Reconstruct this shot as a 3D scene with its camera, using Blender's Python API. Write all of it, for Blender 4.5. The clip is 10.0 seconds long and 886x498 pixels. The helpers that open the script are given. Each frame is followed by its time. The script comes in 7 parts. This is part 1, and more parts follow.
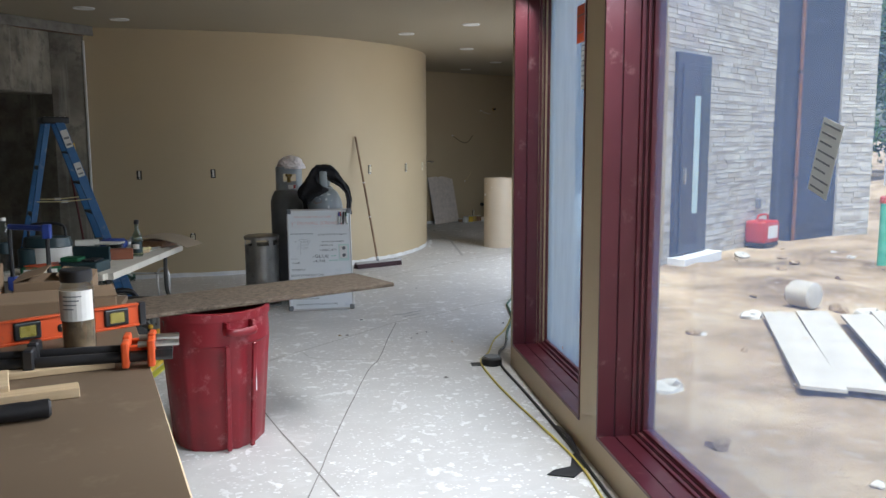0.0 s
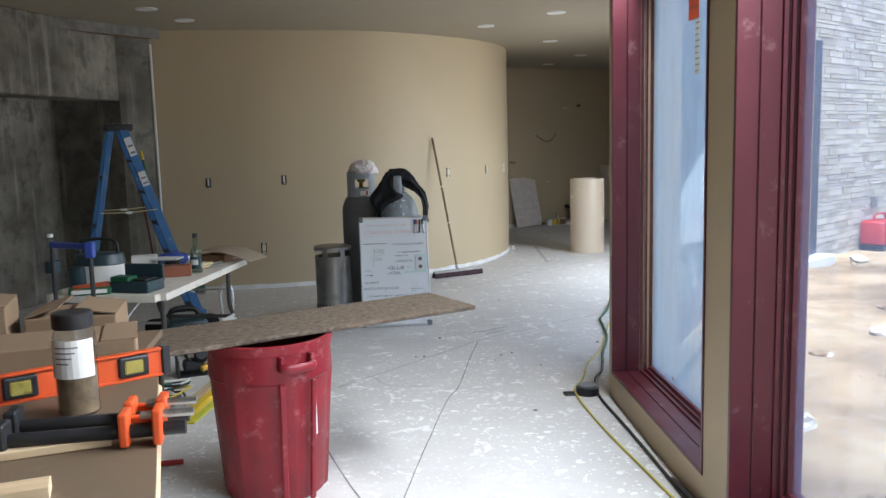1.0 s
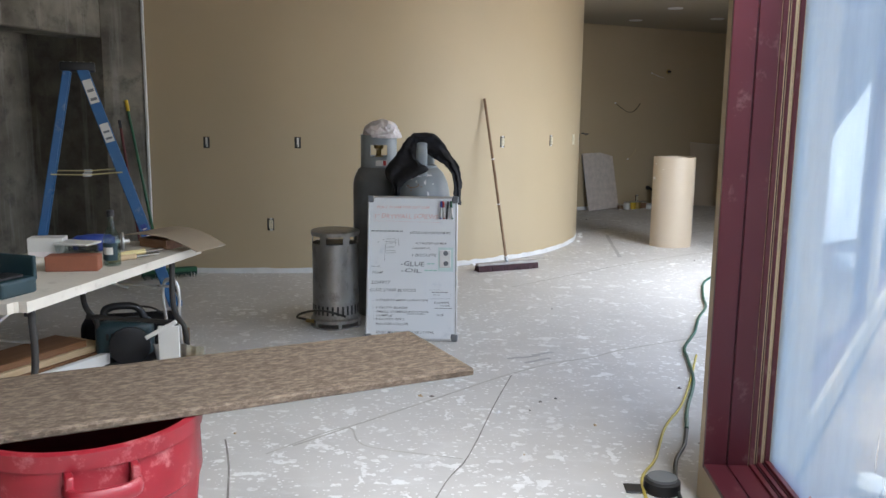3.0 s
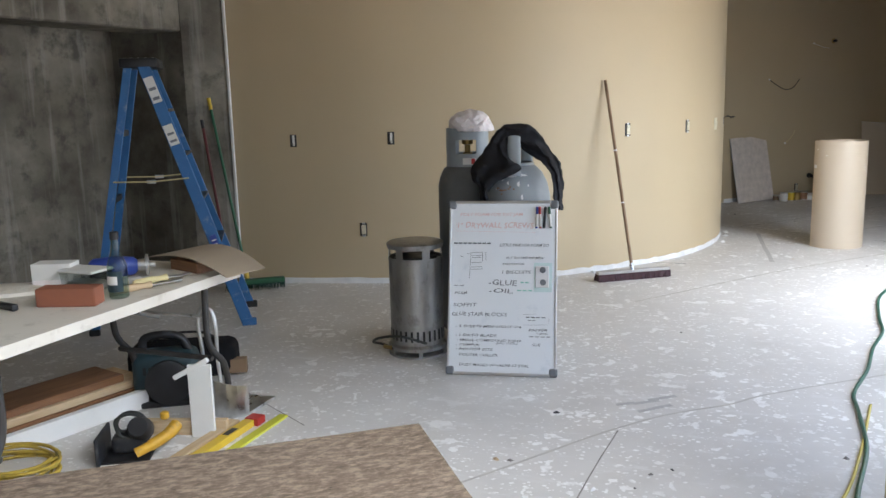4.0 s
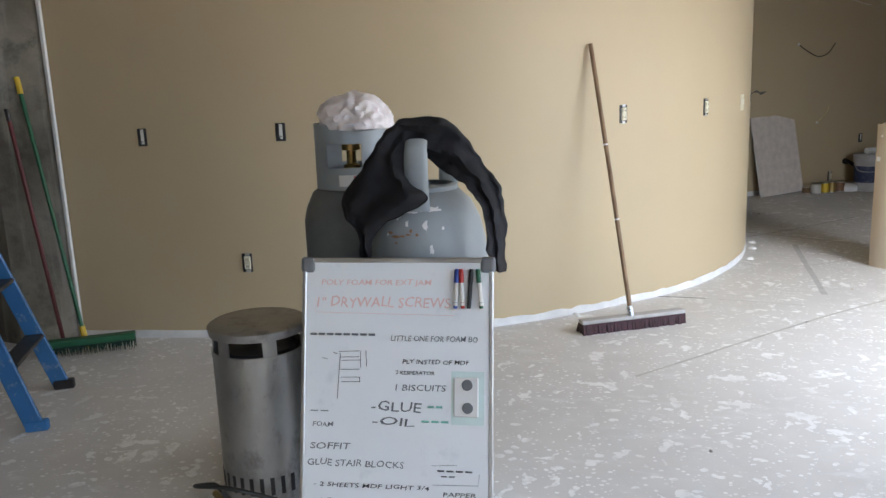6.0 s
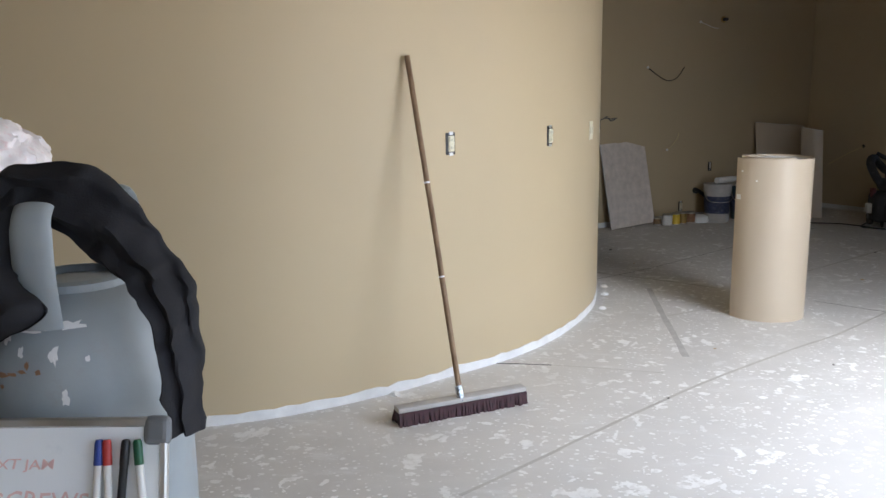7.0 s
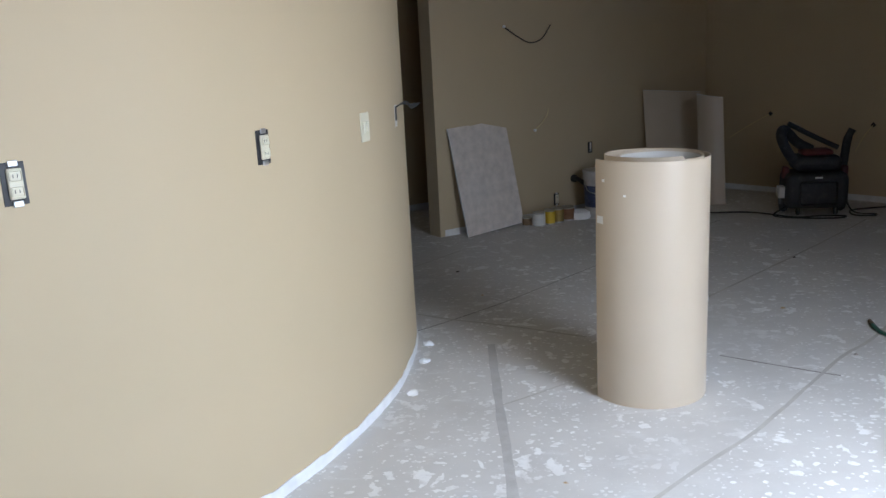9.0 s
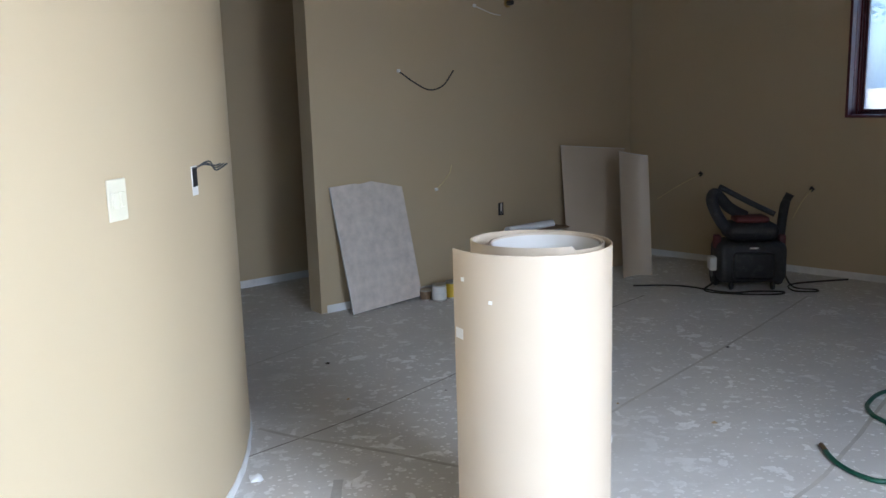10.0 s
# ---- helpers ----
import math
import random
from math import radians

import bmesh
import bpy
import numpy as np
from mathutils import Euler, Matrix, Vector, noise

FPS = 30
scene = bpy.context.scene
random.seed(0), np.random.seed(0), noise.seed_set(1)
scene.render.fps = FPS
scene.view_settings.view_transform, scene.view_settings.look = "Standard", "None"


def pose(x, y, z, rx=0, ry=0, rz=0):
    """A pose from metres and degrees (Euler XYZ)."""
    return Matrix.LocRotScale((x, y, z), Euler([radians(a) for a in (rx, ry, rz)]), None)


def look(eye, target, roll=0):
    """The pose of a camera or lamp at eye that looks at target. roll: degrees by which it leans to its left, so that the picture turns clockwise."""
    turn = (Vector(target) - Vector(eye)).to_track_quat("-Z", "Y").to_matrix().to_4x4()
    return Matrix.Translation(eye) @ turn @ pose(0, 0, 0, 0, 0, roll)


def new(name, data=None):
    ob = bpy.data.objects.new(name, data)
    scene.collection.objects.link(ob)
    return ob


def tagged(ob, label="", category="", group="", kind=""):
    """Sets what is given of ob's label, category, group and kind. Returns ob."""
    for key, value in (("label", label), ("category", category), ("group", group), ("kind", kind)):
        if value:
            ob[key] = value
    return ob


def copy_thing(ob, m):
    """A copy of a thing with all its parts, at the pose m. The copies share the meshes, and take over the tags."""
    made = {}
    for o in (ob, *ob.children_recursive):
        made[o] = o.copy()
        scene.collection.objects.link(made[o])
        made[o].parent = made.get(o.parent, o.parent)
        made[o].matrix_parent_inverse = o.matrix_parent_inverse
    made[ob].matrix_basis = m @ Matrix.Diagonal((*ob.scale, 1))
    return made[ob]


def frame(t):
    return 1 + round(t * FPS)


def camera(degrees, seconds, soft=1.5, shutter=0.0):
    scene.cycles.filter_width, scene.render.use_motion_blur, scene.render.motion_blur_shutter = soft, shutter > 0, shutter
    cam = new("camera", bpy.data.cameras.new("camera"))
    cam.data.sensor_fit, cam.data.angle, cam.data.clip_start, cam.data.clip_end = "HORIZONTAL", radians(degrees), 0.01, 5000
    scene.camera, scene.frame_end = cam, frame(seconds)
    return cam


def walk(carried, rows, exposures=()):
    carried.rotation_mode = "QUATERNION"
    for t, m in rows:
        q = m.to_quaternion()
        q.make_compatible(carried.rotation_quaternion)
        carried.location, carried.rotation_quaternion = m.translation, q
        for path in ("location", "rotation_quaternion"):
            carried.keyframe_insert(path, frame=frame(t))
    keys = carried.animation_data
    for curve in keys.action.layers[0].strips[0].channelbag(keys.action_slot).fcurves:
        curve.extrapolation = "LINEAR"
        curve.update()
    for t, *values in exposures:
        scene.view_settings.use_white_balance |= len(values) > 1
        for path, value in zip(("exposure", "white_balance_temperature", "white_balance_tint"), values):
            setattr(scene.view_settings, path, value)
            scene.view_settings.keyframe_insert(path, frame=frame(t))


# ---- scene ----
cam = camera(56.1, 10.0)
PATH = [
    (0, (-0.047, 0.228, 1.626), (0.225, 2.192, 1.362), -0.2),
    (0.5, (-0.042, 0.565, 1.616), (0.049, 2.544, 1.339), -1.4),
    (1, (0.006, 0.92, 1.621), (0.086, 2.901, 1.361), -1.5),
    (1.5, (0.05, 1.353, 1.614), (0.19, 3.331, 1.356), -0.8),
    (2, (0.136, 1.784, 1.588), (0.193, 3.762, 1.298), 0.7),
    (2.2, (0.189, 1.98, 1.607), (0.168, 3.952, 1.275), 1.1),
    (3.3, (0.439, 3.054, 1.495), (0.257, 5.019, 1.169), -0.0),
    (3.5, (0.497, 3.265, 1.49), (0.171, 5.194, 1.076), -0.7),
    (4, (0.6, 3.747, 1.52), (0.147, 5.663, 1.167), -1.5),
    (4.5, (0.607, 4.273, 1.541), (0.221, 6.208, 1.211), -0.5),
    (5, (0.618, 4.799, 1.533), (0.094, 6.688, 1.14), -2.7),
    (5.2, (0.602, 5.01, 1.53), (0.032, 6.887, 1.138), -3.0),
    (6.3, (0.592, 6.282, 1.501), (0.187, 8.195, 1.081), -2.7),
    (6.5, (0.623, 6.507, 1.504), (0.238, 8.423, 1.079), -3.4),
    (7, (0.729, 7.076, 1.499), (0.606, 9.035, 1.118), -0.8),
    (7.5, (0.915, 7.624, 1.476), (0.922, 9.59, 1.11), -2.5),
    (8, (1.087, 8.078, 1.481), (1.149, 10.042, 1.109), -2.8),
    (8.5, (1.275, 8.629, 1.492), (1.4, 10.59, 1.12), -2.3),
    (9, (1.519, 9.121, 1.49), (1.586, 11.067, 1.032), -3.0),
    (9.5, (1.738, 9.624, 1.482), (1.906, 11.582, 1.107), -1.4),
    (10, (1.994, 10.115, 1.464), (2.204, 12.072, 1.111), -1.7),
]
# the picture brightens as the bright windows leave the view
EXPOSURES = [(0, 1.1, 6200, 8), (1.0, 1.5, 6100, 8), (1.5, 1.35, 6100, 8.5), (2.2, 1.35, 6150, 9), (3.3, 1.8, 6300, 10), (5.0, 1.9, 6300, 10), (6.5, 1.8, 6300, 10.5), (7.0, 1.65, 6300, 11), (8.0, 1.4, 6000, 11), (8.6, 1.5, 5850, 10), (9.4, 2.0, 5600, 9.5), (10, 2.45, 5550, 9)]
walk(cam, [(t, look(eye, target, roll)) for t, eye, target, roll in PATH], EXPOSURES)
# strength of the lamps added in the windows to stand for sky light
LAMP_WALL, LAMP_NEAR, LAMP_FILM, LAMP_C, LAMP_TOP = 28.0, 6.0, 13.0, 14.0, 28.0

# ---- world, sun and lamps ----
world = bpy.data.worlds.new("world")
scene.world = world
world.use_nodes = True
wn = world.node_tree
sky = wn.nodes.new("ShaderNodeTexSky")
sky.sky_type, sky.sun_disc = "NISHITA", False
sky.sun_elevation, sky.sun_rotation = radians(70), radians(200)
sky.dust_density, sky.air_density = 3.0, 1.0
wn.nodes["Background"].inputs[1].default_value = 0.15
wn.links.new(sky.outputs[0], wn.nodes["Background"].inputs[0])
sun_data = bpy.data.lights.new("sun", "SUN")
sun_data.energy, sun_data.angle, sun_data.color = 2.8, radians(25), (1.0, 0.94, 0.85)
sun_ob = new("sun", sun_data)
sun_ob.matrix_world = look((15, -4, 40), (20, 10, 0))


def window_lamp(x, y, z, yaw, w, h, watts, down=36, spread=180):
    """An added area lamp in a window's opening, facing in, that stands for sky light."""
    d = bpy.data.lights.new("window_light", "AREA")
    d.shape, d.size, d.size_y, d.energy, d.color = "RECTANGLE", w, h, watts, (0.95, 0.97, 1.0)
    d.spread = radians(spread)
    o = new("window_light", d)
    o.matrix_world = pose(x, y, z, 90 - down, 0, yaw)
    return o


# ---- materials ----
def material(name, rough=0.6, metal=0.0, spec=0.5):
    m = bpy.data.materials.new(name)
    m.use_nodes = True
    b = m.node_tree.nodes["Principled BSDF"]
    b.inputs["Roughness"].default_value = rough
    b.inputs["Metallic"].default_value = metal
    b.inputs["Specular IOR Level"].default_value = spec
    return m, m.node_tree, b


def nd(nt, kind, **vals):
    n = nt.nodes.new(kind)
    for k, v in vals.items():
        n.inputs[k.replace("_", " ")].default_value = v
    return n


def coords(nt, scale=(1, 1, 1), rot=(0, 0, 0)):
    tc = nt.nodes.new("ShaderNodeTexCoord")
    mp = nt.nodes.new("ShaderNodeMapping")
    mp.inputs["Scale"].default_value = scale
    mp.inputs["Rotation"].default_value = rot
    nt.links.new(tc.outputs["Object"], mp.inputs["Vector"])
    return mp.outputs[0]


def tex_noise(nt, vec, scale, detail=5.0, rough=0.55):
    n = nd(nt, "ShaderNodeTexNoise", Scale=scale, Detail=detail, Roughness=rough)
    nt.links.new(vec, n.inputs["Vector"])
    return n.outputs["Fac"]


def ramp(nt, fac, stops):
    r = nt.nodes.new("ShaderNodeValToRGB")
    e = r.color_ramp.elements
    while len(e) < len(stops):
        e.new(0.5)
    for el, (p, c) in zip(e, stops):
        el.position = p
        el.color = (*c, 1) if len(c) == 3 else c
    nt.links.new(fac, r.inputs[0])
    return r.outputs[0]


def mixc(nt, fac, a, b):
    m = nt.nodes.new("ShaderNodeMix")
    m.data_type = "RGBA"
    for sock, v in ((m.inputs[0], fac), (m.inputs[6], a), (m.inputs[7], b)):
        if hasattr(v, "is_output"):
            nt.links.new(v, sock)
        elif isinstance(v, tuple):
            sock.default_value = (*v, 1)
        else:
            sock.default_value = v
    return m.outputs[2]


def mth(nt, op, a, b=0.0):
    m = nt.nodes.new("ShaderNodeMath")
    m.operation = op
    for sock, v in ((m.inputs[0], a), (m.inputs[1], b)):
        if hasattr(v, "is_output"):
            nt.links.new(v, sock)
        else:
            sock.default_value = v
    return m.outputs[0]


def bump(nt, bsdf, height, strength, dist=0.002):
    b = nd(nt, "ShaderNodeBump", Strength=strength, Distance=dist)
    nt.links.new(height, b.inputs["Height"])
    nt.links.new(b.outputs[0], bsdf.inputs["Normal"])


def mat(name, col, rough=0.6, metal=0.0, vary=0.12, scale=6.0, fine=60.0, relief=0.15, dirt=None, dirt_amt=0.5, spec=0.5, stretch=(1, 1, 1)):
    """A surface of one colour with broad and fine unevenness, optional dirt of another colour, and relief."""
    m, nt, b = material(name, rough, metal, spec)
    v = coords(nt, stretch)
    n1, n2 = tex_noise(nt, v, scale), tex_noise(nt, v, fine, 3.0)
    lo = tuple(max(0.0, c * (1 - vary)) for c in col)
    hi = tuple(min(1.0, c * (1 + vary)) for c in col)
    c = ramp(nt, n1, [(0.3, lo), (0.7, hi)])
    c2 = mixc(nt, mth(nt, "MULTIPLY", n2, 0.25), c, lo)
    if dirt:
        f = ramp(nt, tex_noise(nt, v, scale * 2.3, 8.0, 0.7), [(0.62 - 0.25 * dirt_amt, (0, 0, 0)), (0.75, (1, 1, 1))])
        c2 = mixc(nt, mth(nt, "MULTIPLY", f, 0.85), c2, dirt)
    nt.links.new(c2, b.inputs["Base Color"])
    dr_ = min(0.1, vary * 0.8)
    r = ramp(nt, n1, [(0.3, (max(0, rough - dr_),) * 3), (0.7, (min(1, rough + dr_),) * 3)])
    nt.links.new(r, b.inputs["Roughness"])
    if relief:
        bump(nt, b, n2, relief)
    return m


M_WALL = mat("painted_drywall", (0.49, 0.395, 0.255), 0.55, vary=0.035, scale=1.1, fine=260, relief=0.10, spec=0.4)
# the walls' tan, darkened so the colour carries the ceiling's shade
M_CEIL = mat("shade_toned_ceiling", (0.36, 0.31, 0.225), 0.7, vary=0.03, scale=0.9, fine=240, relief=0.1, spec=0.3)
M_RAWEDGE = mat("unpainted_plaster", (0.72, 0.72, 0.71), 0.85, vary=0.12, scale=9, fine=80, relief=0.5)
M_MAROON = mat("maroon_clad_paint", (0.092, 0.016, 0.022), 0.36, vary=0.10, scale=3, fine=120, relief=0.03, dirt=(0.30, 0.17, 0.16), dirt_amt=0.12)
M_MAROON_D = mat("dark_maroon_seal", (0.040, 0.010, 0.014), 0.5, vary=0.1, scale=4)
M_WHITE = mat("white_paint", (0.74, 0.74, 0.72), 0.5, vary=0.05, scale=5)
M_BLACK = mat("black_plastic", (0.016, 0.016, 0.018), 0.45, vary=0.3, scale=12, fine=90)
M_STEEL = mat("bare_steel", (0.52, 0.52, 0.50), 0.36, metal=1.0, vary=0.2, scale=7, fine=120, dirt=(0.25, 0.22, 0.19), dirt_amt=0.25)
M_GALV = mat("galvanised_steel", (0.60, 0.61, 0.61), 0.34, metal=1.0, vary=0.25, scale=14, fine=60)


def concrete_material():
    m, nt, b = material("formed_concrete", 0.9, spec=0.2)
    v = coords(nt)
    big, mid, fine = tex_noise(nt, v, 1.3, 6, 0.6), tex_noise(nt, v, 5.5, 8, 0.65), tex_noise(nt, v, 70, 4)
    c = ramp(nt, big, [(0.30, (0.085, 0.076, 0.060)), (0.5, (0.195, 0.178, 0.145)), (0.70, (0.34, 0.315, 0.26))])
    c = mixc(nt, ramp(nt, mid, [(0.50, (0, 0, 0)), (0.66, (0.8, 0.8, 0.8))]), c, (0.085, 0.078, 0.066))
    streak = tex_noise(nt, coords(nt, (5, 5, 0.35)), 2.0, 6, 0.6)
    c = mixc(nt, ramp(nt, streak, [(0.55, (0, 0, 0)), (0.72, (0.55, 0.55, 0.55))]), c, (0.40, 0.385, 0.355))
    nt.links.new(c, b.inputs["Base Color"])
    bump(nt, b, mth(nt, "ADD", mid, mth(nt, "MULTIPLY", fine, 0.5)), 0.6, 0.006)
    return m


M_CONC = concrete_material()


def floor_material():
    """Grey floor-protection board, dusty, with drips and trodden smears of white joint compound."""
    m, nt, b = material("dusty_floor_board", 0.6, spec=0.5)
    v = coords(nt)
    big, mid, fine = tex_noise(nt, v, 0.55, 5, 0.6), tex_noise(nt, v, 4.0, 7, 0.65), tex_noise(nt, v, 120, 3)
    c = ramp(nt, mid, [(0.25, (0.52, 0.50, 0.475)), (0.75, (0.64, 0.62, 0.59))])
    dust = ramp(nt, big, [(0.40, (0, 0, 0)), (0.68, (0.7, 0.7, 0.7))])
    c = mixc(nt, dust, c, (0.68, 0.66, 0.63))
    warp = nd(nt, "ShaderNodeTexNoise", Scale=7.0, Detail=4.0, Roughness=0.6)
    nt.links.new(v, warp.inputs["Vector"])

    def splats(scale, warp_amt, size, rot, stretch, keep):
        mp = nt.nodes.new("ShaderNodeMapping")
        mp.inputs["Scale"].default_value = stretch
        mp.inputs["Rotation"].default_value = (0, 0, rot)
        vm = nt.nodes.new("ShaderNodeVectorMath")
        vm.operation = "MULTIPLY_ADD"
        nt.links.new(warp.outputs["Color"], vm.inputs[0])
        vm.inputs[1].default_value = (warp_amt,) * 3
        nt.links.new(v, vm.inputs[2])
        nt.links.new(vm.outputs[0], mp.inputs["Vector"])
        vo = nt.nodes.new("ShaderNodeTexVoronoi")
        vo.voronoi_dimensions = "2D"
        vo.inputs["Scale"].default_value = scale
        vo.inputs["Randomness"].default_value = 1.0
        nt.links.new(mp.outputs[0], vo.inputs["Vector"])
        sep = nt.nodes.new("ShaderNodeSeparateColor")
        nt.links.new(vo.outputs["Color"], sep.inputs[0])
        r = mth(nt, "MULTIPLY", mth(nt, "POWER", sep.outputs[0], keep), size)
        d = mth(nt, "SUBTRACT", r, vo.outputs["Distance"])
        return ramp(nt, mth(nt, "MULTIPLY", d, 9.0), [(0.0, (0, 0, 0)), (0.28, (1, 1, 1))])

    a = splats(15.0, 0.10, 0.40, 0.4, (1, 1.3, 1), 5.0)
    tiny = splats(38.0, 0.03, 0.42, 0.9, (1, 1.1, 1), 4.5)
    s2 = splats(3.1, 0.36, 0.28, 1.1, (1.0, 2.2, 1), 4.6)
    s3 = splats(6.5, 0.22, 0.36, -0.5, (2.1, 0.8, 1), 5.6)
    allm = mth(nt, "MAXIMUM", mth(nt, "MAXIMUM", a, tiny), mth(nt, "MAXIMUM", s2, s3))
    # the flecks lie in drifts, thick here and nearly none there
    drift = ramp(nt, tex_noise(nt, v, 1.1, 4, 0.6), [(0.34, (0.25, 0.25, 0.25)), (0.56, (1, 1, 1))])
    allm = mth(nt, "MULTIPLY", allm, drift)
    # scuffed smears
    sc = tex_noise(nt, coords(nt, (1.2, 3.2, 1), (0, 0, 0.5)), 3.0, 9, 0.72)
    scuff = ramp(nt, sc, [(0.55, (0, 0, 0)), (0.66, (0.55, 0.55, 0.55))])
    c = mixc(nt, scuff, c, (0.74, 0.735, 0.72))
    worn = ramp(nt, tex_noise(nt, v, 26, 4), [(0.33, (0.25, 0.25, 0.25)), (0.52, (1, 1, 1))])
    c = mixc(nt, mth(nt, "MULTIPLY", mth(nt, "MULTIPLY", allm, worn), 0.95), c, (0.88, 0.875, 0.86))
    nt.links.new(c, b.inputs["Base Color"])
    rr = ramp(nt, mid, [(0.3, (0.44,) * 3), (0.7, (0.66,) * 3)])
    nt.links.new(rr, b.inputs["Roughness"])
    bump(nt, b, mth(nt, "ADD", mth(nt, "MULTIPLY", allm, 1.0), mth(nt, "MULTIPLY", fine, 0.15)), 0.35, 0.002)
    return m


M_FLOOR = floor_material()


def glass_material(name="dusty_glass", lo=0.08, hi=0.14, tint=(0.46, 0.60, 0.95)):
    """A dusty window pane: clear, with a mirror gloss and a film of dust and smears."""
    m = bpy.data.materials.new(name)
    m.use_nodes = True
    nt = m.node_tree
    nt.nodes.remove(nt.nodes["Principled BSDF"])
    out = nt.nodes["Material Output"]
    tr = nt.nodes.new("ShaderNodeBsdfTransparent")
    tr.inputs[0].default_value = (0.90, 0.95, 0.97, 1)
    gl = nd(nt, "ShaderNodeBsdfGlossy", Roughness=0.02)
    fr = nd(nt, "ShaderNodeLayerWeight", Blend=0.5)
    mx = nt.nodes.new("ShaderNodeMixShader")
    nt.links.new(mth(nt, "ADD", mth(nt, "MULTIPLY", mth(nt, "POWER", fr.outputs["Facing"], 5.0), 0.7), 0.03), mx.inputs[0])
    nt.links.new(tr.outputs[0], mx.inputs[1])
    nt.links.new(gl.outputs[0], mx.inputs[2])
    du = nt.nodes.new("ShaderNodeBsdfTranslucent")
    du.inputs[0].default_value = (*tint, 1)
    film = tex_noise(nt, coords(nt, (1.5, 1.5, 0.35)), 3.0, 6, 0.6)
    f = ramp(nt, film, [(0.3, (lo,) * 3), (0.75, (hi,) * 3)])
    m2 = nt.nodes.new("ShaderNodeMixShader")
    nt.links.new(f, m2.inputs[0])
    nt.links.new(mx.outputs[0], m2.inputs[1])
    nt.links.new(du.outputs[0], m2.inputs[2])
    nt.links.new(m2.outputs[0], out.inputs[0])
    return m


M_GLASS = glass_material()
M_GLASSFILM = glass_material("filmed_glass", 0.36, 0.60, (0.40, 0.53, 0.66))


# ---- mesh helpers ----
def link_mesh(name, bm, material_=None, smooth=False):
    bmesh.ops.recalc_face_normals(bm, faces=bm.faces[:])
    me = bpy.data.meshes.new(name)
    bm.to_mesh(me)
    bm.free()
    if material_:
        me.materials.append(material_)
    if smooth:
        me.shade_smooth()
        try:
            me.set_sharp_from_angle(angle=radians(38))
        except AttributeError:
            pass
    return new(name, me)


def part(name, bm, material_, parent, label="", smooth=False):
    o = link_mesh(name, bm, material_, smooth)
    o.parent = parent
    if label:
        o["label"] = label
    return o


def thing(name, label, category, m=None, group="", kind=""):
    """An Empty at the base of a thing, to which its parts are tied."""
    o = new(name)
    o.empty_display_size = 0.05
    tagged(o, label, category, group, kind)
    if m is not None:
        o.matrix_basis = m
    return o


def solid(name, bm, material_, label, category, m=None, group="", kind="", smooth=False):
    """A thing that is one mesh."""
    o = link_mesh(name, bm, material_, smooth)
    tagged(o, label, category, group, kind)
    if m is not None:
        o.matrix_basis = m
    return o


def box(x0, x1, y0, y1, z0, z1, bevel=0.0, seg=2, bm=None, m=None):
    out = bm or bmesh.new()
    t = bmesh.new()
    vs = [t.verts.new((x, y, z)) for z in (z0, z1) for x, y in ((x0, y0), (x1, y0), (x1, y1), (x0, y1))]
    for f in ((0, 3, 2, 1), (4, 5, 6, 7), (0, 1, 5, 4), (1, 2, 6, 5), (2, 3, 7, 6), (3, 0, 4, 7)):
        t.faces.new([vs[i] for i in f])
    if bevel:
        bmesh.ops.bevel(t, geom=t.edges[:], offset=bevel, segments=seg, profile=0.5, affect="EDGES")
    if m is not None:
        t.transform(m)
    return merge(out, t)


def merge(out, t):
    idx = {v: out.verts.new(v.co) for v in t.verts}
    for f in t.faces:
        try:
            out.faces.new([idx[v] for v in f.verts])
        except ValueError:
            pass
    t.free()
    return out


def lathe(profile, n=32, bm=None, m=None, cap=True):
    """A turned form round z from (radius, height) pairs."""
    out = bm or bmesh.new()
    t = bmesh.new()
    rings = []
    for r, z in profile:
        rings.append([t.verts.new((r * math.cos(a), r * math.sin(a), z)) for a in (2 * math.pi * i / n for i in range(n))])
    for a, b in zip(rings, rings[1:]):
        for i in range(n):
            t.faces.new((a[i], a[(i + 1) % n], b[(i + 1) % n], b[i]))
    if cap:
        t.faces.new(rings[0][::-1])
        t.faces.new(rings[-1])
    if m is not None:
        t.transform(m)
    return merge(out, t)


def smooth_path(pts, steps=8):
    """Catmull-Rom through the points."""
    p = [Vector(q) for q in pts]
    if len(p) < 3:
        return p
    p = [2 * p[0] - p[1], *p, 2 * p[-1] - p[-2]]
    out = []
    for i in range(1, len(p) - 2):
        for k in range(steps):
            t = k / steps
            a, b, c, d = p[i - 1], p[i], p[i + 1], p[i + 2]
            out.append(0.5 * (2 * b + (c - a) * t + (2 * a - 5 * b + 4 * c - d) * t * t + (3 * b - a - 3 * c + d) * t ** 3))
    out.append(p[-2])
    return out


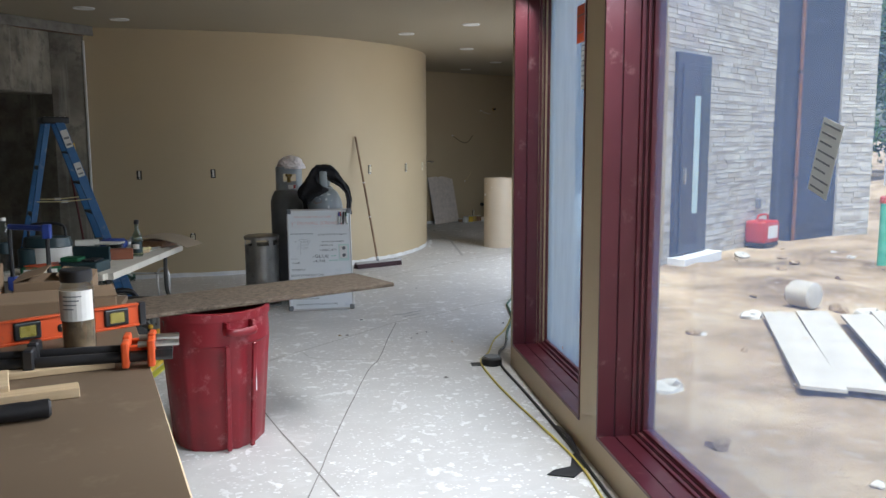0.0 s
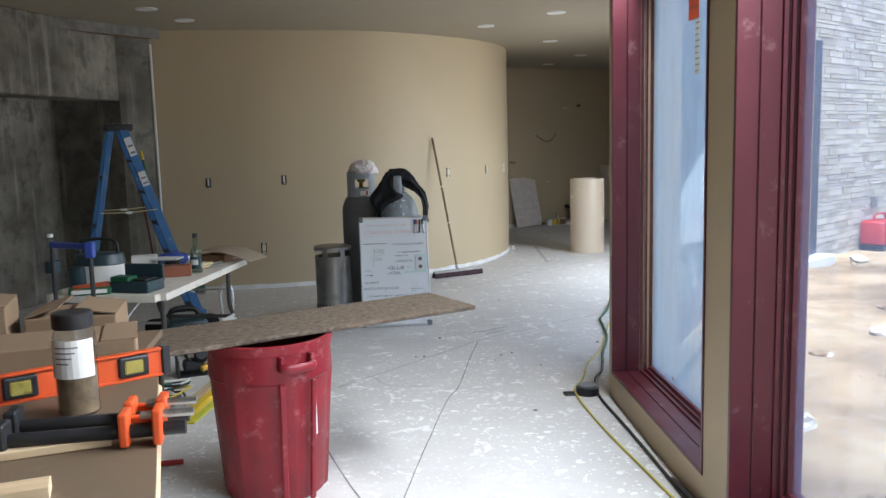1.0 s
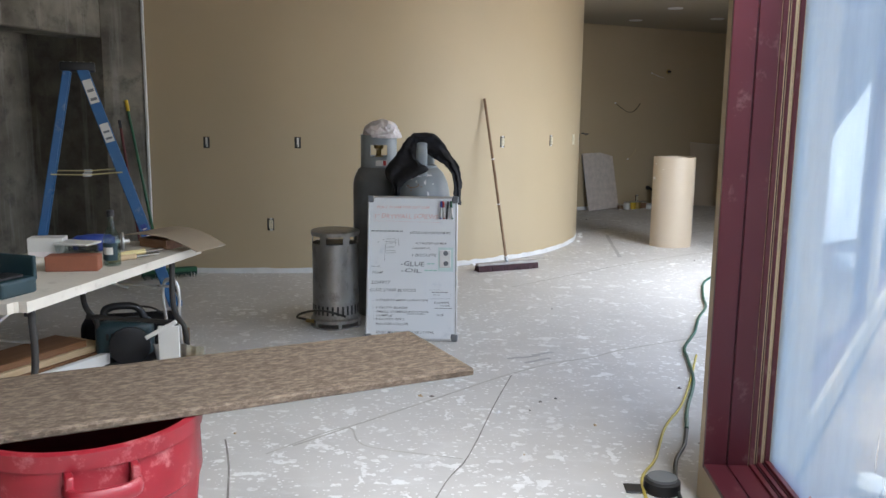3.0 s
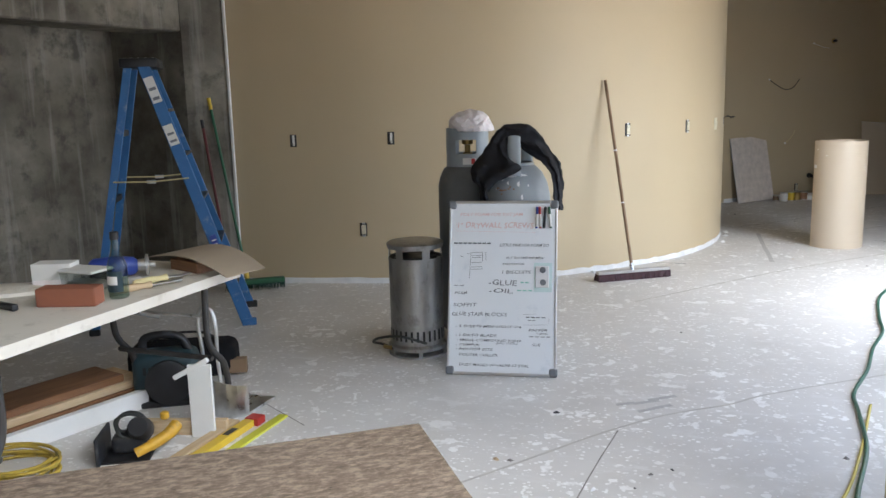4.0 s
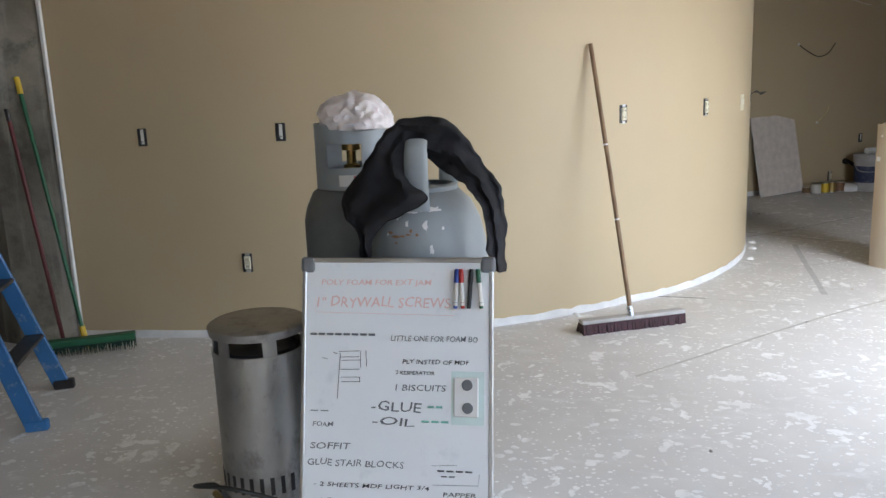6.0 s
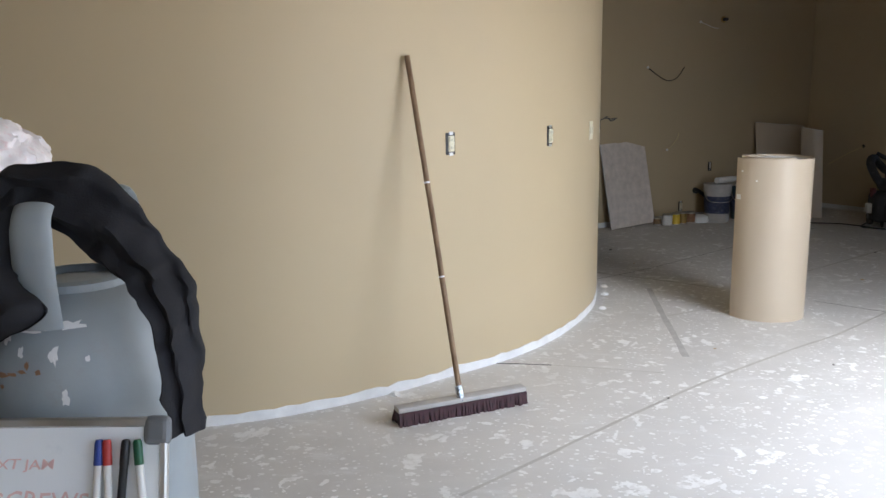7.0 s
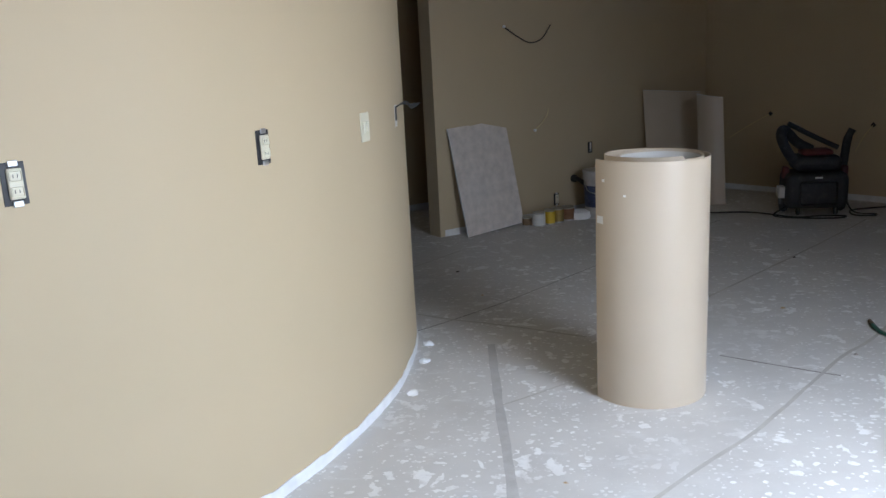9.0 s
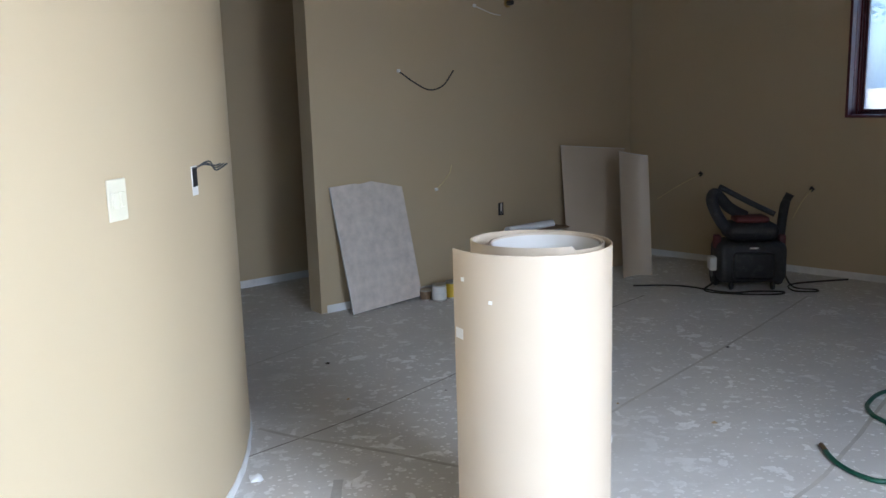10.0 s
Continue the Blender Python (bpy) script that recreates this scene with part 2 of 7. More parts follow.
def tube(pts, r, n=8, bm=None, m=None, steps=8, smooth=True, flat=1.0):
    """A round bar along a path; flat < 1 presses it in its second direction."""
    out = bm or bmesh.new()
    t = bmesh.new()
    path = smooth_path(pts, steps) if smooth else [Vector(q) for q in pts]
    rings, up = [], Vector((0, 0, 1))
    prev = None
    for i, c in enumerate(path):
        d = (path[min(i + 1, len(path) - 1)] - path[max(i - 1, 0)]).normalized()
        if prev is None:
            ref = up if abs(d.z) < 0.9 else Vector((1, 0, 0))
            a = d.cross(ref).normalized()
        else:
            a = (prev - d * prev.dot(d)).normalized()
        prev = a
        b = d.cross(a)
        rr = r[i * (len(r) - 1) // max(1, len(path) - 1)] if isinstance(r, (list, tuple)) else r
        rings.append([t.verts.new(c + a * rr * math.cos(2 * math.pi * k / n) + b * rr * flat * math.sin(2 * math.pi * k / n)) for k in range(n)])
    for a, b in zip(rings, rings[1:]):
        for k in range(n):
            t.faces.new((a[k], a[(k + 1) % n], b[(k + 1) % n], b[k]))
    t.faces.new(rings[0][::-1])
    t.faces.new(rings[-1])
    if m is not None:
        t.transform(m)
    return merge(out, t)


def slab(poly, z0, z1, bm=None, m=None, bevel=0.0):
    """A flat plate with the outline poly."""
    out = bm or bmesh.new()
    t = bmesh.new()
    lo = [t.verts.new((x, y, z0)) for x, y in poly]
    hi = [t.verts.new((x, y, z1)) for x, y in poly]
    t.faces.new(lo[::-1])
    t.faces.new(hi)
    k = len(poly)
    for i in range(k):
        t.faces.new((lo[i], lo[(i + 1) % k], hi[(i + 1) % k], hi[i]))
    if bevel:
        bmesh.ops.bevel(t, geom=t.edges[:], offset=bevel, segments=1, affect="EDGES")
    bmesh.ops.triangulate(t, faces=[f for f in t.faces if len(f.verts) > 4])
    if m is not None:
        t.transform(m)
    return merge(out, t)


def frame_of(p, q):
    """Axes of a wall from p to q: u along it, d to its left (outward), z up."""
    u = (Vector((*q, 0)) - Vector((*p, 0)))
    L = u.length
    u.normalize()
    m = Matrix(((u.x, -u.y, 0, p[0]), (u.y, u.x, 0, p[1]), (0, 0, 1, 0), (0, 0, 0, 1)))
    return m, L


def wall_with_openings(name, p, q, thick, z0, z1, holes, material_, label, inward=0.0):
    """A straight wall from p to q, its face on the line, its body to the left; holes: (u0, u1, z0, z1)."""
    m, L = frame_of(p, q)
    bm = bmesh.new()
    us = 0.0
    for a, b, h0, h1 in sorted(holes):
        if a > us:
            box(us, a, 0, thick, z0, z1, bm=bm)
        if h0 > z0:
            box(a, b, 0, thick, z0, h0, bm=bm)
        if h1 < z1:
            box(a, b, 0, thick, h1, z1, bm=bm)
        us = b
    if us < L:
        box(us, L, 0, thick, z0, z1, bm=bm)
    o = solid(name, bm, material_, label, "wall", m, kind="structure")
    return o


CEIL = 2.87

# ---- the building's shell ----
FLOOR_PLAN = [(-7.0, -3.2), (1.40, -3.2), (1.40, 6.15), (4.30, 11.0), (7.7, 14.0), (5.0, 18.2), (-7.0, 18.2)]
solid("floor", slab(FLOOR_PLAN, -0.14, 0.0), M_FLOOR, "grey dusty floor board spattered with white joint compound", "floor", kind="structure")
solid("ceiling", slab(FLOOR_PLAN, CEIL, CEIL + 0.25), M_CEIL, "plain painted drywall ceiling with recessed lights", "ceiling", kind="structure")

# curved wall: it turns from the room's back into the far room
CURVE = smooth_path([(-3.10, 10.19, 0), (-2.3, 10.27, 0), (-1.5, 10.36, 0), (-0.7, 10.53, 0), (-0.24, 10.70, 0), (0.20, 10.99, 0), (0.50, 11.26, 0), (0.80, 11.54, 0),
                     (1.03, 11.84, 0), (1.20, 12.15, 0), (1.36, 12.53, 0), (1.45, 12.90, 0), (1.50, 13.30, 0), (1.49, 13.70, 0), (1.45, 14.02, 0)], 8)


def curve_normal(i):
    d = (CURVE[min(i + 1, len(CURVE) - 1)] - CURVE[max(i - 1, 0)]).normalized()
    return Vector((d.y, -d.x, 0))


def on_curve(x):
    """The place and outward normal of the curved wall's face at that x."""
    i = min(range(len(CURVE)), key=lambda k: abs(CURVE[k].x - x))
    return CURVE[i], curve_normal(i)


def curve_band(back, front, z0, z1, wob=0.0):
    bm = bmesh.new()
    rows = []
    for i, c in enumerate(CURVE):
        n = curve_normal(i)
        h = wob * noise.noise((i * 0.9, z1 * 7, 3.3))
        g = wob * 0.4 * noise.noise((i * 1.7, 9.1, 3.3))
        rows.append([bm.verts.new((c + n * d + Vector((0, 0, z)))) for d, z in ((back, z0), (front + g, z0), (front, z1 + h), (back, z1 + h))])
    for a, b in zip(rows, rows[1:]):
        for k in range(4):
            bm.faces.new((a[k], a[(k + 1) % 4], b[(k + 1) % 4], b[k]))
    bm.faces.new(rows[0])
    bm.faces.new(rows[-1][::-1])
    return bm


solid("wall_curved", curve_band(-0.16, 0.0, 0.03, CEIL), M_WALL, "tan painted drywall wall curving away towards a hallway", "wall", kind="structure", smooth=True)
solid("trim_wall_foot", curve_band(-0.12, 0.004, 0.0, 0.046, 0.014), M_RAWEDGE, "unpainted ragged white foot of the curved drywall", "trim", kind="structure")

# concrete wall with its opening
CP, CQ = (-2.945, 10.36), (-2.945 - 0.25 * 13.9, 10.36 - 0.968 * 13.9)
mc, LC = frame_of(CP, CQ)
# body to the right-hand side of the line seen from the corner
mcn = mc @ Matrix.Diagonal((1, -1, 1, 1))


def conc(name, u0, u1, d0, d1, z0, z1, label, mat_=None):
    bm = box(u0, u1, d0, d1, z0, z1, bevel=0.012, seg=1, m=mcn)
    return solid(name, bm, mat_ or M_CONC, label, "wall", kind="structure")


solid("wall_concrete_pier", slab([(-3.03, 10.05), (-2.72, 10.20), (-2.72, 10.75), (-3.9, 10.75), (-3.83, 10.24)], 0, CEIL), M_CONC, "rough cast concrete pier beside the drywall", "wall", kind="structure")
solid("trim_joint", box(-0.012, 0.010, -0.010, 0.012, 0.0, 2.72, 0.003, 1, m=pose(-2.715, 10.196, 0)), M_RAWEDGE, "white plaster bead between concrete and drywall", "trim", kind="structure")
conc("wall_concrete_lintel", 0.325, 5.2, 0, 0.40, 2.12, CEIL, "stained cast concrete lintel over an opening")
conc("wall_concrete_back", 0.20, 5.2, 0.80, 1.0, 0, CEIL, "stained concrete back wall of the recess")
conc("wall_concrete_far", 5.204, LC, 0, 0.4, 0, CEIL, "rough cast concrete side wall")

# ---- windows to the courtyard ----
WIN_Z0, WIN_Z1 = 0.153, 2.62
FILMED = ("window_1", "window_6")  # pane still under its bluish protective film


def window(name, m, u0, u1, z0, z1, label):
    """A deep maroon clad frame of two boards and stepped stops, a sill, and one pane. Local: u along, d outward."""
    t = thing(name, label, "window", m, kind="structure")

    def ring(pname, a, d0, d1, material_, inset0, lab=""):
        bm = bmesh.new()
        i = inset0
        box(u0 + i, u0 + i + a, d0, d1, z0 + i, z1 - i, 0.002, 1, bm=bm)
        box(u1 - i - a, u1 - i, d0, d1, z0 + i, z1 - i, 0.002, 1, bm=bm)
        box(u0 + i + a, u1 - i - a, d0, d1, z0 + i, z0 + i + a, 0.002, 1, bm=bm)
        box(u0 + i + a, u1 - i - a, d0, d1, z1 - i - a, z1 - i, 0.002, 1, bm=bm)
        return part(pname, bm, material_, t, lab)

    ring("frame_board", 0.020, -0.006, 0.080, M_MAROON, 0.0, "maroon jamb board facing the room")
    ring("frame_groove", 0.016, 0.080, 0.086, M_MAROON_D, 0.0)
    ring("frame_board", 0.020, 0.086, 0.165, M_MAROON, 0.0, "maroon jamb board")
    ring("stop", 0.030, 0.165, 0.185, M_MAROON, 0.0)
    ring("stop_seal", 0.034, 0.185, 0.191, M_MAROON_D, 0.0)
    ring("stop", 0.042, 0.191, 0.208, M_MAROON, 0.0)
    ring("stop_seal", 0.046, 0.208, 0.214, M_MAROON_D, 0.0)
    ring("sash", 0.058, 0.214, 0.270, M_MAROON, 0.0, "maroon sash round the pane")
    g = box(u0 + 0.05, u1 - 0.05, 0.232, 0.240, z0 + 0.05, z1 - 0.05)
    pane = part("pane", g, M_GLASSFILM if name in FILMED else M_GLASS, t, "dusty bluish window pane")
    pane.visible_shadow = False
    return t


WALL_A = ((1.24, 5.97), (1.24, -3.2))
ma, LA = frame_of(*WALL_A)
# the third opening is unseen, added to let in light from behind
HOLES_A = [(5.97 - 5.895, 5.97 - 4.305), (5.97 - 4.025, 5.97 - 1.55), (5.97 - 1.27, 5.97 + 1.2)]
wall_with_openings("wall_courtyard", *WALL_A, 0.30, 0, CEIL + 0.25, [(a, b, WIN_Z0, WIN_Z1) for a, b in HOLES_A], M_WALL, "tan drywall wall with tall courtyard windows")
for i, (a, b) in enumerate(HOLES_A):
    window("window_%d" % (i + 1), ma, a, b, WIN_Z0, WIN_Z1, "tall fixed window in a deep maroon frame")

# fill lamp in the added third window
window_lamp(1.44, 0.03, 1.4, 90, 2.2, 2.3, LAMP_C, 32)
# thin lamps hidden at the window heads, added to brighten table and floor
window_lamp(1.36, 5.10, 2.565, 90, 1.4, 0.08, LAMP_FILM, 52, 120)
window_lamp(1.42, 2.78, 2.46, 90, 2.1, 0.22, LAMP_TOP, 52, 120)

WALL_B = ((4.25, 11.2), (1.24, 5.97))
mb, LB = frame_of(*WALL_B)
HOLES_B = [(0.45, 2.75), (3.10, 5.40)]
wall_with_openings("wall_courtyard_angled", *WALL_B, 0.30, 0, CEIL + 0.25, [(a, b, WIN_Z0, WIN_Z1) for a, b in HOLES_B], M_WALL, "angled drywall wall with tall courtyard windows")
for i, (a, b) in enumerate(HOLES_B):
    window("window_%d" % (i + 4), mb, a, b, WIN_Z0, WIN_Z1, "tall fixed window in a deep maroon frame")
    c = mb @ Vector(((a + b) / 2, 0.20, (WIN_Z0 + WIN_Z1) / 2))
    ang = 180 + math.degrees(math.atan2(mb[1][0], mb[0][0]))
    # the first lamp is turned off the window's axis to brighten the curved wall
    window_lamp(c.x, c.y, c.z, ang + (20 if i == 0 else 0), b - a - 0.15, WIN_Z1 - WIN_Z0 - 0.15, LAMP_WALL if i == 0 else LAMP_NEAR, 32, 170)

# extra lamp high in the first opening, added to pool light on the floor
c = mb @ Vector((1.0, 0.17, 2.1))
window_lamp(c.x, c.y, c.z, ang - 36, 1.0, 0.9, 9.0, 56, 125)

# far room
FAR_L, FAR_C, FAR_R = (1.739, 15.875), (4.57, 17.615), (7.28, 14.23)
wall_with_openings("wall_far", FAR_C, FAR_L, -0.16, 0, CEIL, [], M_WALL, "tan drywall wall with wires and outlet boxes")
WIN6 = (1.885, 2.95, 1.24, 2.45)
LSIDE = math.dist(FAR_C, FAR_R)
wall_with_openings("wall_far_side", FAR_R, FAR_C, -0.30, 0, CEIL + 0.25, [(LSIDE - WIN6[1], LSIDE - WIN6[0], WIN6[2], WIN6[3])], M_WALL, "tan drywall side wall with a small window")
mf, LF = frame_of(FAR_C, FAR_R)
window("window_6", mf, *WIN6, "small window in a maroon frame")

# hallway behind the curved wall
mh, LH = frame_of((1.78, 17.34), (-1.60, 15.14))
solid("wall_hall_end", box(0, LH, -0.12, 0, 0, CEIL, m=mh), M_WALL, "tan drywall wall at the end of the hallway", "wall", kind="structure")
solid("wall_hall_side", slab([(1.738, 15.877), (1.80, 15.93), (1.90, 17.4), (1.74, 17.4), (1.667, 15.99)], 0, CEIL), M_WALL, "tan drywall end of the far wall at the hallway", "wall", kind="structure")
solid("wall_hall_inner", box(-1.5, -1.38, 13.0, 15.4, 0, CEIL), M_WALL, "plain drywall wall of the hallway", "wall", kind="structure")
for nm, p, q in (("baseboard_far", FAR_C, (1.76, 15.888)), ("baseboard_far_side", FAR_R, FAR_C)):
    mm, LL = frame_of(p, q)
    solid(nm, box(0.02, LL - 0.02, 0.002, 0.006, 0, 0.055, m=mm), M_RAWEDGE, "unpainted ragged foot of the drywall", "trim", kind="structure")
solid("baseboard_hall", box(0.1, LH, 0.002, 0.006, 0, 0.06, m=mh), M_RAWEDGE, "unpainted ragged foot of the drywall", "trim", kind="structure")
# plain walls that close the place
solid("wall_back", box(-7.2, 1.5, -3.35, -3.2, -0.1, CEIL), M_WALL, "plain drywall wall behind the work area", "wall", kind="structure")
solid("wall_left_back", box(-7.2, -7.0, -3.35, 18.2, -0.1, CEIL), M_WALL, "plain drywall wall", "wall", kind="structure")
solid("wall_rear", box(-7.2, 5.2, 18.2, 18.35, -0.1, CEIL), M_WALL, "plain drywall wall", "wall", kind="structure")

# ---- outside ----
def dirt_material():
    m, nt, b = material("trodden_dirt", 0.95, spec=0.1)
    v = coords(nt)
    c = ramp(nt, tex_noise(nt, v, 0.6, 8, 0.65), [(0.36, (0.20, 0.135, 0.08)), (0.5, (0.43, 0.315, 0.20)), (0.64, (0.62, 0.48, 0.32))])
    c = mixc(nt, ramp(nt, tex_noise(nt, v, 9, 6), [(0.55, (0, 0, 0)), (0.7, (0.7, 0.7, 0.7))]), c, (0.52, 0.46, 0.38))
    nt.links.new(c, b.inputs["Base Color"])
    bump(nt, b, tex_noise(nt, v, 9, 8, 0.72), 1.0, 0.06)
    return m


M_DIRT = dirt_material()


def ground_mesh():
    """One sheet, uneven near the house and rising to a dirt mound, far out to the horizon."""
    bm = bmesh.new()
    xs = [-600, -120, -30, -8] + [1.2 + 0.35 * i for i in range(72)] + [30, 40, 60, 120, 300, 900]
    ys = [-900, -200, -40, -12] + [-4 + 0.4 * i for i in range(110)] + [44, 60, 90, 150, 400, 900]
    grid = []
    for x in xs:
        row = []
        for y in ys:
            far = min(1.0, max(0.0, (x - 1.6) / 2.5)) if x < 40 and -10 < y < 45 else 0.0
            h = -0.13 + far * (0.07 * noise.noise((x * 0.8, y * 0.8, 0)) + 0.03 * noise.noise((x * 3, y * 3, 5)))
            d = math.hypot(x - 21.5, (y - 20) * 0.8)
            h += 2.6 * max(0.0, 1 - d / 7.0) ** 1.3
            row.append(bm.verts.new((x, y, h)))
        grid.append(row)
    for a, b in zip(grid, grid[1:]):
        for i in range(len(ys) - 1):
            bm.faces.new((a[i], b[i], b[i + 1], a[i + 1]))
    return bm



# ---- more materials ----
def osb_material():
    """Weathered strand board: long grey-brown chips in two directions."""
    m, nt, b = material("strand_board", 0.85, spec=0.2)
    c = None
    n1 = tex_noise(nt, coords(nt, (26, 52, 40), (0, 0, 0.35)), 1.0, 6, 0.75)
    n2 = tex_noise(nt, coords(nt, (28, 62, 40), (0, 0, -0.9)), 1.0, 6, 0.75)
    n3 = tex_noise(nt, coords(nt), 3.0, 4)
    c = ramp(nt, n1, [(0.32, (0.032, 0.023, 0.016)), (0.5, (0.10, 0.073, 0.052)), (0.70, (0.24, 0.185, 0.135))])
    c = mixc(nt, ramp(nt, n2, [(0.52, (0, 0, 0)), (0.6, (0.7, 0.7, 0.7))]), c, (0.20, 0.152, 0.108))
    c = mixc(nt, mth(nt, "MULTIPLY", n3, 0.22), c, (0.24, 0.20, 0.165))
    nt.links.new(c, b.inputs["Base Color"])
    bump(nt, b, mth(nt, "ADD", n1, n2), 0.6, 0.003)
    return m


def wood(name, dark, light, rough=0.6, along=(3, 40, 40)):
    m, nt, b = material(name, rough, spec=0.35)
    g = tex_noise(nt, coords(nt, along), 1.0, 6, 0.6)
    p = tex_noise(nt, coords(nt), 7.0, 4)
    c = ramp(nt, g, [(0.3, dark), (0.7, light)])
    c = mixc(nt, mth(nt, "MULTIPLY", p, 0.3), c, dark)
    nt.links.new(c, b.inputs["Base Color"])
    bump(nt, b, g, 0.2, 0.001)
    return m


def clear(name, tint, rough=0.05):
    """A clear bottle wall: see-through with gloss."""
    m = bpy.data.materials.new(name)
    m.use_nodes = True
    nt = m.node_tree
    nt.nodes.remove(nt.nodes["Principled BSDF"])
    tr = nt.nodes.new("ShaderNodeBsdfTransparent")
    tr.inputs[0].default_value = (*tint, 1)
    gl = nd(nt, "ShaderNodeBsdfGlossy", Roughness=rough)
    fr = nd(nt, "ShaderNodeLayerWeight", Blend=0.5)
    mx = nt.nodes.new("ShaderNodeMixShader")
    nt.links.new(mth(nt, "ADD", mth(nt, "MULTIPLY", mth(nt, "POWER", fr.outputs["Facing"], 4.0), 0.8), 0.06), mx.inputs[0])
    nt.links.new(tr.outputs[0], mx.inputs[1])
    nt.links.new(gl.outputs[0], mx.inputs[2])
    nt.links.new(mx.outputs[0], nt.nodes["Material Output"].inputs[0])
    return m


M_OSB = osb_material()
M_MDF = mat("brown_fibreboard", (0.135, 0.092, 0.056), 0.7, vary=0.10, scale=2.5, fine=200, relief=0.1, dirt=(0.19, 0.14, 0.095), dirt_amt=0.2)
M_PINE = wood("pale_pine", (0.46, 0.33, 0.19), (0.66, 0.52, 0.34))
M_OAK = wood("brown_wood", (0.16, 0.075, 0.035), (0.30, 0.155, 0.08), 0.5)
M_HANDLE = wood("worn_broom_handle", (0.15, 0.085, 0.045), (0.33, 0.22, 0.13), 0.5, (40, 40, 4))
M_CARD = mat("cardboard", (0.22, 0.145, 0.085), 0.85, vary=0.10, scale=4, fine=150, relief=0.1)
M_CARDPALE = mat("pale_backing_card", (0.34, 0.275, 0.20), 0.8, vary=0.08, scale=5, fine=120, relief=0.1)
M_TRACK = mat("tarnished_track_metal", (0.15, 0.14, 0.12), 0.5, metal=0.5, vary=0.35, scale=5, dirt=(0.06, 0.05, 0.04), dirt_amt=0.5)
M_VIAL = mat("yellow_vial_glass", (0.30, 0.25, 0.06), 0.3, vary=0.15, scale=20)
M_PAPER = mat("kraft_paper", (0.25, 0.18, 0.115), 0.85, vary=0.12, scale=7, fine=90, relief=0.3)
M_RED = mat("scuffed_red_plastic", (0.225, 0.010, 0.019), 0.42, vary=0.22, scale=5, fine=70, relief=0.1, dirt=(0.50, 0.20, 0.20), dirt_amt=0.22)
# the can's red again, darkened to hold the shade inside it
M_REDSHADE = mat("shaded_red_plastic", (0.16, 0.010, 0.016), 0.6, vary=0.2, scale=5)
M_BLUE = mat("blue_fibreglass", (0.030, 0.135, 0.33), 0.42, vary=0.14, scale=6, fine=110, relief=0.1, dirt=(0.30, 0.36, 0.42), dirt_amt=0.15)
M_ALU = mat("dull_aluminium", (0.62, 0.62, 0.61), 0.38, metal=1.0, vary=0.12, scale=9)
M_YELLOWPALE = mat("pale_yellow_metal", (0.70, 0.60, 0.30), 0.45, vary=0.1, scale=9)
M_TANK = mat("grey_tank_paint", (0.30, 0.335, 0.35), 0.42, vary=0.15, scale=5, fine=80, relief=0.15, dirt=(0.30, 0.29, 0.28), dirt_amt=0.15)
M_TANKD = mat("dark_grey_tank_paint", (0.15, 0.162, 0.17), 0.5, vary=0.25, scale=4, fine=80, relief=0.2, dirt=(0.20, 0.19, 0.18), dirt_amt=0.25)
M_HEATER = mat("sooty_sheet_steel", (0.38, 0.375, 0.36), 0.40, metal=0.85, vary=0.28, scale=5, fine=90, dirt=(0.10, 0.09, 0.08), dirt_amt=0.45, stretch=(1, 1, 0.6))
M_VAC = mat("dusty_black_plastic", (0.022, 0.023, 0.026), 0.6, vary=0.35, scale=8, fine=80, relief=0.2, dirt=(0.085, 0.08, 0.075), dirt_amt=0.4)
M_PAILBLUE = mat("dirty_navy_label", (0.03, 0.04, 0.09), 0.55, vary=0.4, scale=14, dirt=(0.30, 0.29, 0.28), dirt_amt=0.35)
M_DULLBRASS = mat("tarnished_brass", (0.16, 0.10, 0.045), 0.5, metal=0.6, vary=0.2)
M_DULLRED = mat("dull_red_plastic", (0.10, 0.018, 0.018), 0.6, vary=0.2, scale=8)
M_CLOTH = mat("black_cloth", (0.010, 0.010, 0.012), 0.9, vary=0.3, scale=9, fine=320, relief=0.5, spec=0.15)
M_BAGPINK = mat("crumpled_plastic_bag", (0.80, 0.74, 0.73), 0.35, vary=0.14, scale=22, fine=70, relief=0.4, dirt=(0.72, 0.46, 0.46), dirt_amt=0.25)
M_BOARDFACE = mat("whiteboard_enamel", (0.84, 0.87, 0.885), 0.18, vary=0.02, scale=3, relief=0, dirt=(0.66, 0.70, 0.74), dirt_amt=0.2)
M_GREYPL = mat("grey_plastic", (0.17, 0.18, 0.19), 0.5, vary=0.1, scale=8)
M_ORANGE = mat("orange_paint", (0.62, 0.085, 0.018), 0.4, vary=0.12, scale=8, dirt=(0.25, 0.10, 0.06), dirt_amt=0.2)
M_YELLOW = mat("yellow_paint", (0.66, 0.45, 0.035), 0.45, vary=0.1, scale=8)
M_LIME = mat("lime_yellow_paint", (0.55, 0.55, 0.05), 0.45, vary=0.08, scale=8)
M_REDP = mat("red_paint", (0.42, 0.035, 0.03), 0.45, vary=0.1, scale=8)
M_GREEN = mat("green_plastic", (0.015, 0.10, 0.045), 0.45, vary=0.15, scale=9)
M_GREENDK = mat("dark_green_bristle", (0.008, 0.035, 0.025), 0.8, vary=0.3, scale=20)
M_TEAL = mat("dark_teal_plastic", (0.020, 0.045, 0.055), 0.4, vary=0.2, scale=9)
M_BLUEPL = mat("blue_plastic", (0.03, 0.06, 0.28), 0.4, vary=0.12, scale=9)
M_BRICK = mat("red_brown_block", (0.27, 0.095, 0.052), 0.75, vary=0.12, scale=12, relief=0.3)
